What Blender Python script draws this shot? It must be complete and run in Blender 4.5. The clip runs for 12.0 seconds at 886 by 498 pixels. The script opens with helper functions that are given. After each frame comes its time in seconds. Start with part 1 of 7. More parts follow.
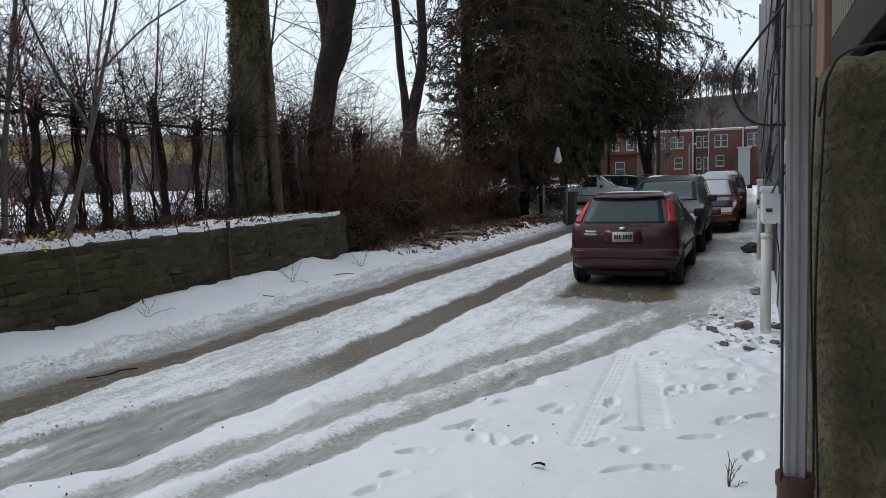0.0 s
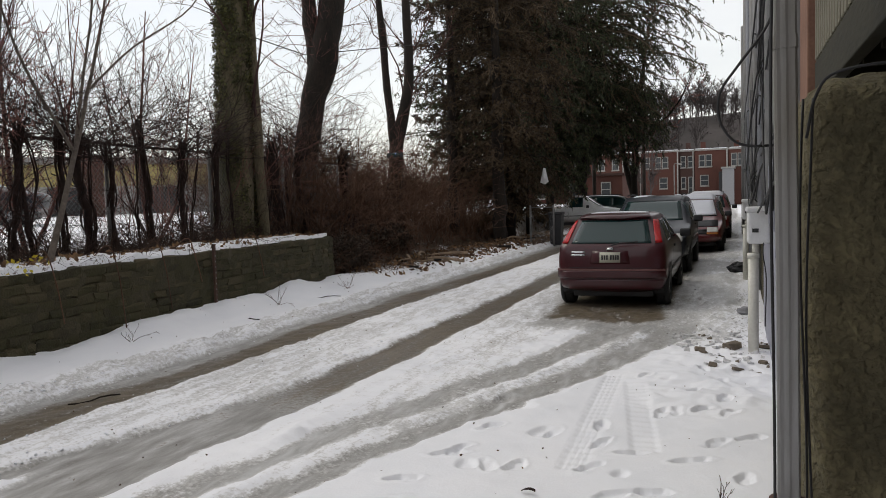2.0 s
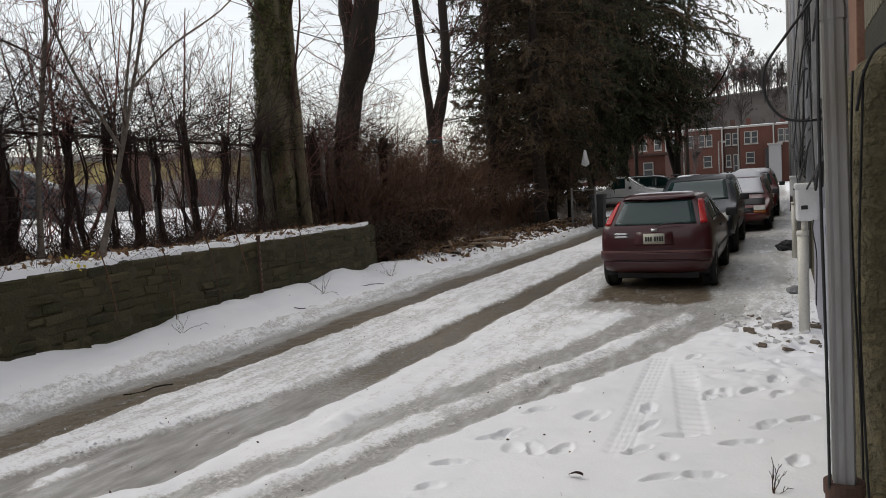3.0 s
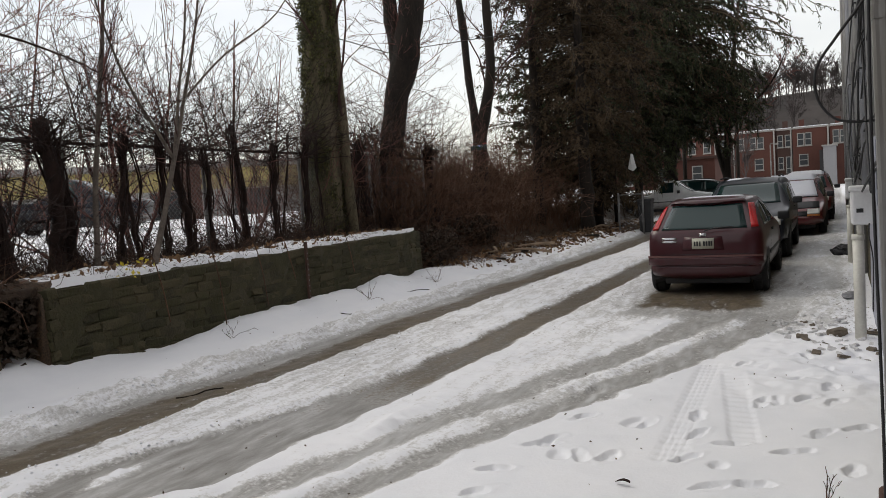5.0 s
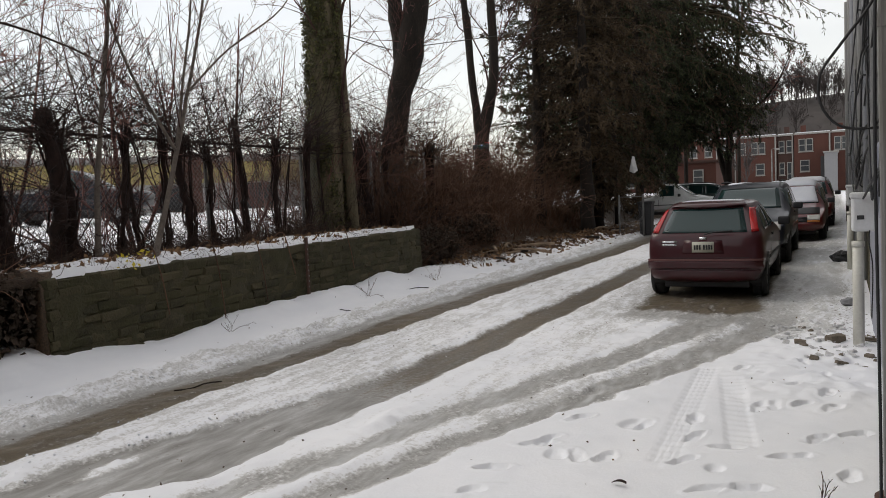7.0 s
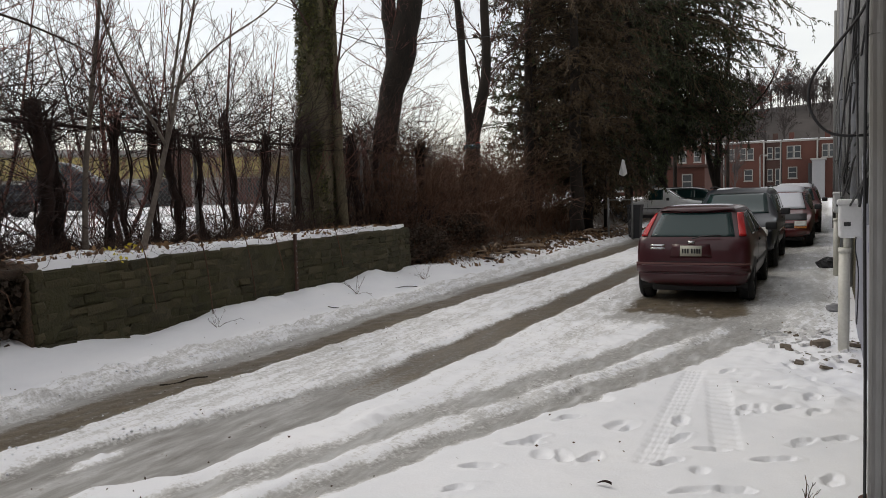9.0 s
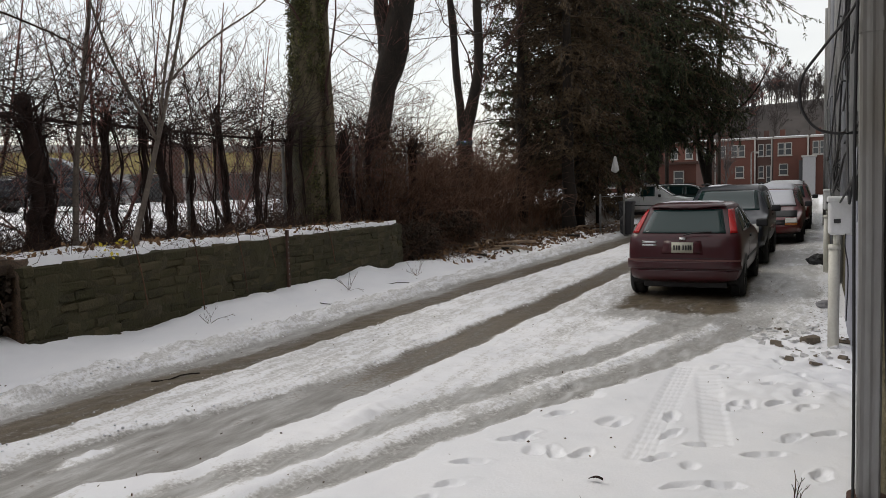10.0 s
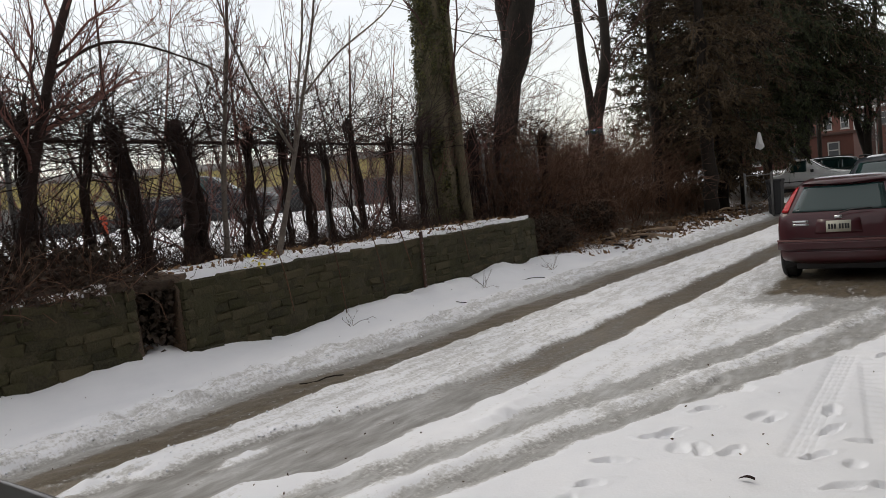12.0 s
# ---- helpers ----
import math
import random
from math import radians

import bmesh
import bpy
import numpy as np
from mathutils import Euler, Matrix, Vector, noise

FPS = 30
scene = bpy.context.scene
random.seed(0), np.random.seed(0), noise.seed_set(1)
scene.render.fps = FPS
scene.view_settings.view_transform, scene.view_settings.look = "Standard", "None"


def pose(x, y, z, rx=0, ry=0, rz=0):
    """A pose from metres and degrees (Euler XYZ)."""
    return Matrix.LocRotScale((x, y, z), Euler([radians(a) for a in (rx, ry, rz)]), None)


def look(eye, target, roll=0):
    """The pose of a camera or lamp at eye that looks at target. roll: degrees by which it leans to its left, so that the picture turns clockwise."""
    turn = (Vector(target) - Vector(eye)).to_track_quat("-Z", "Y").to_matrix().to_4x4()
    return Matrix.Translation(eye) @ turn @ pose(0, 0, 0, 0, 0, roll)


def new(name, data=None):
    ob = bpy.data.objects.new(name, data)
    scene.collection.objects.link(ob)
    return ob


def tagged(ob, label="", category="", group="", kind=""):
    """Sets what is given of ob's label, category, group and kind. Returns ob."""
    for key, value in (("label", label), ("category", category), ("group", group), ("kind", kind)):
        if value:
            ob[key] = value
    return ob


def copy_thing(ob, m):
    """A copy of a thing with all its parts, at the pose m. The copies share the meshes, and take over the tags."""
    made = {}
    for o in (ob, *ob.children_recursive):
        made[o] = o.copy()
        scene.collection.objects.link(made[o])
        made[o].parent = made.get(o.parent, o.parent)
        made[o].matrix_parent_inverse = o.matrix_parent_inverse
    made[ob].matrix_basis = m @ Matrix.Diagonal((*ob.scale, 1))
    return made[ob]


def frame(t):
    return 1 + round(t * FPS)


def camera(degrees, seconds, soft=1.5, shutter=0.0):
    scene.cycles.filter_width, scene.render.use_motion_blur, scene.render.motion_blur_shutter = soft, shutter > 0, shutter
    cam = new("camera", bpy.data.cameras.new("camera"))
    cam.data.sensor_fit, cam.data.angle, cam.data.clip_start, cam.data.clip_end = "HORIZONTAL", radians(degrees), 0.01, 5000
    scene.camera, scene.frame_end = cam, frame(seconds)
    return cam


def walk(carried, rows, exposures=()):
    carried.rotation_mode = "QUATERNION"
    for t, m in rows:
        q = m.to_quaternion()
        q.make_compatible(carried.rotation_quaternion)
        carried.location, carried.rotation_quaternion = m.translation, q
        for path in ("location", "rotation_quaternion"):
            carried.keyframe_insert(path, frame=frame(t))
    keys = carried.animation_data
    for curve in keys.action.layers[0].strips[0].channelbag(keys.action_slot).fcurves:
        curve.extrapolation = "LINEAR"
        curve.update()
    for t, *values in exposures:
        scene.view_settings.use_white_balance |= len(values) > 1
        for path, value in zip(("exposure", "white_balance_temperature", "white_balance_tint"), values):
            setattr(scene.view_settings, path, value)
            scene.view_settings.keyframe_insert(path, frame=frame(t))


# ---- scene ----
cam = camera(60.5, 12.0, soft=0.9)
# seconds, eye, heading (degrees to the left of the alley), pitch, lean to the right
PATH = [
    (0.0, (0.007, -0.015, 1.693), 22.20, -5.26, 1.50),
    (0.5, (0.014, -0.018, 1.699), 23.27, -5.34, 2.58),
    (1.0, (0.002, -0.012, 1.692), 26.42, -5.28, 4.00),
    (1.5, (-0.025, -0.005, 1.704), 24.71, -3.16, 1.40),
    (2.0, (-0.008, 0.023, 1.702), 21.19, -3.73, 1.75),
    (2.5, (-0.014, 0.010, 1.699), 20.40, -4.33, 2.23),
    (3.0, (-0.008, 0.018, 1.703), 24.37, -4.64, 3.41),
    (3.5, (-0.003, -0.014, 1.705), 27.52, -4.00, 3.35),
    (5.5, (0.010, 0.007, 1.702), 27.76, -4.00, 3.92),
    (6.0, (0.012, 0.002, 1.701), 28.15, -3.96, 3.38),
    (6.5, (0.008, -0.014, 1.701), 28.07, -3.80, 3.02),
    (7.0, (0.000, -0.014, 1.702), 27.73, -4.10, 2.71),
    (9.0, (-0.009, -0.018, 1.695), 26.87, -4.16, 1.59),
    (9.5, (-0.012, -0.019, 1.694), 26.66, -4.47, 1.01),
    (10.0, (-0.007, -0.022, 1.697), 26.29, -4.46, 1.48),
    (10.5, (-0.007, -0.006, 1.695), 25.91, -4.52, 1.89),
    (11.0, (-0.003, 0.020, 1.695), 27.31, -4.58, 2.25),
    (11.5, (0.005, 0.043, 1.692), 33.78, -5.10, 3.59),
    (12.0, (0.036, 0.032, 1.715), 36.63, -4.23, 5.41),
]


def aim(eye, yaw, pitch):
    a, b = radians(yaw), radians(pitch)
    return (eye[0] - math.sin(a) * math.cos(b), eye[1] + math.cos(a) * math.cos(b), eye[2] + math.sin(b))


walk(cam, [(t, look(eye, aim(eye, yaw, pitch), -lean)) for t, eye, yaw, pitch, lean in PATH],
     [(0.0, 0.1, 6150, 4), (0.5, 0.1, 6500, 7), (1.0, 0.12, 6550, 7), (1.5, 0.15, 6900, 7), (12.0, 0.15, 7000, 7)])

# ---- world and sun: an overcast winter afternoon ----
world = bpy.data.worlds.new("overcast_sky")
scene.world = world
world.use_nodes = True
wn, wl = world.node_tree.nodes, world.node_tree.links
wn.clear()
SUN_EL, SUN_ROT = radians(46), radians(278)
sky = wn.new("ShaderNodeTexSky")
sky.sky_type, sky.sun_disc, sky.sun_elevation, sky.sun_rotation = "NISHITA", False, SUN_EL, SUN_ROT
skybg = wn.new("ShaderNodeBackground")
skybg.inputs["Strength"].default_value = 0.05
wl.new(sky.outputs[0], skybg.inputs["Color"])
wco = wn.new("ShaderNodeTexCoord")
wmap = wn.new("ShaderNodeMapping")
wmap.inputs["Scale"].default_value = (1.0, 1.0, 3.5)
wl.new(wco.outputs["Generated"], wmap.inputs["Vector"])
wnoise = wn.new("ShaderNodeTexNoise")
wnoise.inputs["Scale"].default_value = 2.2
wnoise.inputs["Detail"].default_value = 5
wl.new(wmap.outputs[0], wnoise.inputs["Vector"])
wramp = wn.new("ShaderNodeValToRGB")
wramp.color_ramp.elements[0].position, wramp.color_ramp.elements[0].color = 0.3, (0.75, 0.73, 0.755, 1)
wramp.color_ramp.elements[1].position, wramp.color_ramp.elements[1].color = 0.72, (0.945, 0.915, 0.92, 1)
wl.new(wnoise.outputs[0], wramp.inputs[0])
cloudbg = wn.new("ShaderNodeBackground")
cloudbg.inputs["Strength"].default_value = 0.75
wl.new(wramp.outputs[0], cloudbg.inputs["Color"])
wadd = wn.new("ShaderNodeAddShader")
wl.new(skybg.outputs[0], wadd.inputs[0])
wl.new(cloudbg.outputs[0], wadd.inputs[1])
wout = wn.new("ShaderNodeOutputWorld")
wl.new(wadd.outputs[0], wout.inputs["Surface"])
sun = new("sun", bpy.data.lights.new("sun", "SUN"))
sun.data.energy, sun.data.angle, sun.data.color = 0.65, radians(25), (1.0, 0.96, 0.9)
sun.matrix_world = look((-40, 6, 42), (0, 0, 0))


# ---- materials ----


def material(name, col, col2=None, rough=0.8, scale=6.0, fine=60.0, bump=0.3, metal=0.0, depth=0.01, contrast=0.5,
             island=0.0, spec=0.5, coat=0.0, stretch=(1, 1, 1), dirt=None, dirt_amt=0.0, dirt_scale=1.5):
    """Two scales of colour variation, fine relief, and patches of dirt."""
    m = bpy.data.materials.new(name)
    m.use_nodes = True
    n, l = m.node_tree.nodes, m.node_tree.links
    b = n["Principled BSDF"]
    b.inputs["Roughness"].default_value, b.inputs["Metallic"].default_value = rough, metal
    b.inputs["Specular IOR Level"].default_value = spec
    b.inputs["Coat Weight"].default_value = coat
    b.inputs["Coat Roughness"].default_value = 0.08
    co = n.new("ShaderNodeTexCoord")
    mp = n.new("ShaderNodeMapping")
    mp.inputs["Scale"].default_value = stretch
    l.new(co.outputs["Object"], mp.inputs["Vector"])
    big, small = n.new("ShaderNodeTexNoise"), n.new("ShaderNodeTexNoise")
    for t, s, d in ((big, scale, 6), (small, fine, 4)):
        t.inputs["Scale"].default_value, t.inputs["Detail"].default_value = s, d
        l.new(mp.outputs[0], t.inputs["Vector"])
    mixv = n.new("ShaderNodeMath")
    mixv.operation = "MULTIPLY_ADD"
    mixv.inputs[1].default_value, mixv.inputs[2].default_value = 0.45, 0.0
    l.new(small.outputs[0], mixv.inputs[0])
    addv = n.new("ShaderNodeMath")
    addv.operation = "MULTIPLY_ADD"
    addv.inputs[1].default_value = 0.6
    l.new(big.outputs[0], addv.inputs[0])
    l.new(mixv.outputs[0], addv.inputs[2])
    last = addv.outputs[0]
    if island:
        oi, geo, mm = n.new("ShaderNodeObjectInfo"), n.new("ShaderNodeNewGeometry"), n.new("ShaderNodeMath")
        s2 = n.new("ShaderNodeMath")
        l.new(oi.outputs["Random"], mm.inputs[0])
        l.new(geo.outputs["Random Per Island"], mm.inputs[1])
        s2.operation = "MULTIPLY_ADD"
        s2.inputs[1].default_value = island
        l.new(mm.outputs[0], s2.inputs[0])
        sub = n.new("ShaderNodeMath")
        sub.operation = "SUBTRACT"
        sub.inputs[1].default_value = island
        l.new(last, sub.inputs[0])
        l.new(sub.outputs[0], s2.inputs[2])
        last = s2.outputs[0]
    ramp = n.new("ShaderNodeValToRGB")
    c2 = col2 or tuple(c * 0.6 for c in col)
    ramp.color_ramp.elements[0].position, ramp.color_ramp.elements[0].color = 0.52 - contrast * 0.3, (*c2, 1)
    ramp.color_ramp.elements[1].position, ramp.color_ramp.elements[1].color = 0.52 + contrast * 0.3, (*col, 1)
    l.new(last, ramp.inputs[0])
    colour = ramp.outputs[0]
    if dirt:
        dn = n.new("ShaderNodeTexNoise")
        dn.inputs["Scale"].default_value, dn.inputs["Detail"].default_value = dirt_scale, 7
        l.new(mp.outputs[0], dn.inputs["Vector"])
        dr = n.new("ShaderNodeMapRange")
        dr.inputs["From Min"].default_value, dr.inputs["From Max"].default_value = 0.62 - 0.3 * dirt_amt, 0.72
        l.new(dn.outputs[0], dr.inputs["Value"])
        mx = n.new("ShaderNodeMixRGB")
        mx.inputs["Color2"].default_value = (*dirt, 1)
        l.new(dr.outputs[0], mx.inputs["Fac"])
        l.new(colour, mx.inputs["Color1"])
        colour = mx.outputs[0]
    l.new(colour, b.inputs["Base Color"])
    if bump:
        bp = n.new("ShaderNodeBump")
        bp.inputs["Strength"].default_value, bp.inputs["Distance"].default_value = bump, depth
        l.new(last if not island else addv.outputs[0], bp.inputs["Height"])
        l.new(bp.outputs[0], b.inputs["Normal"])
    return m


def ground_material():
    """Snow, grey ice and wet gravelly mud, by the amounts stored on the ground's vertices."""
    m = bpy.data.materials.new("snow_ice_and_mud")
    m.use_nodes = True
    n, l = m.node_tree.nodes, m.node_tree.links
    b = n["Principled BSDF"]
    co = n.new("ShaderNodeTexCoord")

    def tex(scale, detail=6, stretch=(1, 1, 1), rough=0.55):
        mp = n.new("ShaderNodeMapping")
        mp.inputs["Scale"].default_value = stretch
        l.new(co.outputs["Object"], mp.inputs["Vector"])
        t = n.new("ShaderNodeTexNoise")
        t.inputs["Scale"].default_value, t.inputs["Detail"].default_value, t.inputs["Roughness"].default_value = scale, detail, rough
        l.new(mp.outputs[0], t.inputs["Vector"])
        return t.outputs[0]

    def maprange(v, a, c, lo=0.0, hi=1.0):
        r = n.new("ShaderNodeMapRange")
        for k, val in (("From Min", a), ("From Max", c), ("To Min", lo), ("To Max", hi)):
            r.inputs[k].default_value = val
        l.new(v, r.inputs["Value"])
        return r.outputs[0]

    def math2(op, a, c):
        q = n.new("ShaderNodeMath")
        q.operation = op
        for k, val in ((0, a), (1, c)):
            if hasattr(val, "links"):
                l.new(val, q.inputs[k])
            else:
                q.inputs[k].default_value = val
        return q.outputs[0]

    def ramp(v, stops):
        r = n.new("ShaderNodeValToRGB")
        el = r.color_ramp.elements
        while len(el) < len(stops):
            el.new(0.5)
        for e, (p, c) in zip(el, stops):
            e.position, e.color = p, (*c, 1)
        l.new(v, r.inputs[0])
        return r.outputs[0]

    def mix(fac, a, c):
        x = n.new("ShaderNodeMixRGB")
        l.new(fac, x.inputs["Fac"])
        l.new(a, x.inputs["Color1"])
        l.new(c, x.inputs["Color2"])
        return x.outputs[0]

    def amount(name):
        a = n.new("ShaderNodeAttribute")
        a.attribute_name = name
        return a.outputs["Fac"]

    along = (1.0, 0.22, 1.0)
    grain, mid, streak, speck = tex(55, 5), tex(7, 6), tex(9, 6, along), tex(24, 4)
    wob = math2("MULTIPLY", math2("SUBTRACT", streak, 0.5), 1.0)
    wob = math2("ADD", wob, math2("MULTIPLY", math2("SUBTRACT", speck, 0.5), 0.7))
    wob = math2("ADD", wob, math2("MULTIPLY", math2("SUBTRACT", grain, 0.5), 0.5))
    ice = maprange(math2("ADD", amount("ice"), wob), 0.33, 0.72)
    mud = maprange(math2("ADD", amount("mud"), wob), 0.38, 0.66)
    snow_c = ramp(tex(1.3, 7, (1, 0.6, 1), 0.6), [(0.3, (0.80, 0.815, 0.85)), (0.5, (0.86, 0.87, 0.90)), (0.7, (0.90, 0.905, 0.925))])
    ice_c = ramp(streak, [(0.3, (0.20, 0.19, 0.172)), (0.5, (0.335, 0.328, 0.312)), (0.7, (0.56, 0.56, 0.555))])
    mud_c = ramp(math2("ADD", math2("MULTIPLY", streak, 0.6), math2("MULTIPLY", grain, 0.4)),
                 [(0.3, (0.060, 0.046, 0.030)), (0.5, (0.128, 0.102, 0.070)), (0.7, (0.25, 0.212, 0.158))])
    dirty = maprange(math2("ADD", amount("ice"), math2("MULTIPLY", wob, 0.9)), 0.24, 0.62, 0.0, 0.75)
    dirty_c = ramp(tex(30, 6, (1, 0.5, 1)), [(0.32, (0.42, 0.395, 0.35)), (0.48, (0.66, 0.64, 0.60)), (0.62, (0.80, 0.79, 0.765))])
    col = mix(mud, mix(ice, mix(dirty, snow_c, dirty_c), ice_c), mud_c)
    litter = maprange(math2("ADD", amount("litter"), math2("MULTIPLY", math2("SUBTRACT", speck, 0.5), 1.6)), 0.55, 0.7)
    litter_c = ramp(grain, [(0.35, (0.035, 0.024, 0.016)), (0.65, (0.12, 0.075, 0.045))])
    col = mix(litter, col, litter_c)
    l.new(col, b.inputs["Base Color"])
    wet = math2("MAXIMUM", ice, mud)
    l.new(maprange(wet, 0, 1, 0.62, 0.34), b.inputs["Roughness"])
    b.inputs["Specular IOR Level"].default_value = 0.35
    bp = n.new("ShaderNodeBump")
    bp.inputs["Distance"].default_value, bp.inputs["Strength"].default_value = 0.02, 0.34
    h = math2("ADD", math2("MULTIPLY", grain, 0.35), math2("ADD", math2("MULTIPLY", mid, 0.05), math2("MULTIPLY", speck, 0.2)))
    l.new(h, bp.inputs["Height"])
    l.new(bp.outputs[0], b.inputs["Normal"])
    return m


def plain(name, col, rough=0.5, metal=0.0, spec=0.5):
    return material(name, col, tuple(c * 0.8 for c in col), rough, 5, 40, 0.05, metal, 0.002, 0.9, spec=spec)


def glass_material(name, col, rough=0.06):
    m = bpy.data.materials.new(name)
    m.use_nodes = True
    b = m.node_tree.nodes["Principled BSDF"]
    b.inputs["Base Color"].default_value, b.inputs["Roughness"].default_value = (*col, 1), rough
    b.inputs["Specular IOR Level"].default_value = 0.5
    return m


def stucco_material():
    """Old stucco whose paint peels off in curled flakes, with moss stains and painted-in shade."""
    # dark dirt patches spread wide also paint in the shade under the deck
    m = material("weathered_shaded_stucco", (0.21, 0.178, 0.098), (0.075, 0.064, 0.034), 0.95, 6, 40, 0.0, 0, 0.02, 0.8, dirt=(0.034, 0.031, 0.016), dirt_amt=0.8, dirt_scale=2.2)
    n, l = m.node_tree.nodes, m.node_tree.links
    b = n["Principled BSDF"]
    co = n.new("ShaderNodeTexCoord")
    flake = n.new("ShaderNodeTexNoise")
    flake.inputs["Scale"].default_value, flake.inputs["Detail"].default_value, flake.inputs["Distortion"].default_value = 30, 6, 0.0
    grain = n.new("ShaderNodeTexNoise")
    grain.inputs["Scale"].default_value, grain.inputs["Detail"].default_value = 70, 4
    edge = n.new("ShaderNodeMapRange")
    edge.inputs["From Min"].default_value, edge.inputs["From Max"].default_value = 0.40, 0.60
    for t in (flake, grain):
        l.new(co.outputs["Object"], t.inputs["Vector"])
    l.new(flake.outputs[0], edge.inputs["Value"])
    h = n.new("ShaderNodeMath")
    h.operation = "MULTIPLY_ADD"
    h.inputs[1].default_value = 0.35
    l.new(grain.outputs[0], h.inputs[0])
    l.new(edge.outputs[0], h.inputs[2])
    bp = n.new("ShaderNodeBump")
    bp.inputs["Strength"].default_value, bp.inputs["Distance"].default_value = 1.0, 0.012
    l.new(h.outputs[0], bp.inputs["Height"])
    l.new(bp.outputs[0], b.inputs["Normal"])
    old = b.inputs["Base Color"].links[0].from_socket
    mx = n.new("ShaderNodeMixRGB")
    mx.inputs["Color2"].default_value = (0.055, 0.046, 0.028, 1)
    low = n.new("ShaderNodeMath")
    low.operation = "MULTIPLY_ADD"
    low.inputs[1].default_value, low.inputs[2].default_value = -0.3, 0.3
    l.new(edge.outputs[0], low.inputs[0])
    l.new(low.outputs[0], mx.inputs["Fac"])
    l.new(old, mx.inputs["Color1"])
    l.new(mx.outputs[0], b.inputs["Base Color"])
    return m


M_GROUND = ground_material()
M_SNOW = material("settled_snow", (0.86, 0.87, 0.91), (0.72, 0.74, 0.79), 0.65, 3, 40, 0.5, 0, 0.02, 0.9)
M_STONE = material("mossy_rubble_stone", (0.082, 0.068, 0.036), (0.026, 0.024, 0.011), 0.95, 9, 45, 1.0, 0, 0.03, 0.8, island=0.5, dirt=(0.038, 0.037, 0.012), dirt_amt=0.75, dirt_scale=2.6)
M_MORTAR = material("dirty_mortar", (0.078, 0.065, 0.036), (0.026, 0.024, 0.012), 0.95, 5, 40, 1.0, 0, 0.03, 0.7, dirt=(0.038, 0.037, 0.012), dirt_amt=0.7, dirt_scale=1.3)
M_EARTH = material("leaf_litter_earth", (0.07, 0.046, 0.03), (0.02, 0.014, 0.010), 0.95, 7, 40, 0.9, 0, 0.03, 0.7)
M_BARK = material("dark_furrowed_bark", (0.030, 0.021, 0.015), (0.008, 0.006, 0.0045), 0.98, 6, 40, 1.0, 0, 0.04, 0.7, stretch=(1, 1, 0.3))
M_BARK_GREY = material("grey_green_bark", (0.19, 0.155, 0.095), (0.05, 0.041, 0.026), 0.95, 5, 40, 1.0, 0, 0.03, 0.7, stretch=(1, 1, 0.3), dirt=(0.05, 0.06, 0.025), dirt_amt=0.5)
M_VINE = material("dark_vine_stem", (0.040, 0.019, 0.014), (0.010, 0.0055, 0.0045), 0.95, 9, 60, 0.9, 0, 0.02, 0.6)
M_TWIG = material("bare_twigs", (0.185, 0.080, 0.066), (0.058, 0.026, 0.022), 0.9, 2, 30, 0, island=0.6)
M_BRIAR = material("red_brown_briar_stems", (0.125, 0.064, 0.038), (0.036, 0.019, 0.012), 0.9, 2, 30, 0, island=0.6)
M_SAPLING = material("pale_sapling_bark", (0.15, 0.122, 0.10), (0.065, 0.052, 0.044), 0.9, 8, 50, 0.6)
M_IVY = material("ivy_leaves", (0.135, 0.130, 0.034), (0.045, 0.046, 0.014), 0.6, 3, 30, 0, island=0.6)
M_NEEDLE = material("conifer_needles", (0.056, 0.068, 0.026), (0.018, 0.022, 0.009), 0.85, 2, 30, 0, island=0.6)
M_DEADNEEDLE = material("brown_conifer_twigs", (0.092, 0.060, 0.031), (0.028, 0.018, 0.010), 0.9, 2, 30, 0, island=0.6)
M_LEAF = material("fallen_leaves", (0.24, 0.14, 0.07), (0.08, 0.045, 0.025), 0.85, 3, 40, 0, island=0.7)
M_GALV = material("galvanised_wire", (0.24, 0.24, 0.24), (0.13, 0.12, 0.11), 0.6, 5, 60, 0.1, 0.5)
M_BRICK = material("red_brick", (0.105, 0.040, 0.028), (0.07, 0.027, 0.020), 0.9, 0.6, 9, 0.3, 0, 0.02, 0.7)
M_BRICK_DK = material("brown_brick", (0.070, 0.036, 0.028), (0.045, 0.024, 0.019), 0.9, 0.6, 9, 0.3, 0, 0.02, 0.7)
M_BRICK_NEAR = material("orange_brick", (0.25, 0.135, 0.09), (0.16, 0.08, 0.055), 0.9, 5, 50, 0.6, 0, 0.01, 0.7)
M_SIDING = material("weathered_grey_paint", (0.33, 0.335, 0.36), (0.20, 0.205, 0.225), 0.6, 1.5, 30, 0.2, 0, 0.01, 0.8, stretch=(1, 1, 0.4), dirt=(0.2, 0.19, 0.18), dirt_amt=0.35)
M_BLUEGREY = material("blue_grey_paint", (0.33, 0.34, 0.40), (0.25, 0.255, 0.30), 0.6, 2, 30, 0.2, 0, 0.005, 0.8)
M_ALU = material("dull_painted_gutter_metal", (0.34, 0.34, 0.34), (0.21, 0.205, 0.20), 0.5, 3, 40, 0.15, 0.1, 0.004, 0.8, stretch=(1, 1, 0.25), dirt=(0.19, 0.175, 0.15), dirt_amt=0.4, dirt_scale=3)
M_RUST = material("rusty_cast_iron", (0.115, 0.062, 0.045), (0.045, 0.026, 0.02), 0.85, 8, 60, 0.7, 0.2, 0.006, 0.8)
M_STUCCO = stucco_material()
M_OLDWOOD = material("mossy_old_timber", (0.034, 0.030, 0.015), (0.010, 0.010, 0.005), 0.9, 5, 50, 0.8, 0, 0.01, 0.7, stretch=(1, 0.2, 1))
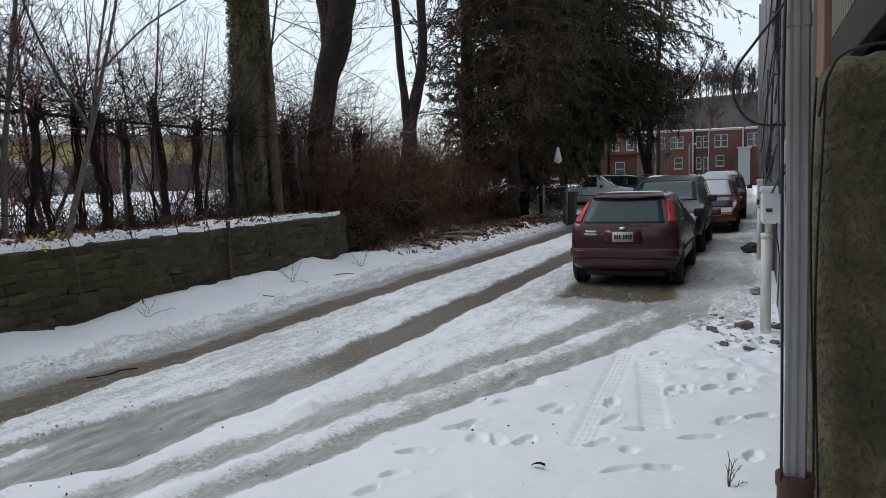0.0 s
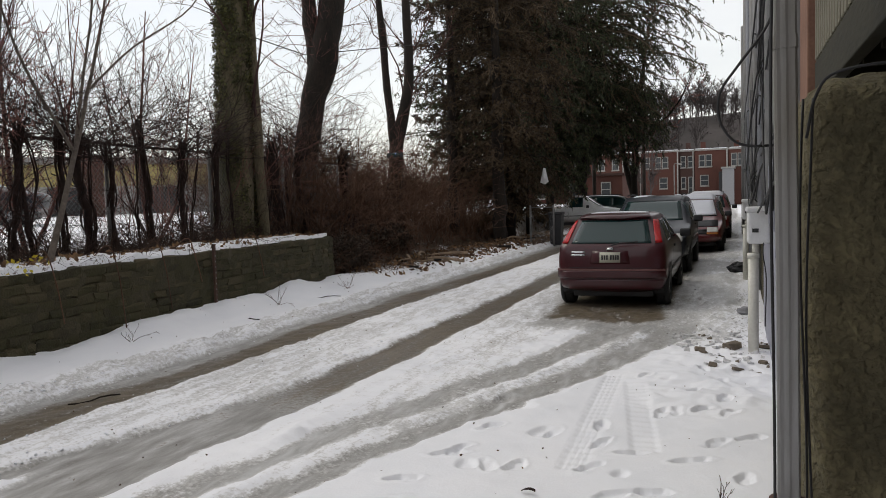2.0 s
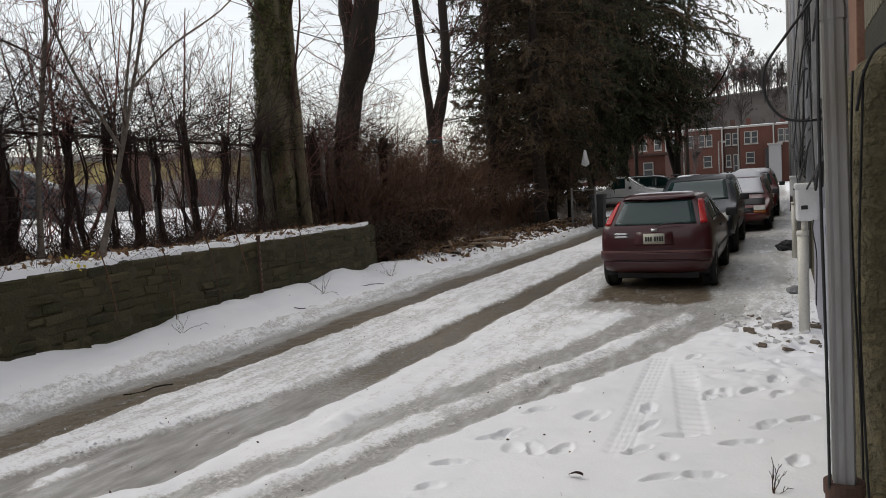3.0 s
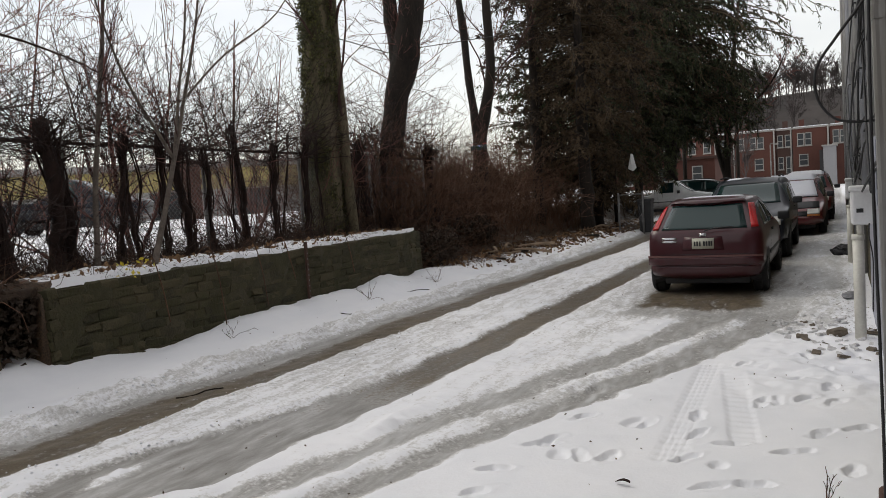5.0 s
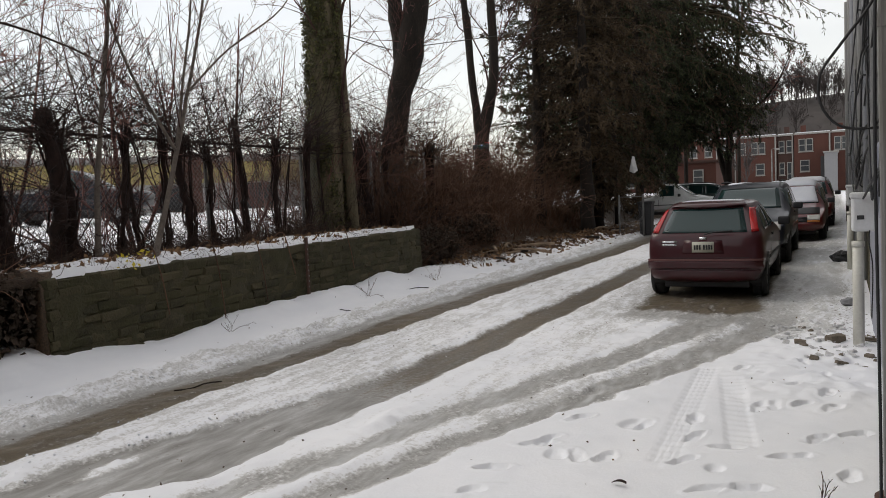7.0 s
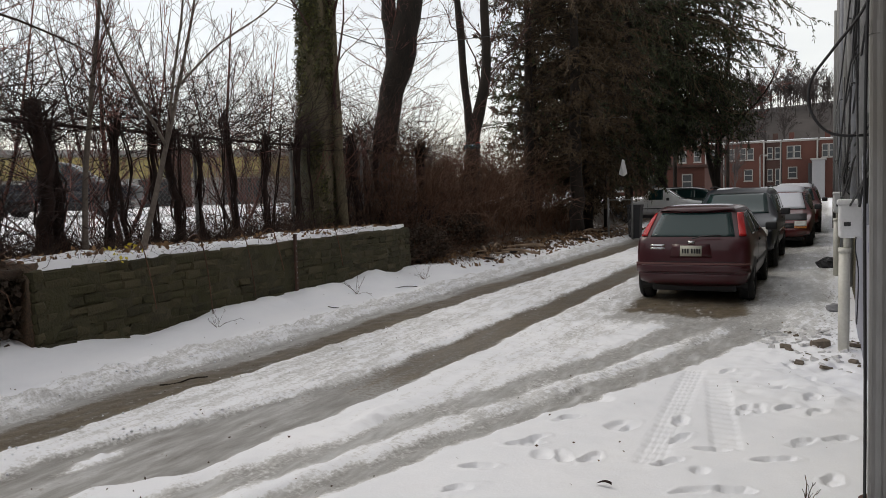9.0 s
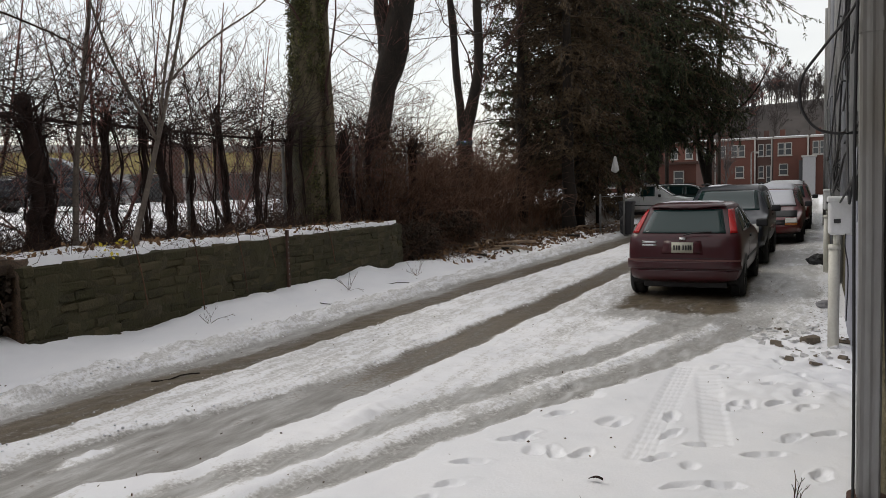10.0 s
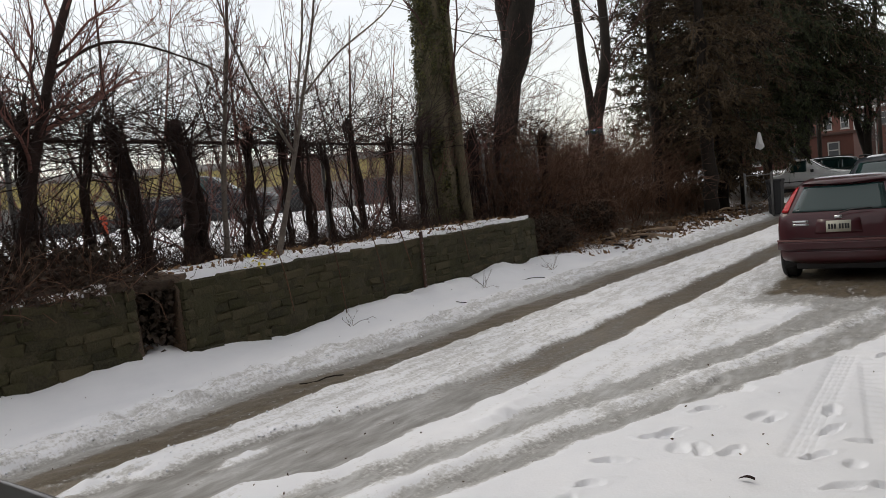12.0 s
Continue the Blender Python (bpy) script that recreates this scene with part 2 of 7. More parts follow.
M_SLAT = material("grey_painted_slats", (0.20, 0.185, 0.14), (0.11, 0.10, 0.07), 0.85, 6, 50, 0.4, stretch=(1, 1, 0.2))
M_WHITE = plain("white_plastic", (0.74, 0.74, 0.74), 0.45)
M_PVC = material("off_white_pipe", (0.66, 0.645, 0.58), (0.52, 0.50, 0.44), 0.45, 3, 40, 0.08)
M_CABLE = plain("black_cable", (0.02, 0.02, 0.022), 0.6)
M_BLACK = plain("black_plastic", (0.025, 0.025, 0.027), 0.55)
M_GREYWALL = plain("grey_render", (0.27, 0.27, 0.28), 0.8)
M_TRIMWHITE = plain("white_window_frame", (0.32, 0.31, 0.29), 0.6)
M_FARGLASS = glass_material("window_glass", (0.05, 0.055, 0.06), 0.15)

# ---- mesh helpers ----
RNG = np.random.default_rng(7)


def mesh_object(name, V, F, mat, parent=None, smooth=False, label=""):
    me = bpy.data.meshes.new(name)
    me.from_pydata([tuple(v) for v in np.asarray(V, float)], [], [tuple(int(i) for i in f) for f in F])
    me.materials.append(mat)
    if smooth:
        me.polygons.foreach_set("use_smooth", [True] * len(me.polygons))
    me.update()
    ob = new(name, me)
    if parent is not None:
        ob.parent = parent
    if label:
        ob["label"] = label
    return ob


def part(name, bm, mat, parent=None, label="", smooth=False):
    me = bpy.data.meshes.new(name)
    bm.to_mesh(me)
    bm.free()
    me.materials.append(mat)
    if smooth:
        me.polygons.foreach_set("use_smooth", [True] * len(me.polygons))
    ob = new(name, me)
    if parent is not None:
        ob.parent = parent
    if label:
        ob["label"] = label
    return ob


def thing(name, label, category, group="", kind="", at=(0, 0, 0), rz=0.0):
    e = new(name)
    e.empty_display_size = 0.1
    e.matrix_basis = pose(*at, 0, 0, rz)
    return tagged(e, label, category, group, kind)


def box(bm, x0, x1, y0, y1, z0, z1, bevel=0.0, seg=2):
    r = bmesh.ops.create_cube(bm, size=1.0, matrix=Matrix.Translation(((x0 + x1) / 2, (y0 + y1) / 2, (z0 + z1) / 2)) @ Matrix.Diagonal((x1 - x0, y1 - y0, z1 - z0, 1)))
    if bevel:
        es = list({e for v in r["verts"] for e in v.link_edges})
        bmesh.ops.bevel(bm, geom=es, offset=bevel, segments=seg, affect="EDGES", profile=0.5)
    return bm


def boxed(*a, **k):
    return box(bmesh.new(), *a, **k)


def tubes(P, R, sides=3):
    """Vertices and quads of many tubes at once: P (tubes, points, 3), R (tubes, points)."""
    P, R = np.asarray(P, float), np.asarray(R, float)
    m, s, _ = P.shape
    t = np.gradient(P, axis=1)
    t /= np.linalg.norm(t, axis=2, keepdims=True) + 1e-9
    ref = np.where(np.abs(t[:, :1, 2:3]) > 0.8, np.array([1.0, 0, 0]), np.array([0, 0, 1.0]))
    a = np.cross(t, np.broadcast_to(ref, t.shape))
    a /= np.linalg.norm(a, axis=2, keepdims=True) + 1e-9
    b = np.cross(t, a)
    ang = np.arange(sides) * 2 * np.pi / sides
    ring = a[:, :, None] * np.cos(ang)[None, None, :, None] + b[:, :, None] * np.sin(ang)[None, None, :, None]
    V = P[:, :, None] + ring * R[:, :, None, None]
    idx = np.arange(m * s * sides).reshape(m, s, sides)
    nxt = np.roll(idx, -1, axis=2)
    F = np.stack([idx[:, :-1], nxt[:, :-1], nxt[:, 1:], idx[:, 1:]], -1).reshape(-1, 4)
    return V.reshape(-1, 3), F


def join(chunks):
    V, F, k = [], [], 0
    for v, f in chunks:
        V.append(v)
        F.append(np.asarray(f) + k)
        k += len(v)
    return np.concatenate(V), [tuple(q) for f in F for q in f]


def pipe(name, pts, radius, mat, parent=None, sides=8, label=""):
    P = np.array([pts], float)
    V, F = tubes(P, np.full(P.shape[:2], radius), sides)
    n = len(pts)
    caps = [tuple(range(sides))[::-1], tuple(range((n - 1) * sides, n * sides))]
    return mesh_object(name, V, [tuple(f) for f in F] + caps, mat, parent, True, label)


def smoothline(pts, n):
    """A smooth line of n points through the given ones (Catmull-Rom)."""
    p = np.array(pts, float)
    q = np.vstack([2 * p[0] - p[1], p, 2 * p[-1] - p[-2]])
    out = []
    for u in np.linspace(0, len(p) - 1.0001, n):
        i = int(u)
        t = u - i
        a, b, c, d = q[i:i + 4]
        out.append(0.5 * (2 * b + (c - a) * t + (2 * a - 5 * b + 4 * c - d) * t * t + (3 * b - a - 3 * c + d) * t ** 3))
    return np.array(out)


TABLE = RNG.random((256, 256))


def vnoise(x, y, seed=0):
    x, y = np.asarray(x, float) + seed * 17.3, np.asarray(y, float) + seed * 9.1
    i, j = np.floor(x).astype(int), np.floor(y).astype(int)
    u, v = x - i, y - j
    u, v = u * u * (3 - 2 * u), v * v * (3 - 2 * v)
    g = lambda a, b: TABLE[a % 256, b % 256]
    return (g(i, j) * (1 - u) + g(i + 1, j) * u) * (1 - v) + (g(i, j + 1) * (1 - u) + g(i + 1, j + 1) * u) * v


def fbm(x, y, octaves=4, seed=0):
    total = 0.0
    for k in range(octaves):
        c, s = math.cos(0.6 + 0.9 * k + seed), math.sin(0.6 + 0.9 * k + seed)
        total = total + vnoise((c * x - s * y) * 2 ** k, (s * x + c * y) * 2 ** k, seed + k) * 0.5 ** k
    return total / (2 - 0.5 ** (octaves - 1)) - 0.5


def step(a, b, x):
    t = np.clip((x - a) / (b - a), 0, 1)
    return t * t * (3 - 2 * t)


def band(x, lo, hi, soft):
    return step(lo - soft, lo + soft, x) * (1 - step(hi - soft, hi + soft, x))


# ---- the ground of the alley ----
def wall_x(y):
    return np.interp(y, [-10, 5.2, 13.5, 30], [-7.25, -7.35, -7.75, -8.3])


FOOTPRINTS = [(-1.93, 4.18, 20), (-1.79, 4.80, 70), (-1.73, 5.35, 60), (-1.95, 3.58, 75), (-1.33, 4.59, 80), (-0.28, 4.98, 30), (-0.13, 5.39, 60),
              (0.03, 4.72, 80), (-0.66, 4.30, 40), (-0.55, 6.0, 80), (-0.95, 5.6, 100), (-0.05, 6.1, 60), (-0.35, 6.7, 85), (-0.8, 7.2, 80),
              (-1.82, 4.69, 25), (-1.5, 4.54, 110), (-1.26, 5.36, 80), (-0.89, 5.17, 70), (-0.67, 5.03, 20), (-0.45, 6.05, 85), (-0.25, 6.17, 60),
              (-0.1, 6.51, 80), (0.08, 5.55, 40), (-0.48, 4.37, 15), (-0.88, 4.69, 60), (-1.9, 3.83, 40), (-0.14, 7.1, 80), (-0.3, 7.5, 95)]
# lumps of dirty snow thrown up beside the ruts: x, y, half width, half length, height
LUMPS = [(-5.0, 2.55, 0.10, 0.3, 0.05), (-4.85, 3.0, 0.12, 0.25, 0.05), (-4.4, 3.4, 0.08, 0.25, 0.04), (-3.1, 4.9, 0.1, 0.5, 0.03)]


def ground_fields(x, y):
    """Height, ice, mud (with shade under the parked cars) and litter at every place of the alley."""
    w = fbm(x * 1.1, y * 0.7, 4, 3) * 0.35
    w2 = fbm(x * 5, y * 3, 2, 11) * 0.08
    xx = x + w * 0.42 + w2
    r1 = band(xx, -5.95, np.interp(y, [0, 12, 30], [-5.15, -5.12, -4.9]), 0.09)
    l2 = np.interp(y, [0, 2.2, 3.24, 4.14, 5.86, 7.8, 40], [-6.0, -5.45, -4.8, -4.43, -3.97, -3.9, -3.9])
    h2 = np.interp(y, [0, 3, 3.4, 5, 7.6, 15, 40], [-4.4, -3.95, -3.60, -3.46, -3.36, -3.3, -3.1])
    r2 = band(xx, l2, h2, 0.09)
    l3 = np.interp(y, [0, 3.15, 4.64, 5.9, 8, 9.5, 11], [-4.35, -3.47, -3.06, -2.72, -2.05, -1.8, -1.75])
    h3 = np.interp(y, [0, 3.19, 4.76, 6.5, 9.35, 11], [-3.45, -2.62, -2.20, -1.45, -0.5, -0.4])
    mid3 = l3 + (h3 - l3) * 0.46
    near = 1 - step(10, 12, y)
    r3a = band(xx, l3, mid3 - 0.07, 0.10) * near
    r3b = band(xx, mid3 + 0.12, h3, 0.10) * near
    parked = band(xx, -2.75, -0.45, 0.25) * step(9.0, 10.2, y) * (1 - step(27, 31, y))
    far = step(20, 27, y)
    ice = np.maximum.reduce([r1 * 0.8, r2 * 0.95, r3a * 0.70, r3b * 0.74, parked * 0.66, far * band(x, -6.3, -0.6, 0.4) * 0.45])
    ice = np.maximum(ice, band(xx, -3.4, -2.0, 0.3) * step(7.5, 10, y) * 0.42)
    ice = np.maximum(ice, band(xx, -5.2, -3.8, 0.2) * (0.34 + 0.35 * fbm(x * 1.3, y * 0.4, 3, 61)))
    ice = np.maximum(ice, band(xx, -6.35, -5.9, 0.12) * 0.42)
    ice = np.maximum(ice, band(xx, -3.5, -1.4, 0.3) * (0.28 + 0.5 * fbm(x * 1.6, y * 0.35, 4, 67)) * near * (1 - step(h3 - 0.1, h3 + 0.1, xx)))
    ice = np.maximum(ice, band(xx, -1.6, 0.1, 0.25) * step(8.2, 9.4, y - 0.8 * x - 0.4) * (0.60 + 0.8 * fbm(x * 2.2, y * 1.1, 4, 69)))
    r1m = band(xx + 0.5 * w, -5.76, np.interp(y, [0, 12, 30], [-5.17, -5.14, -4.9]), 0.12)
    mud = np.maximum.reduce([r1m * np.interp(y, [0, 20, 40], [0.74, 0.68, 0.5]), r1 * 0.26, r2 * np.interp(y, [0, 5, 6.5, 12, 20, 30], [0.18, 0.25, 0.66, 0.66, 0.5, 0.4]),
                             # wet ground under the parked cars, darkened further to paint in their shade
                             band(xx, -2.65, -0.95, 0.2) * band(y + w, 10.5, 27, 0.35) * 0.75,
                             band(xx, -1.2, -0.35, 0.15) * band(y + w, 11.5, 16.5, 0.3) * (0.36 + 0.6 * fbm(x * 1.8, y * 0.7, 3, 73))])
    litter = step(-6.4, -7.4, xx) * step(13.0, 15.5, y + w) * 0.66 + step(-6.9, -7.5, xx) * 0.20
    litter = np.maximum(litter, band(xx, -0.2, 0.4, 0.2) * band(y, 8.2, 14, 0.6) * 0.44)
    z = -0.055 * r1 - 0.05 * r2 - 0.03 * r3a - 0.035 * r3b - 0.04 * parked
    bank = step(-5.95, -7.5, x)
    z = z + bank * (0.13 + 0.13 * fbm(x * 0.8, y * 0.5, 3, 5)) + 0.1 * band(xx, -6.4, -6.0, 0.15) * (0.55 + 1.9 * fbm(x * 5, y * 4, 4, 8))
    z = z + 0.10 * step(-6.8, -7.4, x) * (0.55 + 3.2 * fbm(x * 0.8, y * 1.1, 4, 21))
    z = z + 0.03 * fbm(x * 1.5, y * 1.2, 4, 2) + 0.005 * fbm(x * 6, y * 5, 2, 6) * (1 - 0.5 * np.maximum(ice, mud)) + 0.05 * fbm(x * 8, y * 6, 2, 16) * np.clip(4 * ice * (0.95 - ice), 0, 1)
    z = z + 0.05 * band(xx, -0.8, 0.3, 0.3) * band(y, 6.2, 9.3, 0.6) * (0.6 + 1.6 * fbm(x * 6, y * 6, 2, 9))
    # two old tyre tracks with their tread, crossing the clean snow
    for a, b, c, d, ribs in ((-0.98, 4.62, -1.09, 7.2, 1.0), (-0.58, 5.1, -0.87, 6.95, 0.25)):
        cx = a + (c - a) * (y - b) / (d - b)
        strip = band(x, cx - 0.095, cx + 0.095, 0.015) * band(y, b, d, 0.06) * (0.55 + 0.9 * vnoise(x * 3, y * 1.8, 43))
        z = z - strip * (0.011 - 0.006 * ribs * np.cos((x - cx) * 150) - 0.003 * np.sin(y * 55))
    z = z - 0.012 * band(x, -2.0, -1.75, 0.04) * band(y - 0.9 * (x + 1.9), 6.6, 6.95, 0.05) * (1 + 0.5 * np.sin(y * 70))
    z = z + 0.005 * np.abs(fbm(x * 4.5, y * 3.6, 3, 81)) * (x > -2.6) - 0.03 * step(0.28, 0.36, fbm(x * 2.6, y * 2.2, 2, 83)) * (x > -2.2) * (x < 0.4)
    for a, b, turn in FOOTPRINTS:
        c, s = math.cos(radians(turn)), math.sin(radians(turn))
        u, v = (x - a) * c + (y - b) * s, -(x - a) * s + (y - b) * c
        d = (u / 0.115) ** 2 + (v / 0.05) ** 2 + 2.6 * fbm(x * 12, y * 12, 3, 4)
        z = z - 0.026 * (1 - step(0.6, 1.05, d)) * (1 + 1.4 * fbm(x * 14, y * 14, 2, 19)) + 0.006 * np.exp(-((d - 1.7) / 0.5) ** 2)
    for a, b, p, q, h in LUMPS:
        d = ((x - a) / p) ** 2 + ((y - b) / q) ** 2
        z = z + h * np.exp(-d) * (1 + 2 * fbm(x * 12, y * 12, 2, 14))
        ice = ice * (1 - np.exp(-d))
        mud = mud * (1 - np.exp(-d))
    return z, ice, mud, litter


def sheet(name, xs, ys, height, mat):
    X, Y = np.meshgrid(xs, ys, indexing="xy")
    z, ice, mud, litter = height(X, Y)
    V = np.stack([X, Y, z], -1).reshape(-1, 3)
    ny, nx = X.shape
    i = np.arange(nx * ny).reshape(ny, nx)
    F = np.stack([i[:-1, :-1], i[:-1, 1:], i[1:, 1:], i[1:, :-1]], -1).reshape(-1, 4)
    ob = mesh_object(name, V, F, mat, None, True)
    for key, val in (("ice", ice), ("mud", mud), ("litter", litter)):
        at = ob.data.attributes.new(key, "FLOAT", "POINT")
        at.data.foreach_set("value", np.ravel(val).astype(np.float32))
    return ob


def alley_height(x, y):
    z, ice, mud, litter = ground_fields(x, y)
    out = step(60, 90, np.hypot(x, y - 10))
    beyond = np.maximum(step(-7.9, -8.6, x), step(0.8, 1.5, x))
    k = (1 - out) * (1 - beyond)
    return z * k - 0.02 * out, ice * k + 0.25 * out, mud * k, litter * (1 - out)


xs = np.concatenate([[-2500, -800, -250, -80, -30, -14, -9.5], np.arange(-8.6, -2.3, 0.036), np.arange(-2.3, 0.4, 0.016), np.arange(0.4, 0.75, 0.04), [1.2, 3, 10, 40, 150, 600, 2500]])
ys = np.concatenate([[-2500, -600, -120, -30, -8, -2], np.arange(0.4, 3.4, 0.036), np.arange(3.4, 7.6, 0.016), np.arange(7.6, 12, 0.033), np.arange(12, 32, 0.11), np.geomspace(32, 3000, 34)])
ground = sheet("ground", xs, ys, alley_height, M_GROUND)
tagged(ground, "snow-covered alley with icy grey ruts and wet brown mud", "ground", kind="structure")


# ---- the bank above the alley, with its retaining wall ----
WALL_TOP = 1.0


def terrace_height(x, y):
    face = wall_x(y) - 0.05
    back = face - x
    flat = 1.03 + 0.05 * fbm(x * 1.2, y * 1.2, 3, 31) + 0.35 * step(1.5, 16, back)
    flat = flat + (0.035 + 0.16 * fbm(x * 3.5, y * 2.8, 3, 37)) * (1 - step(0.7, 1.3, back))
    slope = step(0.0, 2.1, back + 0.5 * fbm(x * 0.6, y * 0.6, 3, 33)) * 1.0
    z = np.where(y < 13.7, np.where(back > 0, flat, -0.4), flat * slope - 0.06)
    gap = band(y, 4.5, 5.0, 0.03) * (back < 1.7)
    z = np.where(gap > 0.5, 0.18 + 0.12 * fbm(x * 5, y * 5, 3, 35), z)
    ice = np.zeros_like(x) + 0.1
    litter = 0.62 * band(back + 0.6 * fbm(x, y, 3, 41), 0.8, 2.6, 0.35) + (0.33 + 0.75 * fbm(x * 2.2, y * 1.5, 3, 45)) * (back < 0.9) + 0.5 * step(13.2, 15, y) * (back < 4)
    litter = np.maximum(litter, 0.7 * (1 - step(4.0, 5.3, y)) * (back < 4))
    litter = np.maximum(litter, np.where(back > 3, 0.16 + 0.5 * fbm(x * 0.15, y * 0.15, 3, 51), 0))
    # full litter colour in the gap paints in the darkness of the recess
    litter = np.where((band(y, 4.25, 5.1, 0.02) > 0.5) & (back < 2.0), 1.3, litter)
    return z, ice, np.zeros_like(x), litter


txs = np.concatenate([[-900, -300, -120, -60, -40, -30], np.arange(-25, -13, 0.5), np.arange(-13, -7.2, 0.06)])
tys = np.concatenate([[-60, -20, -8], np.arange(-3, 4.4, 0.12), np.arange(4.4, 5.15, 0.05), np.arange(5.2, 22, 0.09), np.arange(22, 40, 0.6), np.geomspace(41, 900, 18)])
bank = sheet("upper_ground", txs, tys, terrace_height, M_GROUND)
tagged(bank, "snowy raised ground with dead leaves behind the stone wall", "ground", kind="structure")


def rough_block(bm, w, d, h, seed):
    r = np.random.default_rng(seed)
    box(bm, -w / 2, w / 2, -d / 2, d / 2, -h / 2, h / 2, min(w, h) * 0.16, 1)
    for v in bm.verts:
        v.co += Vector(r.uniform(-1, 1, 3) * np.array([w * 0.6, d, h]) * 0.11)
    return bm


def stone_meshes():
    out = []
    for k in range(7):
        bm = rough_block(bmesh.new(), 0.18 + 0.04 * k, 0.12, 0.112, 60 + k)
        me = bpy.data.meshes.new("stone")
        bm.to_mesh(me)
        bm.free()
        me.materials.append(M_STONE)
        out.append((0.18 + 0.04 * k, me))
    return out


def retaining_wall(name, y0, y1, label):
    """A battered rubble wall: a core and its face stones."""
    w = thing(name, label, "wall", kind="structure")
    bm = bmesh.new()
    N = 60
    ring = [(y, wall_x(y)) for y in np.linspace(y0, y1, N)]
    levels = np.linspace(-0.3, WALL_TOP, 14)
    face = []
    for k, z in enumerate(levels):
        row = []
        for y, x in ring:
            out = 0.022 - 0.04 * k / 13 + 0.05 * noise.noise(Vector((x * 3, y * 5, z * 5))) + 0.02 * noise.noise(Vector((x, y * 14, z * 14)))
            row.append(bm.verts.new((x + out, y, z + (0.05 * noise.noise(Vector((7, y * 2.3, 0))) if k == 13 else 0))))
        face.append(row)
    lo, hi = face[0], face[-1]
    lob = [bm.verts.new((x - 0.42, y, -0.3)) for y, x in ring]
    hib = [bm.verts.new((x - 0.42, y, WALL_TOP - 0.05)) for y, x in ring]
    for a, b in [*zip(face, face[1:]), (hi, hib), (hib, lob)]:
        for i in range(N - 1):
            bm.faces.new((a[i], a[i + 1], b[i + 1], b[i]))
    bm.faces.new([f[0] for f in face] + [hib[0], lob[0]])
    bm.faces.new([lob[-1], hib[-1]] + [f[-1] for f in reversed(face)])
    bmesh.ops.recalc_face_normals(bm, faces=bm.faces)
    part("core", bm, M_MORTAR, w, "dark mortar core")
    return w


wall_main = retaining_wall("retaining_wall", 5.08, 13.75, "low mossy rubble stone retaining wall with snow on top")
wall_left = retaining_wall("retaining_wall", -4.0, 4.42, "dark mossy rubble stone retaining wall under brambles")

# slab added over the gap so that the recess below stays dark
gap_cover = thing("turf_overhang", "added earth slab that keeps the gap in the wall dark", "earth", kind="structure")
bm = boxed(-9.5, -7.5, 4.40, 5.10, 0.90, 1.03, 0.04, 3)
bmesh.ops.subdivide_edges(bm, edges=[e for e in bm.edges if e.calc_length() > 0.3], cuts=8, use_grid_fill=True)
for v in bm.verts:
    v.co += noise.noise_vector(v.co * 4) * 0.06
part("gap_cover", bm, M_EARTH, gap_cover)

# ---- chain-link fence ----
FX = -9.3


def fence_x(y):
    return FX - 0.02 * (y - 8)


fence = thing("chain_link_fence", "rusty chain-link fence overgrown with vines", "fence", at=(0, 0, 0))
for y in np.arange(-1.0, 18.5, 2.6):
    pipe("post", [(fence_x(y), y, 0.8), (fence_x(y), y, 2.8)], 0.03, M_GALV, fence, 8)
pipe("top_rail", [(fence_x(y), y, 2.77 - 0.008 * (y - 6)) for y in np.linspace(-1, 18.4, 12)], 0.024, M_VINE, fence, 6)
P = []
for k in np.arange(-3.0, 18.3, 0.085):
    for s in (1, -1):
        a, b = (k, k + 1.75) if s > 0 else (k + 1.75, k)
        pts = [(fence_x(a + (b - a) * t) + 0.012 * s, a + (b - a) * t, 0.98 + 1.75 * t) for t in (0, 0.5, 1)]
        if -1 <= min(a, b) and max(a, b) <= 18.4:
            P.append(pts)
V, F = tubes(P, np.full((len(P), 3), 0.0032), 3)
mesh_object("mesh_wire", V, F, M_GALV, fence)["kind"] = "stuff"


# ---- trees ----
def unit(v):
    return v / (np.linalg.norm(v, axis=-1, keepdims=True) + 1e-9)


def sprout(P, R, n, length, spread, rng, up=0.25, lo=0.3, hi=1.0, thin=0.6, wander=0.18, S=5, tip=0.35):
    """n branches on each parent line. length: share of the parent's own."""
    m, s, _ = P.shape
    par = np.repeat(np.arange(m), n)
    t = rng.uniform(lo, hi, m * n) * (s - 1.001)
    i = t.astype(int)
    f = (t - i)[:, None]
    base = P[par, i] * (1 - f) + P[par, i + 1] * f
    tan = unit(P[par, i + 1] - P[par, i])
    rad = R[par, i] * (1 - f[:, 0]) + R[par, i + 1] * f[:, 0]
    plen = np.linalg.norm(np.diff(P, axis=1), axis=2).sum(1)[par]
    d = unit(tan + unit(rng.normal(size=(m * n, 3))) * spread)
    d[:, 2] += up
    d = unit(d)
    L = plen * length * rng.uniform(0.55, 1.15, m * n) * (1.15 - 0.5 * t / (s - 1))
    pts = [base]
    for k in range(S - 1):
        d = unit(d + rng.normal(size=d.shape) * wander + np.array([0, 0, up * 0.25]))
        pts.append(pts[-1] + d * (L / (S - 1))[:, None])
    Q = np.stack(pts, 1)
    r0 = np.minimum(rad * thin, rad * 0.9)
    return Q, r0[:, None] * np.linspace(1, tip, S)[None]


def trunk_line(pts, radii, n=14, rng=None, wob=0.03):
    p = smoothline(pts, n)
    if rng is not None:
        p[1:] += rng.normal(size=(n - 1, 3)) * wob
    r = np.interp(np.linspace(0, 1, n), np.linspace(0, 1, len(radii)), radii)
    return p[None], r[None]


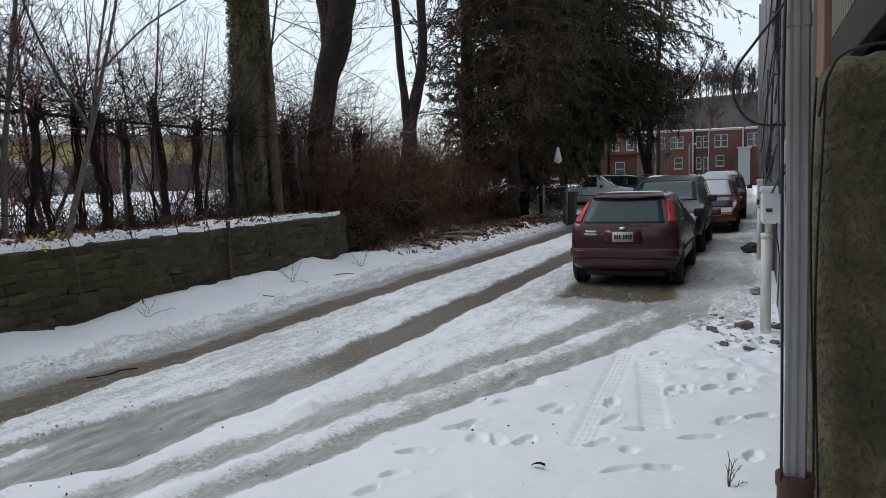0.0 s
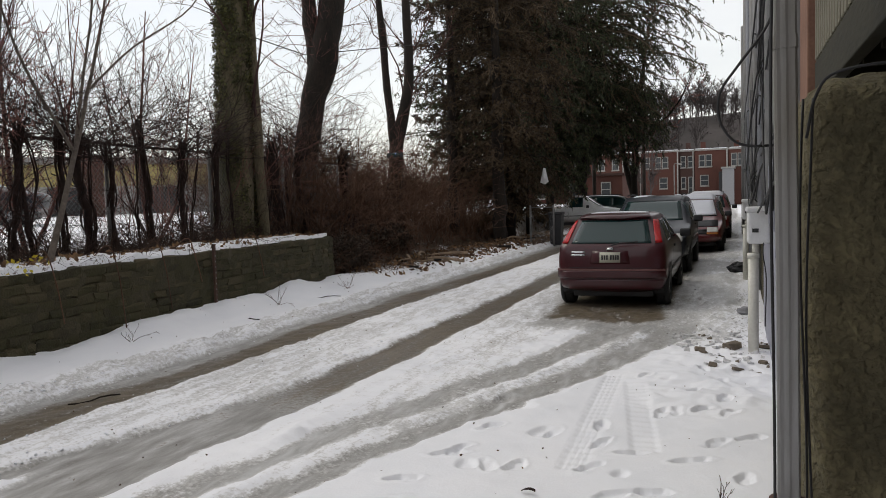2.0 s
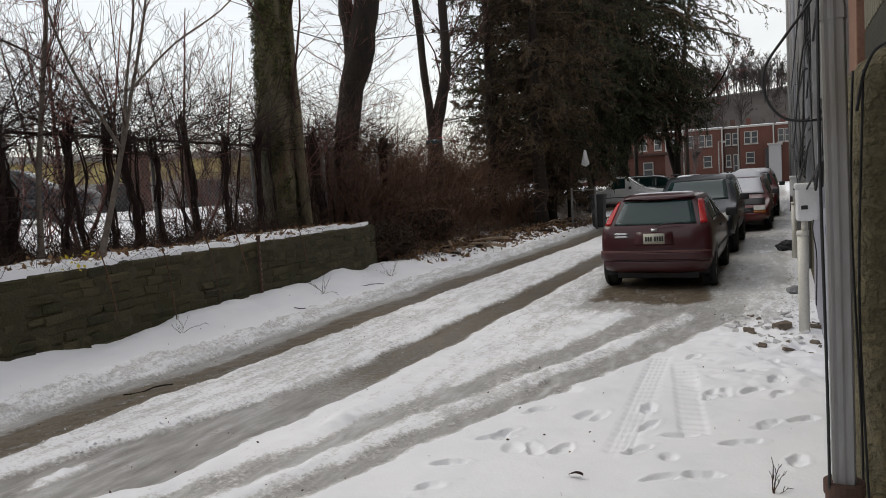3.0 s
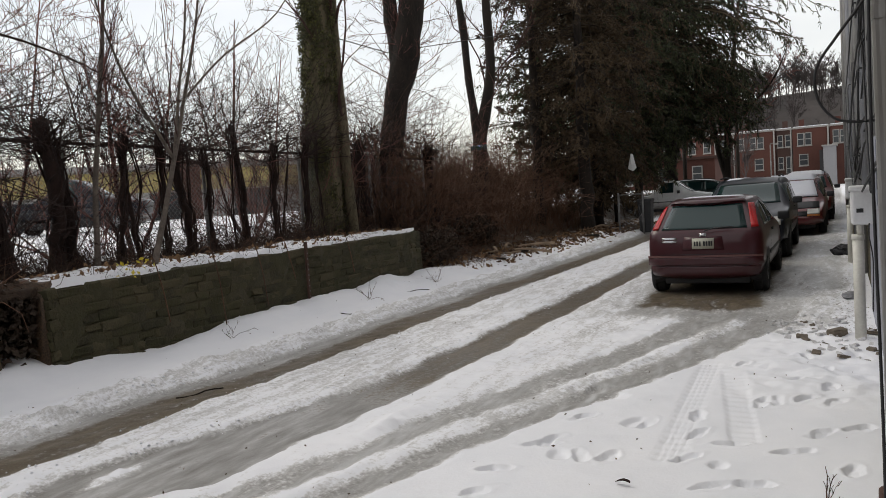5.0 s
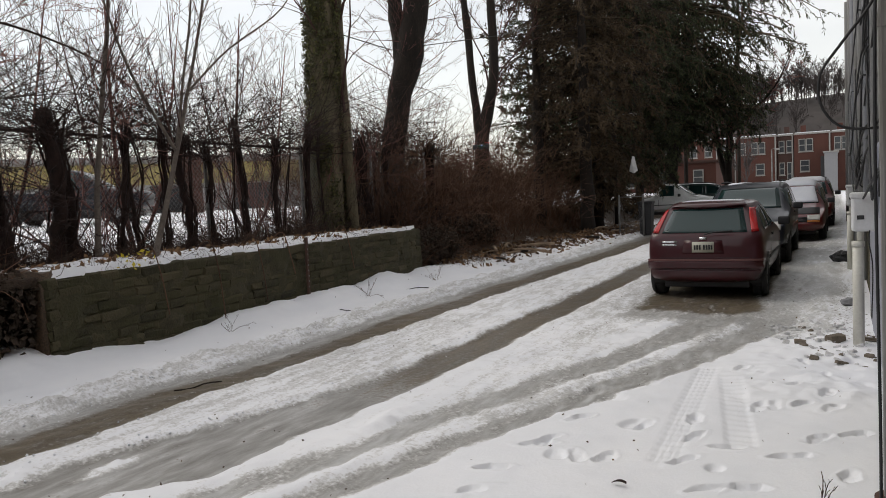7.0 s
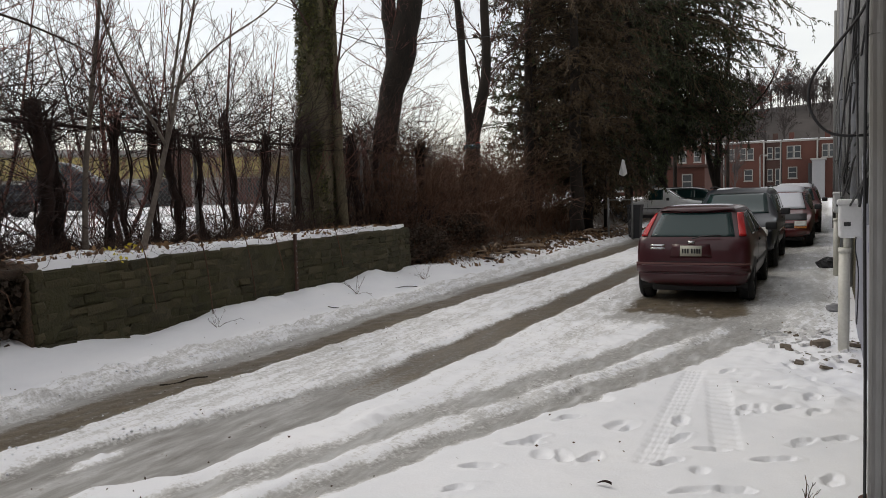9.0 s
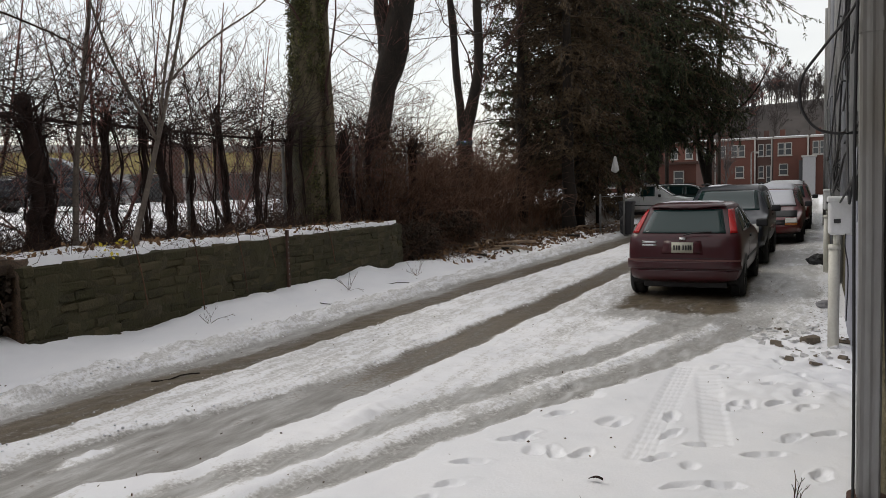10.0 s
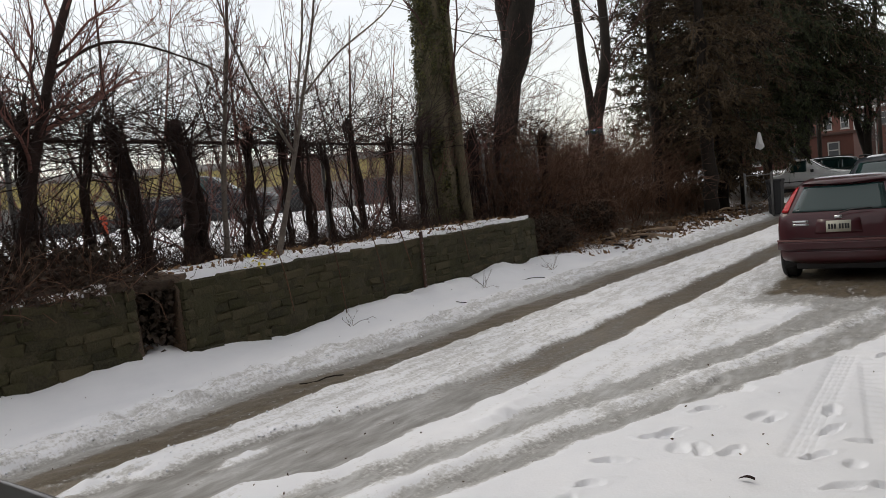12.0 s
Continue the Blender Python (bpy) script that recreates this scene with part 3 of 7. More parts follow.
def bumpy(V, amount, scale):
    n = np.array([noise.noise_vector(Vector(v) * scale) for v in V])
    return V + n * amount


def leaves(centres, rng, size, spread, n):
    """n small folded leaves round every centre, as triangles pairs."""
    c = np.repeat(np.asarray(centres, float), n, axis=0)
    c = c + rng.normal(size=c.shape) * spread
    a = unit(rng.normal(size=c.shape))
    b = unit(np.cross(a, rng.normal(size=c.shape)))
    s = (size * rng.uniform(0.6, 1.3, len(c)))[:, None]
    V = np.stack([c - a * s, c + b * s * 0.55, c + a * s, c - b * s * 0.55 + np.cross(a, b) * s * 0.3], 1).reshape(-1, 3)
    F = np.arange(len(V)).reshape(-1, 4)
    return V, F


def bare_tree(name, label, trunks, rng, levels, bark, twig, group="", sides=10, rough=0.05, twig_min=0.003):
    """trunks: list of (points, radii). levels: arguments of sprout, level by level."""
    t = thing(name, label, "tree", group)
    stems = []
    for pts, radii in trunks:
        P, R = trunk_line(pts, radii, 16, rng, radii[0] * 0.06)
        V, F = tubes(P, R, sides)
        if rough:
            V = bumpy(V, radii[0] * rough * 2.2, 2.2 / max(0.15, radii[0]))
        stems.append((P, R, V, F))
    for k, (P, R, V, F) in enumerate(stems):
        mesh_object("trunk" if k == 0 else "limb", V, [tuple(f) for f in F], bark, t, True)
    chunks, cur = [], [(P, R) for P, R, _, _ in stems]
    for kw in levels:
        nxt = []
        for P, R in cur:
            Q, S = sprout(P, R, rng=rng, **kw)
            S = np.maximum(S, twig_min)
            nxt.append((Q, S))
            chunks.append(tubes(Q, S, 3 if S.max() < 0.02 else 5))
        cur = [(np.concatenate([q for q, _ in nxt]), np.concatenate([s for _, s in nxt]))]
    V, F = join(chunks)
    mesh_object("crown", V, F, twig, t)["kind"] = "stuff"
    return t


r = np.random.default_rng(11)
ivy_tree = bare_tree("ivy_tree", "thick old tree trunk wrapped in green ivy", [([(-9.5, 12.9, 0.7), (-9.45, 12.95, 3), (-9.36, 13.0, 6), (-9.3, 13.0, 13)], [0.39, 0.325, 0.31, 0.24])], r,
                     [dict(n=10, length=0.4, spread=1.0, lo=0.78, up=0.3, thin=0.16), dict(n=6, length=0.5, spread=0.8), dict(n=6, length=0.45, spread=0.8)], M_BARK_GREY, M_TWIG, sides=16)
a = r.uniform(0, 2 * math.pi, 4200)
z = r.uniform(1.0, 8.0, 4200)
rad = np.interp(z, [0.7, 3, 9], [0.37, 0.325, 0.29]) + r.uniform(0, 0.07, 4200)
keep = fbm(a * 1.5, z * 0.8, 3, 77) + 0.12 * np.cos(a - 3.9) > -0.13
c = np.stack([np.interp(z, [0.7, 3, 6, 13], [-9.5, -9.45, -9.36, -9.3]) + rad * np.cos(a), 12.97 + rad * np.sin(a), z], -1)[keep]
V, F = leaves(c, r, 0.028, 0.035, 8)
mesh_object("ivy", V, F, M_IVY, ivy_tree, label="green ivy leaves on the trunk")["kind"] = "stuff"
bare_tree("slender_tree", "slender grey tree standing close beside the ivy trunk", [([(-9.0, 13.2, 0.8), (-9.06, 13.18, 3), (-9.11, 13.16, 6), (-9.1, 13.2, 12)], [0.115, 0.10, 0.09, 0.05])], r,
          [dict(n=12, length=0.25, spread=1.0, lo=0.3, up=0.3, thin=0.35), dict(n=6, length=0.5, spread=0.8)], M_BARK_GREY, M_TWIG)
bare_tree("leaning_tree", "dark leaning tree trunk with a swollen fork", [
    ([(-10.0, 16.15, 0.6), (-9.88, 16.2, 2.2), (-9.68, 16.3, 3.8), (-9.35, 16.5, 5.2), (-9.15, 16.6, 6.6), (-8.8, 16.8, 10.5)], [0.42, 0.30, 0.28, 0.36, 0.30, 0.18]),
    ([(-9.5, 16.45, 4.9), (-9.62, 16.4, 6.2), (-9.75, 16.3, 10)], [0.22, 0.18, 0.1])], r,
    [dict(n=44, length=0.22, spread=1.5, lo=0.26, up=-0.05, thin=0.045, wander=0.12), dict(n=6, length=0.5, spread=0.6, up=0.0, thin=0.6), dict(n=4, length=0.45, spread=0.7, up=-0.05, thin=0.6)], M_BARK, M_TWIG, sides=14, rough=0.07)
bare_tree("forked_tree", "dark tree with two upright limbs", [
    ([(-9.95, 21.8, 0.6), (-9.95, 21.8, 2.6), (-9.9, 21.9, 3.6), (-9.5, 22.0, 5.2), (-9.5, 22.05, 7.2), (-9.6, 22, 12)], [0.30, 0.24, 0.22, 0.155, 0.13, 0.08]),
    ([(-9.95, 21.8, 3.2), (-10.05, 21.75, 4.3), (-10.25, 21.7, 7.1), (-10.6, 21.6, 12)], [0.15, 0.125, 0.105, 0.06])], r,
    [dict(n=14, length=0.28, spread=0.9, lo=0.5, up=0.2, thin=0.2), dict(n=7, length=0.5, spread=0.8), dict(n=6, length=0.45, spread=0.8)], M_BARK, M_TWIG)


# ---- undergrowth: vines on the fence, saplings, brambles ----
def stems(base, n, rng, height, lean, radius, S=6, droop=0.0, wander=0.25):
    """n wandering stems from the given base points."""
    b = np.asarray(base, float)[rng.integers(0, len(base), n)]
    d = unit(np.stack([rng.normal(0, lean, n), rng.normal(0, lean, n), np.ones(n)], -1))
    L = height * rng.uniform(0.45, 1.15, n)
    pts = [b]
    for k in range(S - 1):
        d = unit(d + rng.normal(size=d.shape) * wander - np.array([0, 0, droop * k / S]))
        pts.append(pts[-1] + d * (L / (S - 1))[:, None])
    R = radius * rng.uniform(0.5, 1.2, n)[:, None] * np.linspace(1, 0.4, S)[None]
    return np.stack(pts, 1), R


r = np.random.default_rng(23)
VINES = [(4.35, 0.10), (5.05, 0.07), (5.9, 0.12), (6.5, 0.15), (6.85, 0.12), (7.5, 0.07), (7.9, 0.06), (8.45, 0.07), (8.95, 0.10), (9.5, 0.07), (10.25, 0.07),
         (11.1, 0.09), (12.0, 0.08), (14.3, 0.12), (15.3, 0.1), (2.9, 0.12), (3.7, 0.08), (17.6, 0.16)]
for y, rad in [(a, b * (0.74 if b >= 0.1 else 0.6)) for a, b in VINES] + [(t + r.uniform(-0.25, 0.25), r.uniform(0.009, 0.02)) for t in np.arange(3.0, 16.0, 1.2)]:
    v = thing("vine_trunk", "gnarled dark vine trunk twisted round the chain-link fence", "vine", "vines along the fence")
    lean = r.uniform(-0.3, 0.3)
    x = fence_x(y) + 0.08
    top = 2.75 + r.uniform(0.0, 0.45)
    pts = [(x, y, 0.85), (x + r.uniform(-0.08, 0.08), y + lean * 0.3, 1.5), (x + r.uniform(-0.1, 0.1), y + lean * 0.5 + r.uniform(-0.1, 0.1), 2.1), (x + r.uniform(-0.1, 0.1), y + lean + r.uniform(-0.1, 0.1), top)]
    P, R = trunk_line(pts, [rad * 1.15, rad * 0.9, rad * 0.8, rad * 0.95, rad * 0.7], 14, r, rad * 0.10 + 0.006)
    u = np.linspace(0, 1, 14)
    P[0, :, 1] += (0.05 + 0.3 * rad) * np.sin(r.uniform(0, 6) + u * r.uniform(4, 8)) * u
    P[0, :, 0] += 0.05 * np.sin(r.uniform(0, 6) + u * r.uniform(4, 8)) * u
    V, F = tubes(P, R, 9)
    V = bumpy(V, rad * 0.35, 9)
    mesh_object("trunk", V, [tuple(f) for f in F], M_VINE, v, True)
    # thinner stems wound round it
    ch = []
    for k in range(4 if rad > 0.036 else 1):
        t = np.linspace(0, 1, 16)
        ph = r.uniform(0, 6.3)
        c = P[0][np.clip((t * 13).astype(int), 0, 13)]
        w = rad * 1.05 + 0.02
        q = c + np.stack([w * np.cos(ph + t * 7), w * np.sin(ph + t * 7), 0 * t], -1)
        ch.append(tubes(q[None], np.full((1, 16), 0.016), 4))
    # the bushy head, with long arching shoots
    head = P[0][-3:]
    Q, S = stems(head, 34 if rad > 0.036 else 5, r, 2.2, 1.6, 0.008, 7, 0.10, 0.14)
    ch.append(tubes(Q, S, 3))
    Q2, S2 = sprout(Q, S, 3, 0.42, 0.7, r, up=0.1, S=4, thin=0.7)
    ch.append(tubes(Q2, np.maximum(S2, 0.0028), 3))
    Q, S = stems(head[:2], 90 if rad > 0.042 else 8, r, 0.38, 1.6, 0.007, 4, 0.3, 0.5)
    ch.append(tubes(Q, S, 3))
    V, F = join(ch)
    mesh_object("shoot_mass", V, F, M_VINE, v)["kind"] = "stuff"

tangle = thing("vine_tangle", "dense tangle of bare vines hanging on the fence", "vines", kind="stuff")
ys_ = r.uniform(-1, 18.5, 700)
base = np.stack([fence_x(ys_) + r.normal(0, 0.12, 700), ys_, np.full(700, 0.95)], -1)
Q, S = stems(base, 620, r, 1.9, 0.5, 0.006, 9, 0.15, 0.5)
Q2, S2 = sprout(Q, S, 3, 0.35, 1.0, r, up=0.0, S=4, thin=0.6)
ys2 = r.uniform(-1, 18.5, 900)
hang = np.stack([fence_x(ys2) + r.normal(0, 0.15, 900), ys2, r.uniform(2.5, 3.2, 900)], -1)
Q3, S3 = stems(hang, 1100, r, 1.0, 1.6, 0.005, 5, 0.9, 0.4)
# a mat of vines woven along the top rail, thickest at the near end of the fence
n = 300
ym = np.concatenate([r.uniform(-1, 17.5, 150), r.uniform(0.5, 6.0, 150)])
run = np.stack([r.normal(0, 0.25, n), r.choice([-1, 1], n) * r.uniform(0.6, 1.0, n), r.normal(0.05, 0.3, n)], -1)
pts = [np.stack([fence_x(ym) + r.normal(0, 0.2, n), ym, 2.72 + r.normal(0, 0.22, n)], -1)]
for k in range(8):
    run = unit(run + r.normal(size=run.shape) * 0.22)
    pts.append(pts[-1] + run * 0.22)
Q5 = np.stack(pts, 1)
S5 = r.uniform(0.004, 0.011, n)[:, None] * np.linspace(1, 0.5, 9)[None]
nearby = base[(base[:, 1] > 0.5) & (base[:, 1] < 6.0)]
Q6, S6 = stems(nearby, 420, r, 2.4, 0.6, 0.008, 10, 0.12, 0.45)
Q7, S7 = sprout(Q6, S6, 4, 0.3, 1.0, r, up=0.0, S=4, thin=0.6)
V, F = join([tubes(Q, S, 3), tubes(Q2, np.maximum(S2, 0.003), 3), tubes(Q3, S3, 3), tubes(Q5, S5, 3), tubes(Q6, S6, 3), tubes(Q7, np.maximum(S7, 0.003), 3)])
mesh_object("vine_stems", V, F, M_VINE, tangle)

thicket = thing("bramble_thicket", "bare grey-brown shrub twigs rising behind the fence", "shrubs", kind="stuff")
ys_ = r.uniform(-3, 20, 120)
base = np.stack([r.uniform(-13.0, -9.6, 120), ys_, np.full(120, 1.0)], -1)
Q, S = stems(base, 240, r, 3.7, 0.35, 0.014, 8, 0.02, 0.16)
Q2, S2 = sprout(Q, S, 7, 0.40, 0.75, r, up=0.12, S=5, thin=0.6)
Q3, S3 = sprout(Q2, S2, 4, 0.45, 0.75, r, up=0.05, S=4, thin=0.65)
V, F = join([tubes(Q, S, 4), tubes(Q2, np.maximum(S2, 0.0035), 3), tubes(Q3, np.maximum(S3, 0.0025), 3)])
mesh_object("twigs", V, F, M_TWIG, thicket)

litter_brush = thing("low_brambles", "low dead brambles and dry stems along the bank", "brambles", kind="stuff")
yb = np.concatenate([r.uniform(-2, 4.6, 700), r.uniform(5.2, 14, 700)])
xb = np.where(yb < 4.5, wall_x(yb) - r.uniform(0.1, 1.9, len(yb)), wall_x(yb) - r.uniform(1.25, 2.0, len(yb)))
base = np.stack([xb, yb, np.full(len(yb), 0.97)], -1)
Q, S = stems(base, 5200, r, 0.6, 1.2, 0.006, 4, 0.5, 0.35)
ye = r.uniform(5.3, 13.6, 60)
edge = np.stack([wall_x(ye) - r.uniform(0.0, 0.5, 60), ye, np.full(60, 1.0)], -1)
Q4, S4 = stems(edge, 160, r, 0.5, 1.0, 0.0035, 5, 1.2, 0.3)
V, F = join([tubes(Q, S, 3), tubes(Q4, S4, 3)])
mesh_object("stems", V, F, M_BRIAR, litter_brush)

mound = thing("bramble_mound", "dark mound of dead brambles on top of the wall", "brambles", kind="stuff")
n = 900
ym = r.uniform(-1.5, 4.75, n)
xm = wall_x(ym) - r.uniform(0.0, 1.9, n)
zm = 1.0 + r.uniform(0, 0.5, n) * np.clip((wall_x(ym) - xm) * 1.6, 0.1, 1)
V, F = leaves(np.stack([xm, ym, zm], -1), r, 0.05, 0.08, 9)
mesh_object("dead_foliage_and_gap_shade", V, F, M_EARTH, mound)
Q, S = stems(np.stack([xm, ym, np.full(n, 0.98)], -1), 2600, r, 0.8, 1.0, 0.006, 4, 0.6, 0.35)
V, F = tubes(Q, S, 3)
mesh_object("canes", V, F, material("dry_red_canes", (0.15, 0.075, 0.045), (0.05, 0.026, 0.017), 0.9, 2, 30, 0, island=0.6), mound)
# dark leaves added inside the gap to stand in for its deep shade
yg, zg = r.uniform(4.46, 5.04, 420), r.uniform(0.32, 1.02, 420)
xg = wall_x(yg) - 0.12 - r.uniform(0, 0.9, 420)
V, F = leaves(np.stack([xg, yg, zg], -1), r, 0.05, 0.03, 4)
mesh_object("dead_foliage_and_gap_shade", V, F, M_EARTH, mound)

lv = lambda **k: k
bare_tree("sapling", "pale multi-stemmed sapling growing on top of the wall", [
    ([(-7.78, 6.8, 0.9), (-7.86, 7.2, 1.8), (-7.98, 7.6, 2.64), (-8.0, 7.9, 3.5), (-8.0, 8.3, 4.9), (-8.0, 8.5, 7)], [0.045, 0.034, 0.03, 0.022, 0.014, 0.006]),
    ([(-7.98, 7.55, 2.55), (-8.0, 7.75, 3.4), (-8.0, 8.02, 4.7), (-8.0, 8.0, 6.5)], [0.02, 0.018, 0.013, 0.006]),
    ([(-8.0, 7.85, 3.3), (-8.0, 8.7, 4.0), (-8.0, 10.0, 4.85), (-8.0, 10.9, 6)], [0.018, 0.014, 0.011, 0.005]),
    ([(-7.95, 7.5, 2.45), (-8.2, 7.0, 3.6), (-8.3, 6.6, 5)], [0.024, 0.017, 0.008])], r,
    [lv(n=7, length=0.3, spread=0.6, up=0.3, thin=0.4), lv(n=5, length=0.5, spread=0.6, up=0.2, S=4)], M_SAPLING, M_TWIG, "saplings on the bank", 8, 0.02)
bare_tree("sapling", "thin straight sapling standing at the fence", [([(-8.6, 6.65, 0.9), (-8.62, 6.75, 2), (-8.6, 6.9, 3.1), (-8.6, 7.15, 4.7), (-8.6, 7.3, 7)], [0.042, 0.036, 0.03, 0.022, 0.008])], r,
          [lv(n=16, length=0.3, spread=0.7, up=0.3, thin=0.4), lv(n=6, length=0.5, spread=0.6, up=0.2, S=4)], M_SAPLING, M_TWIG, "saplings on the bank", 8, 0.02)
bare_tree("sapling", "dark crooked young tree leaning over the fence", [
    ([(-9.0, 4.0, 0.9), (-9.0, 4.3, 2.1), (-9.0, 4.6, 3.1), (-9.0, 5.0, 4.3), (-9.1, 5.7, 5.6)], [0.085, 0.075, 0.065, 0.055, 0.025]),
    ([(-9.0, 4.75, 3.6), (-8.9, 5.6, 4.0), (-8.8, 6.9, 3.75), (-8.7, 7.6, 3.3)], [0.022, 0.018, 0.012, 0.006]),
    ([(-9.0, 4.4, 2.6), (-9.0, 3.9, 3.6), (-9.0, 3.2, 4.6)], [0.05, 0.035, 0.015])], r,
    [lv(n=18, length=0.4, spread=0.8, up=0.1, thin=0.35), lv(n=8, length=0.5, spread=0.7, up=0.1), lv(n=5, length=0.5, spread=0.7, up=0.1, S=4)], M_VINE, M_TWIG, "saplings on the bank", 8, 0.03)
for k, (x, y, hgt) in enumerate([(-9.9, 6.0, 5.6), (-10.2, 8.6, 5.4), (-9.8, 10.9, 5.2), (-9.9, 3.2, 5.5)]):
    bare_tree("shrub", "bare shrub with many fine branching twigs", [([(x, y, 0.9), (x + r.uniform(-.2, .2), y + r.uniform(-.3, .3), hgt * 0.45), (x, y + r.uniform(-.4, .4), hgt)], [0.05, 0.035, 0.008]),
              ([(x, y, 0.9), (x + 0.2, y + 0.5, hgt * 0.4), (x + 0.3, y + 1.0, hgt * 0.9)], [0.04, 0.025, 0.006]), ([(x, y, 0.9), (x - 0.1, y - 0.5, hgt * 0.4), (x, y - 1.1, hgt * 0.85)], [0.04, 0.025, 0.006])], r,
              [lv(n=9, length=0.4, spread=0.6, up=0.2, thin=0.5), lv(n=6, length=0.5, spread=0.6, up=0.1, S=4), lv(n=3, length=0.5, spread=0.7, up=0.1, S=4)], M_TWIG, M_TWIG, "shrubs behind the fence", 6, 0.0, 0.0028)

# red-brown brush on the slope past the wall's end
brush = thing("briar_brush", "dense red-brown briars and dead vines on the slope", "brush", kind="stuff")
yb = r.uniform(13.2, 30, 900)
xb = np.interp(yb, [13, 16, 24, 30], [-8.4, -8.0, -8.2, -7.4]) - r.uniform(0, 3.0, 900) ** 1.0
zb = np.clip((wall_x(yb) - xb) / 2.1, 0, 1) * 0.95
base = np.stack([xb, yb, zb], -1)
Q, S = stems(base - np.array([0.6, 0, 0]), 1500, r, 0.95, 0.7, 0.009, 7, 0.6, 0.3)
Q2, S2 = sprout(Q, S, 3, 0.4, 0.9, r, up=0.0, S=4, thin=0.6)
far = base[(base[:, 1] > 14) & (base[:, 0] < -8.6)]
Q3, S3 = stems(far, 1700, r, 3.0, 0.28, 0.010, 7, 0.3, 0.22)
Q4, S4 = sprout(Q3, S3, 3, 0.3, 0.9, r, up=0.0, S=4, thin=0.6)
# old vines heaped on the fence where it runs on past the wall
yv = r.uniform(13.5, 24, 500)
heap = np.stack([fence_x(yv) - r.uniform(0, 2.2, 500), yv, r.uniform(0.9, 2.2, 500)], -1)
Q5, S5 = stems(heap, 1600, r, 2.0, 0.7, 0.010, 8, 0.3, 0.5)
Q6, S6 = sprout(Q5, S5, 4, 0.35, 1.1, r, up=0.0, S=4, thin=0.7)
V, F = join([tubes(Q, S, 3), tubes(Q2, np.maximum(S2, 0.004), 3), tubes(Q3, S3, 3), tubes(Q4, np.maximum(S4, 0.004), 3), tubes(Q5, S5, 3), tubes(Q6, np.maximum(S6, 0.005), 3)])
mesh_object("briar_stems", V, F, M_BRIAR, brush)

# clumps of ivy and dead leaves that hang over the end of the wall
for name, lab, cx, cy, cz, sx, sy, sz, n in (("ivy_clump", "low dark clump of ivy and twigs over the wall's end", -8.15, 14.9, 0.55, 0.45, 1.0, 0.40, 450), ("ivy_clump", "dark leafy clump of undergrowth below the conifers", -8.9, 18.5, 0.7, 0.5, 1.4, 0.38, 450)):
    g = thing(name, lab, "shrub", "undergrowth clumps")
    u = unit(r.normal(size=(n, 3))) * (r.uniform(0.5, 1, n) ** 0.4)[:, None]
    c = np.array([cx, cy, cz]) + u * [sx, sy, sz] * (1 + 0.35 * r.normal(size=(n, 1)) * 0.6)
    V, F = leaves(c, r, 0.045, 0.05, 7)
    mesh_object("foliage", V, F, M_EARTH, g)["kind"] = "stuff"
    Q, S = stems(np.array([[cx, cy + t, 0.1] for t in np.linspace(-sy, sy, 14)]), 420, r, 1.2, 0.8, 0.007, 6, 0.5, 0.3)
    V, F = tubes(Q, S, 3)
    mesh_object("stem_mass", V, F, M_BRIAR, g)["kind"] = "stuff"


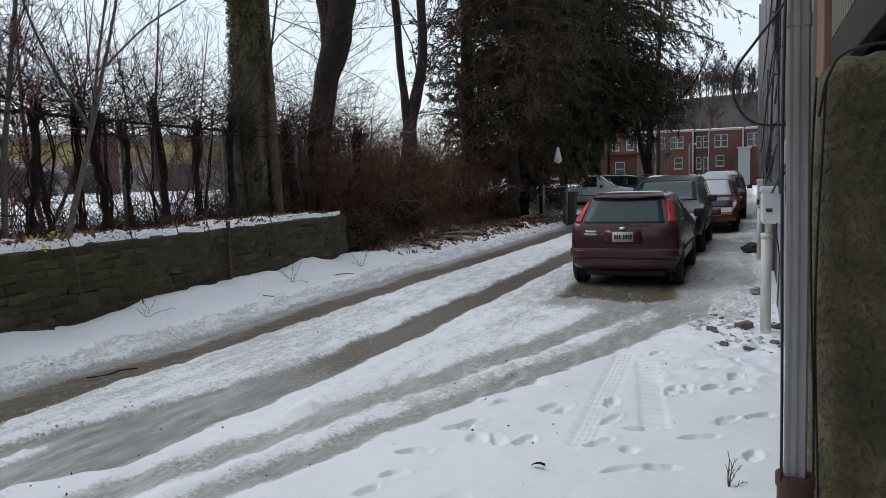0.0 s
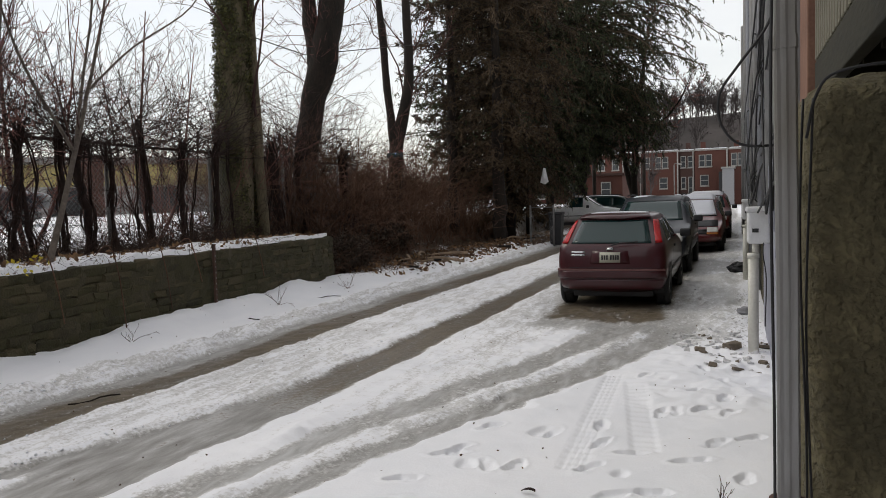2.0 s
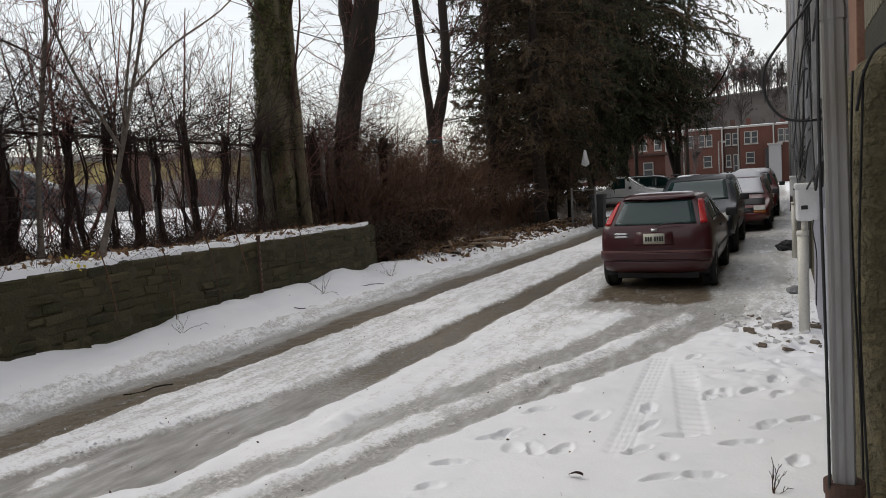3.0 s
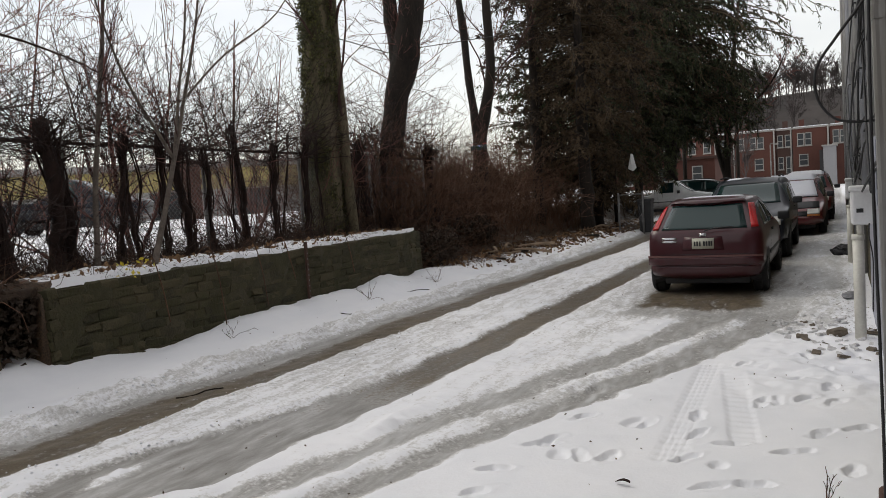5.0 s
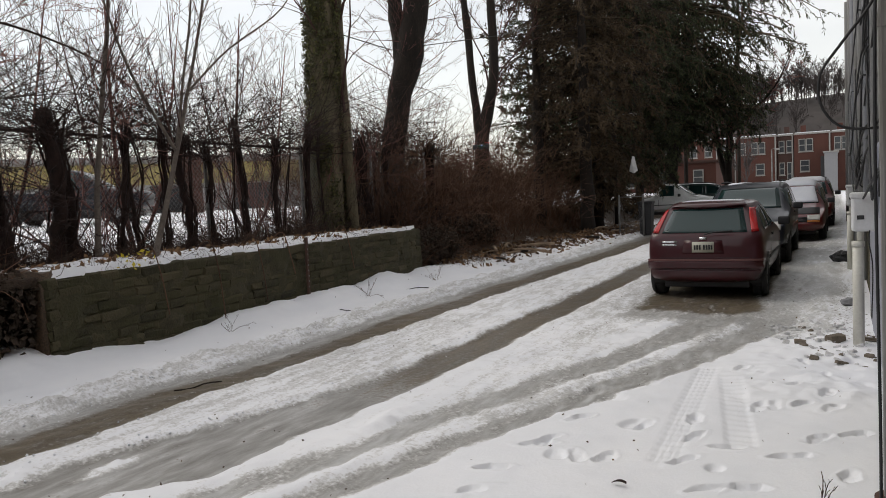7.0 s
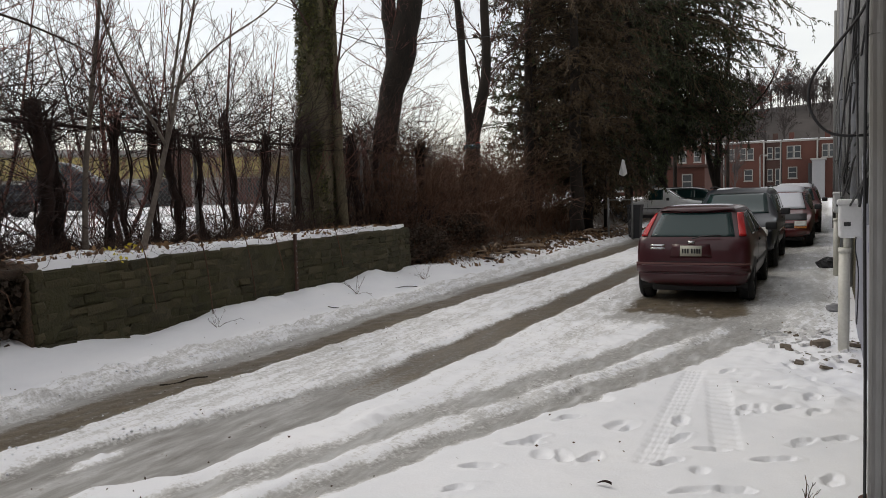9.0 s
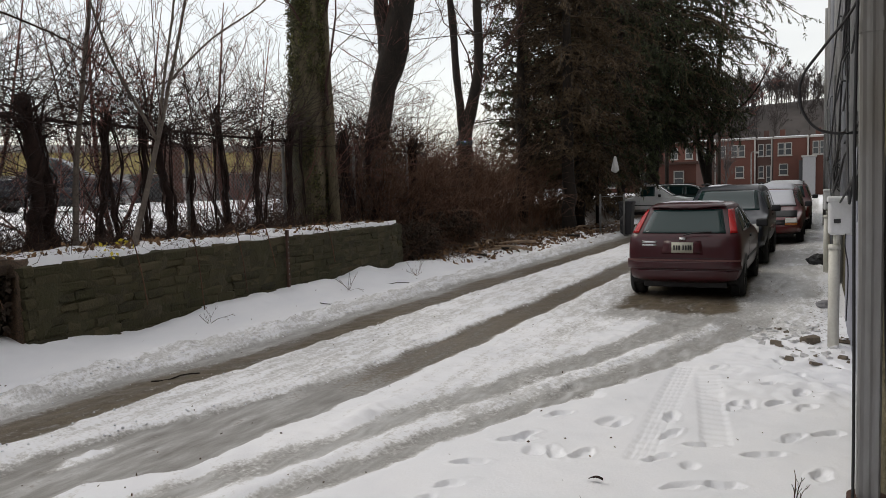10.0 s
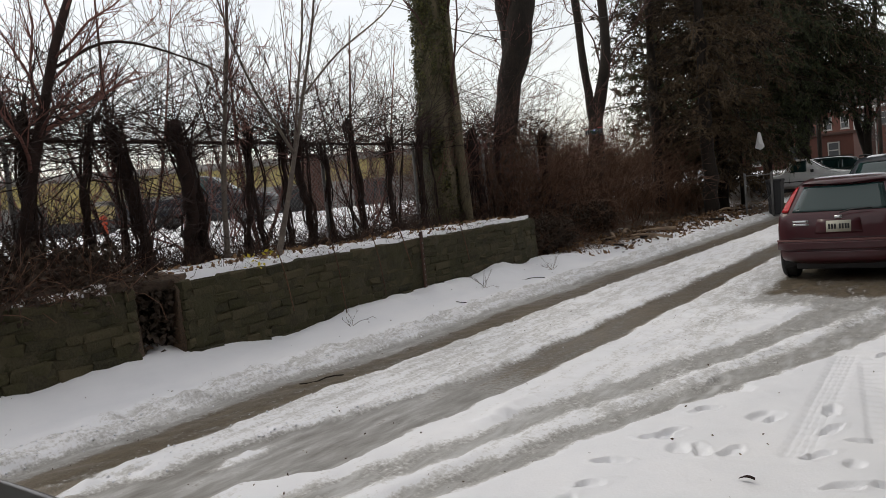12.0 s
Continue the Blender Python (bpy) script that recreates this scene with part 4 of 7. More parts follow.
# ---- conifers ----
def conifer(label, x, y, h, reach, low, rng, tr=0.22, needle=M_NEEDLE, dens=1.0, droop=0.5, lean=0.0, hang=0.35, width=1.0):
    """reach: pairs of height and branch length, from the lowest branches up."""
    t = thing("conifer", label, "tree", "conifers beside the alley")
    P, R = trunk_line([(x, y, -0.1), (x + lean * 0.3, y, h * 0.3), (x + lean, y, h)], [tr, tr * 0.8, 0.05], 16, rng, 0.03)
    V, F = tubes(P, R, 10)
    mesh_object("trunk", bumpy(V, 0.03, 4), [tuple(f) for f in F], M_BARK, t, True)
    nb = int(88 * dens)
    z = low + (h - low) * rng.uniform(0, 1, nb) ** 1.25
    az = rng.uniform(0, 2 * np.pi, nb)
    L = np.interp(z, [a for a, _ in reach], [b for _, b in reach]) * rng.uniform(0.6, 1.12, nb)
    S = 8
    u = np.linspace(0, 1, S)
    cx = x + lean * np.clip(z / h, 0, 1)
    fall = droop * rng.uniform(0.6, 1.4, nb)
    pts = np.stack([cx[:, None] + np.cos(az)[:, None] * L[:, None] * u, y + np.sin(az)[:, None] * L[:, None] * u,
                    z[:, None] + L[:, None] * (0.18 * u - fall[:, None] * u ** 2)], -1)
    pts[:, 1:] += rng.normal(size=pts[:, 1:].shape) * 0.08
    pts[:, :, 2] = np.maximum(pts[:, :, 2], 0.3)
    Rb = (0.012 + 0.010 * L)[:, None] * np.linspace(1, 0.25, S)[None]
    T, RT = sprout(pts, Rb, 17, 0.26, 0.9, rng, up=-hang, lo=0.12, S=3, thin=0.5, wander=0.12)
    V, F = join([tubes(pts, Rb, 3), tubes(T, np.maximum(RT, 0.003), 3)])
    mesh_object("branchwork", V, F, M_DEADNEEDLE, t)["kind"] = "stuff"
    # needle sprays hang along the twigs
    m = len(T)
    k = 15
    pi = rng.integers(0, m, m * k)
    f = rng.uniform(0.05, 0.999, m * k) * 2
    i = f.astype(int)
    c = T[pi, i] * (1 - (f - i))[:, None] + T[pi, np.minimum(i + 1, 2)] * (f - i)[:, None]
    d = unit(unit(T[pi, 2] - T[pi, 0]) + rng.normal(size=c.shape) * 0.7 - np.array([0, 0, hang]))
    s = unit(np.cross(d, rng.normal(size=c.shape)))
    ln = rng.uniform(0.08, 0.18, len(c))[:, None] * width
    wd = rng.uniform(0.010, 0.024, len(c))[:, None] * width
    V = np.stack([c - s * wd * 0.4, c + d * ln * 0.55 - s * wd, c + d * ln, c + d * ln * 0.5 + s * wd], 1).reshape(-1, 3)
    mesh_object("needles", V, np.arange(len(V)).reshape(-1, 4), needle, t)["kind"] = "stuff"
    return t


r = np.random.default_rng(37)
conifer("tall dark conifer with long drooping boughs", -7.6, 40.0, 22, [(4.2, 3.2), (6, 4.3), (9, 5.8), (13, 7.2), (22, 1.0)], 4.2, r, 0.34, dens=6.5, droop=0.44, hang=0.55, width=1.5)
conifer("tall dark conifer with sparse lower branches", -7.75, 25.6, 14, [(2.6, 1.4), (5, 2.4), (8, 2.9), (14, 0.8)], 2.6, r, 0.24, dens=1.4, droop=0.4, needle=M_DEADNEEDLE)
conifer("slender conifer with thin brownish foliage", -9.3, 25.2, 12, [(2.4, 1.0), (5, 1.9), (8, 2.0), (12, 0.6)], 2.4, r, 0.2, dens=1.0, droop=0.15, needle=M_DEADNEEDLE, hang=0.0)
conifer("dark conifer standing behind the thicket", -10.2, 28.3, 13, [(1.4, 1.6), (4, 2.1), (7, 2.1), (13, 0.5)], 1.4, r, 0.22, dens=1.5, droop=0.2, hang=0.1)
conifer("dark conifer deep in the stand", -10.2, 35.7, 17, [(2.5, 3.2), (8, 3.6), (17, 0.8)], 2.4, r, 0.28, dens=2.6, droop=0.45, width=1.3)
conifer("brown-tinged conifer at the edge of the stand", -8.0, 28.0, 14, [(1.2, 1.8), (4, 2.7), (9, 2.9), (14, 0.8)], 1.2, r, 0.2, dens=2.3, droop=0.5, needle=M_DEADNEEDLE, hang=0.5)
conifer("green conifer hanging low beside the lamp", -7.9, 34.0, 16, [(2.2, 1.5), (5, 2.4), (9, 3.0), (16, 0.8)], 2.2, r, 0.2, dens=2.6, droop=0.5, hang=0.55, width=1.2)
bare_tree("forked_tree", "slim bare tree with two dark stems past the conifers", [
    ([(-5.3, 43.5, -0.1), (-5.3, 43.5, 3.0), (-5.0, 43.5, 6.5), (-4.4, 43.5, 11)], [0.24, 0.19, 0.14, 0.05]),
    ([(-5.3, 43.5, 1.2), (-5.75, 43.5, 3.2), (-6.1, 43.5, 6.0), (-6.6, 43.5, 11)], [0.16, 0.14, 0.10, 0.04]),
    ([(-5.15, 43.5, 4.2), (-4.2, 43.4, 5.2), (-3.0, 43.3, 6.4), (-2.2, 43.2, 8.0)], [0.08, 0.065, 0.05, 0.02])], r,
    [dict(n=16, length=0.3, spread=0.9, lo=0.3, up=0.1, thin=0.35), dict(n=8, length=0.5, spread=0.8, up=0.1), dict(n=6, length=0.5, spread=0.8, up=0.05, S=4)], M_BARK, M_TWIG, twig_min=0.008)


# ---- the row of houses along the alley ----
wall_right = thing("wall_right", "weathered grey rear wall of a row house", "wall", kind="structure")
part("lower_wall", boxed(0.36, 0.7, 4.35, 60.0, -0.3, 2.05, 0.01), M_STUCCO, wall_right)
part("upper_wall", boxed(0.37, 0.7, 5.82, 60.0, 2.052, 8.0, 0.01), M_SIDING, wall_right)
part("painted_base", boxed(0.31, 0.42, 6.6, 10.5, -0.3, 1.35, 0.008), M_BLUEGREY, wall_right, "blue-grey painted base of the wall")

pier = thing("wall_pier", "rough weathered stucco wall corner with mossy stains and painted-in shade", "wall", kind="structure")
bm = bmesh.new()
box(bm, 0.225, 2.4, 3.05, 4.3, -0.3, 2.11, 0.12, 5)
bmesh.ops.subdivide_edges(bm, edges=[e for e in bm.edges if e.calc_length() > 0.3], cuts=44, use_grid_fill=True)
for v in bm.verts:
    v.co += noise.noise_vector(v.co * 2.6) * 0.03 + noise.noise_vector(v.co * 9) * 0.028 + noise.noise_vector(v.co * 24) * 0.007
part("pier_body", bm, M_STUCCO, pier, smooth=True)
part("brick_pilaster", boxed(0.40, 0.75, 5.24, 5.80, 2.052, 6.5, 0.008), M_BRICK_NEAR, wall_right, "orange brick pilaster")

deck = thing("wooden_deck", "old mossy timber deck with a slatted railing", "deck", kind="structure")
part("edge_beam", boxed(0.44, 0.50, 2.32, 5.2, 2.24, 2.46, 0.006), M_OLDWOOD, deck)
part("floor", boxed(0.50, 2.6, 2.32, 5.2, 2.38, 2.46, 0.004), M_OLDWOOD, deck)
for y in np.arange(2.4, 5.1, 0.45):
    part("joist", boxed(0.504, 2.6, y, y + 0.05, 2.22, 2.376, 0.004), M_OLDWOOD, deck)
slat_me = None
for k, y in enumerate(np.arange(3.25, 5.2, 0.11)):
    if slat_me is None:
        s = part("slat", boxed(-0.016, 0.016, -0.032, 0.032, 0, 1.0, 0.004, 1), M_SLAT, deck)
        slat_me = s.data
    else:
        s = new("slat", slat_me)
        s.parent = deck
    s.location = (0.452, y, 2.464)
part("rail", boxed(0.42, 0.50, 3.2, 5.2, 3.466, 3.53, 0.008), M_SLAT, deck)

# the near downspout: a ribbed square pipe in a cast-iron boot
spout = thing("downspout", "grey ribbed metal downspout set in a rusty iron boot", "downspout")
bm = bmesh.new()
prof = []
for k in range(28):
    a = 2 * math.pi * k / 28
    c, s = math.cos(a), math.sin(a)
    q = 0.038 / max(abs(c), abs(s)) ** 0.75
    q *= 1 + 0.045 * math.cos(a * 8 + 0.6)
    prof.append((q * c, q * s))
PX, PY = 0.165, 2.98


def loft(bm, prof, path):
    rings = []
    for (x, y, z, sc) in path:
        rings.append([bm.verts.new((x + p * sc, y + q * sc, z)) for p, q in prof])
    n = len(prof)
    for a, b in zip(rings, rings[1:]):
        for i in range(n):
            bm.faces.new((a[i], a[(i + 1) % n], b[(i + 1) % n], b[i]))
    bm.faces.new(rings[0][::-1])
    bm.faces.new(rings[-1])
    return bm


part("pipe", loft(bm, prof, [(PX, PY, 0.5, 1.0), (PX - 0.004, PY, 1.4, 1.0), (PX - 0.012, PY, 2.2, 1.0), (PX - 0.03, PY + 0.0, 5.2, 1.0)]), M_ALU, spout, "grey ribbed painted metal pipe")
part("collar", loft(bmesh.new(), prof, [(PX - 0.012, PY, 2.19, 1.09), (PX - 0.012, PY, 2.235, 1.09)]), M_ALU, spout)
circ = [(0.062 * math.cos(k * math.pi / 12), 0.062 * math.sin(k * math.pi / 12)) for k in range(24)]
part("boot", loft(bmesh.new(), circ, [(PX, PY, -0.1, 1.0), (PX, PY, 0.53, 1.0), (PX, PY, 0.532, 1.1), (PX, PY, 0.575, 1.1), (PX, PY, 0.577, 0.9)]), M_RUST, spout, "rusty brown cast-iron boot")
pipe("cable", [(PX - 0.055 + 0.006 * math.sin(z * 2.5), PY - 0.045, z) for z in np.linspace(0.56, 5, 30)], 0.006, M_CABLE, spout, 6, "thin black cable along the pipe")
for k in range(2):
    pts = [(0.218 + 0.02 * k + 0.012 * math.sin(z * 3 + k), 3.05 - 0.01 * k + 0.01 * math.sin(z * 5 + 2 * k), z) for z in np.linspace(0.1, 2.02, 26)]
    tagged(pipe("cable", pts, 0.0045, M_CABLE), "black cable running up the wall corner", "cable", "cables on the wall")
pts = smoothline([(0.225, 3.03, 1.88), (0.255, 3.0, 2.03), (0.33, 2.97, 2.10), (0.6, 2.96, 2.115), (1.1, 2.96, 2.09)], 24)
tagged(pipe("cable", pts, 0.0055, M_CABLE), "black cable bent over the wall corner", "cable", "cables on the wall")

# further downspouts, conduits and cables along the wall
for y, x, rad, z0, mt in ((6.0, 0.30, 0.045, 1.6, M_ALU), (6.4, 0.29, 0.05, 2.2, M_ALU), (7.6, 0.28, 0.05, 1.5, M_ALU), (9.5, 0.27, 0.055, 1.2, M_SIDING), (11.5, 0.26, 0.055, 0.3, M_ALU), (14.0, 0.26, 0.06, 0.0, M_ALU), (18, 0.25, 0.06, 0.0, M_SIDING), (24, 0.25, 0.06, 0.0, M_ALU), (32, 0.24, 0.07, 0, M_ALU)):
    c = thing("conduit", "grey vertical pipe fixed to the house wall", "pipe", "pipes on the house wall")
    pipe("tube", [(x, y, z0), (x, y, 4.0), (x, y, 8.0)], rad, mt, c, 10)
    for z in (2.4, 4.6):
        part("clip", boxed(x - rad - 0.006, 0.375, y - 0.02, y + 0.02, z, z + 0.03), M_GALV, c)
r = np.random.default_rng(5)
for k in range(14):
    y0, y1 = r.uniform(4.5, 9), r.uniform(9, 26)
    z0, z1 = r.uniform(1.7, 4.2), r.uniform(1.5, 4.2)
    x0 = r.uniform(0.18, 0.28)
    mid = ((x0 + 0.1) / 2, (y0 + y1) / 2 - 1, min(z0, z1) - r.uniform(0.0, 0.5))
    tagged(pipe("cable", smoothline([(0.34, y0, z0), (x0, y0 + 0.4, z0 - 0.15), (x0 - 0.03, mid[1], mid[2]), (x0, y1 - 0.4, z1), (0.34, y1, z1)], 26), 0.010, M_CABLE, sides=5),
           "loose black cable slung along the house wall", "cable", "cables on the wall")
for k in range(12):
    y = 5.2 + k * 0.8 + r.uniform(-0.3, 0.3)
    z0 = r.uniform(1.2, 2.0)
    pts = [(0.27 + 0.02 * math.sin(z * 2 + k), y + 0.10 * math.sin(z * 1.7 + k), z) for z in np.linspace(z0, 7.5, 24)]
    tagged(pipe("cable", pts, 0.009, M_CABLE, sides=5), "black cable running up the house wall", "cable", "cables on the wall")
# the big loop that hangs out from the wall
tagged(pipe("cable", smoothline([(0.30, 6.0, 3.1), (0.19, 6.0, 2.85), (0.02, 6.0, 2.62), (-0.115, 6.0, 2.42), (-0.12, 6.0, 2.22), (-0.03, 6.0, 2.07), (0.1, 6.0, 2.02), (0.30, 6.0, 2.02)], 40), 0.011, M_CABLE, sides=6),
       "thick black cable hanging in a wide loop off the wall", "cable", "cables on the wall")
coil = thing("cable_coil", "tangled coil of black cables on the house wall", "cable")
for k in range(7):
    a = np.linspace(0, 2 * np.pi * 1.6, 40)
    rr = r.uniform(0.09, 0.2)
    pts = np.stack([0.2 + 0.05 * np.sin(a + k) + 0.01 * k, 9.6 + 0.4 * k + rr * np.cos(a), 1.75 + 0.06 * math.sin(k * 2) + rr * 1.1 * np.sin(a)], -1)
    pipe("loop", pts, 0.009, M_CABLE, coil, 5)

# meter box on its white conduit
def meter(y, label):
    m = thing("meter_box", label, "meter box", "meter boxes on the wall", at=(0, y, 0))
    pipe("conduit", [(0.15, 0, -0.1), (0.15, 0, 1.03)], 0.052, M_PVC, m, 16, "thick off-white plastic conduit")
    pipe("collar", [(0.15, 0, 1.0), (0.15, 0, 1.05)], 0.059, M_PVC, m, 16)
    pipe("neck", [(0.17, 0, 1.04), (0.17, 0, 1.18)], 0.032, M_PVC, m, 12)
    part("housing", boxed(0.09, 0.315, -0.12, 0.12, 1.15, 1.50, 0.035, 4), M_WHITE, m, "white plastic housing", smooth=False)
    part("hood", boxed(0.078, 0.32, -0.13, 0.13, 1.47, 1.53, 0.02, 3), M_WHITE, m)
    part("label_plate", boxed(0.14, 0.20, -0.1245, -0.1205, 1.27, 1.31), M_BLACK, m, "small dark label plate")
    pipe("earth_wire", smoothline([(0.25, -0.1, 1.2), (0.24, -0.13, 1.05), (0.27, -0.12, 0.8), (0.26, -0.1, 0.3)], 14), 0.006, M_CABLE, m, 5)
    return m


meter(8.5, "white meter box on a thick off-white plastic conduit")
meter(15.5, "white meter box further along the house wall")
tagged(part("blue_tag", boxed(0.295, 0.305, 7.0, 7.06, 1.12, 1.20, 0.002, 1), plain("blue_plastic", (0.02, 0.03, 0.16))), "small dark blue tag on the painted wall", "tag")
grey_box = thing("utility_cabinet", "narrow grey metal cabinet on the wall", "cabinet")
part("body", boxed(0.26, 0.36, 6.7, 7.3, 1.36, 1.95, 0.01), M_BLUEGREY, grey_box)
part("door", boxed(0.252, 0.2585, 6.74, 7.26, 1.40, 1.91, 0.002, 1), M_BLUEGREY, grey_box)

# unseen blocks beside and behind the camera, added to shade the corner and darken reflections
shade_block = thing("brick_house", "unseen brick block added beside the camera to shade the wall corner", "house")
part("wall", boxed(0.8, 9, -14, 2.3, -0.3, 7.5, 0.02), M_BRICK_DK, shade_block)
part("roof", boxed(0.6, 9.2, -14.2, 2.5, 7.5, 7.7, 0.02), M_OLDWOOD, shade_block)
reflection_block = thing("brick_house", "unseen brick block added behind the camera to darken reflections", "house")
part("wall", boxed(-26, 12, -34, -26, -0.3, 8, 0.02), M_BRICK_DK, reflection_block)
part("roof", boxed(-26.3, 12.3, -34.3, -25.7, 8, 8.3, 0.02), M_OLDWOOD, reflection_block)


# ---- vehicles ----
from mathutils.bvhtree import BVHTree

M_MAROON = material("maroon_car_paint", (0.060, 0.008, 0.013), (0.042, 0.006, 0.009), 0.30, 2, 20, 0.03, 0.0, 0.002, 0.9, coat=0.35, spec=0.4, dirt=(0.06, 0.03, 0.027), dirt_amt=0.2)
M_NAVY = material("dark_blue_car_paint", (0.010, 0.013, 0.022), (0.007, 0.009, 0.015), 0.34, 2, 20, 0.03, 0.0, 0.002, 0.9, coat=0.15, spec=0.35)
M_RED = material("red_car_paint", (0.13, 0.010, 0.012), (0.09, 0.008, 0.009), 0.3, 2, 20, 0.03, 0.1, 0.002, 0.9, coat=0.6, dirt=(0.12, 0.05, 0.04), dirt_amt=0.2)
M_CARWHITE = material("white_car_paint", (0.8, 0.81, 0.81), (0.55, 0.55, 0.55), 0.35, 2, 20, 0.03, 0, 0.002, 0.9, coat=0.4)
M_GREEN = material("dark_green_car_paint", (0.02, 0.04, 0.038), (0.014, 0.028, 0.026), 0.3, 2, 20, 0.03, 0.1, 0.002, 0.9, coat=0.7)
M_GREYCAR = material("charcoal_car_paint", (0.035, 0.037, 0.04), (0.025, 0.026, 0.028), 0.32, 2, 20, 0.03, 0.1, 0.002, 0.9, coat=0.7)
M_GLASS = glass_material("car_glass", (0.012, 0.034, 0.033), 0.05)
M_TYRE = material("tyre_rubber", (0.022, 0.022, 0.022), (0.014, 0.014, 0.014), 0.85, 9, 60, 0.4)
M_RIM = material("silver_wheel", (0.34, 0.34, 0.35), (0.22, 0.22, 0.23), 0.4, 9, 60, 0.1, 0.6)
M_TAIL = plain("red_tail_light", (0.50, 0.014, 0.016), 0.2)
M_AMBER = plain("amber_light", (0.55, 0.2, 0.05), 0.25)
M_LAMP = plain("clear_head_light", (0.55, 0.54, 0.50), 0.15)
M_PLATE = plain("number_plate", (0.52, 0.51, 0.42), 0.5)
M_CHROME = plain("chrome", (0.6, 0.6, 0.6), 0.25, 0.9)


def lower(stations, k):
    return [(a, b, c, w, zb, zb + (zt - zb) * k, zb + (zr - zb) * k, rw) for a, b, c, w, zb, zt, zr, rw in stations]


def car_body(stations, W):
    """A closed cage from cross-sections, smoothed. Rows: y low, y belt, y roof, width, z bottom, z belt, z roof, roof width."""
    bm = bmesh.new()
    rings = []
    for yl, yb, yr, ws, zb, zt, zr, rw in stations:
        w = W * ws
        half = [(0.72 * w, yl, zb), (0.95 * w, yl, zb + 0.06), (1.0 * w, yl, 0.5 * (zb + zt)), (0.985 * w, yb, zt),
                ((0.985 * 0.8 + rw * 0.2) * w, yb + 0.16 * (yr - yb), zt + 0.16 * (zr - zt)), (rw * 1.02 * w, yr, zr - 0.055), (rw * 0.86 * w, yr, zr - 0.008), (rw * 0.35 * w, yr, zr)]
        ring = [bm.verts.new((-x, y, z)) for x, y, z in half] + [bm.verts.new(p) for p in reversed(half)]
        rings.append(ring)
    n = 16
    for a, b in zip(rings, rings[1:]):
        for i in range(n):
            j = (i + 1) % n
            bm.faces.new((a[i], a[j], b[j], b[i]))
    for ring in (rings[0], rings[-1]):
        for i in range(7):
            bm.faces.new((ring[i], ring[i + 1], ring[14 - i], ring[15 - i]))
    bmesh.ops.recalc_face_normals(bm, faces=bm.faces)
    me = bpy.data.meshes.new("cage")
    bm.to_mesh(me)
    bm.free()
    ob = new("cage", me)
    ob.modifiers.new("smooth", "SUBSURF").levels = 2
    done = bpy.data.meshes.new_from_object(ob.evaluated_get(bpy.context.evaluated_depsgraph_get()))
    bpy.data.objects.remove(ob)
    bpy.data.meshes.remove(me)
    done.polygons.foreach_set("use_smooth", [True] * len(done.polygons))
    bmd = bmesh.new()
    bmd.from_mesh(done)
    tree = BVHTree.FromBMesh(bmd)
    bmd.free()
    return done, tree


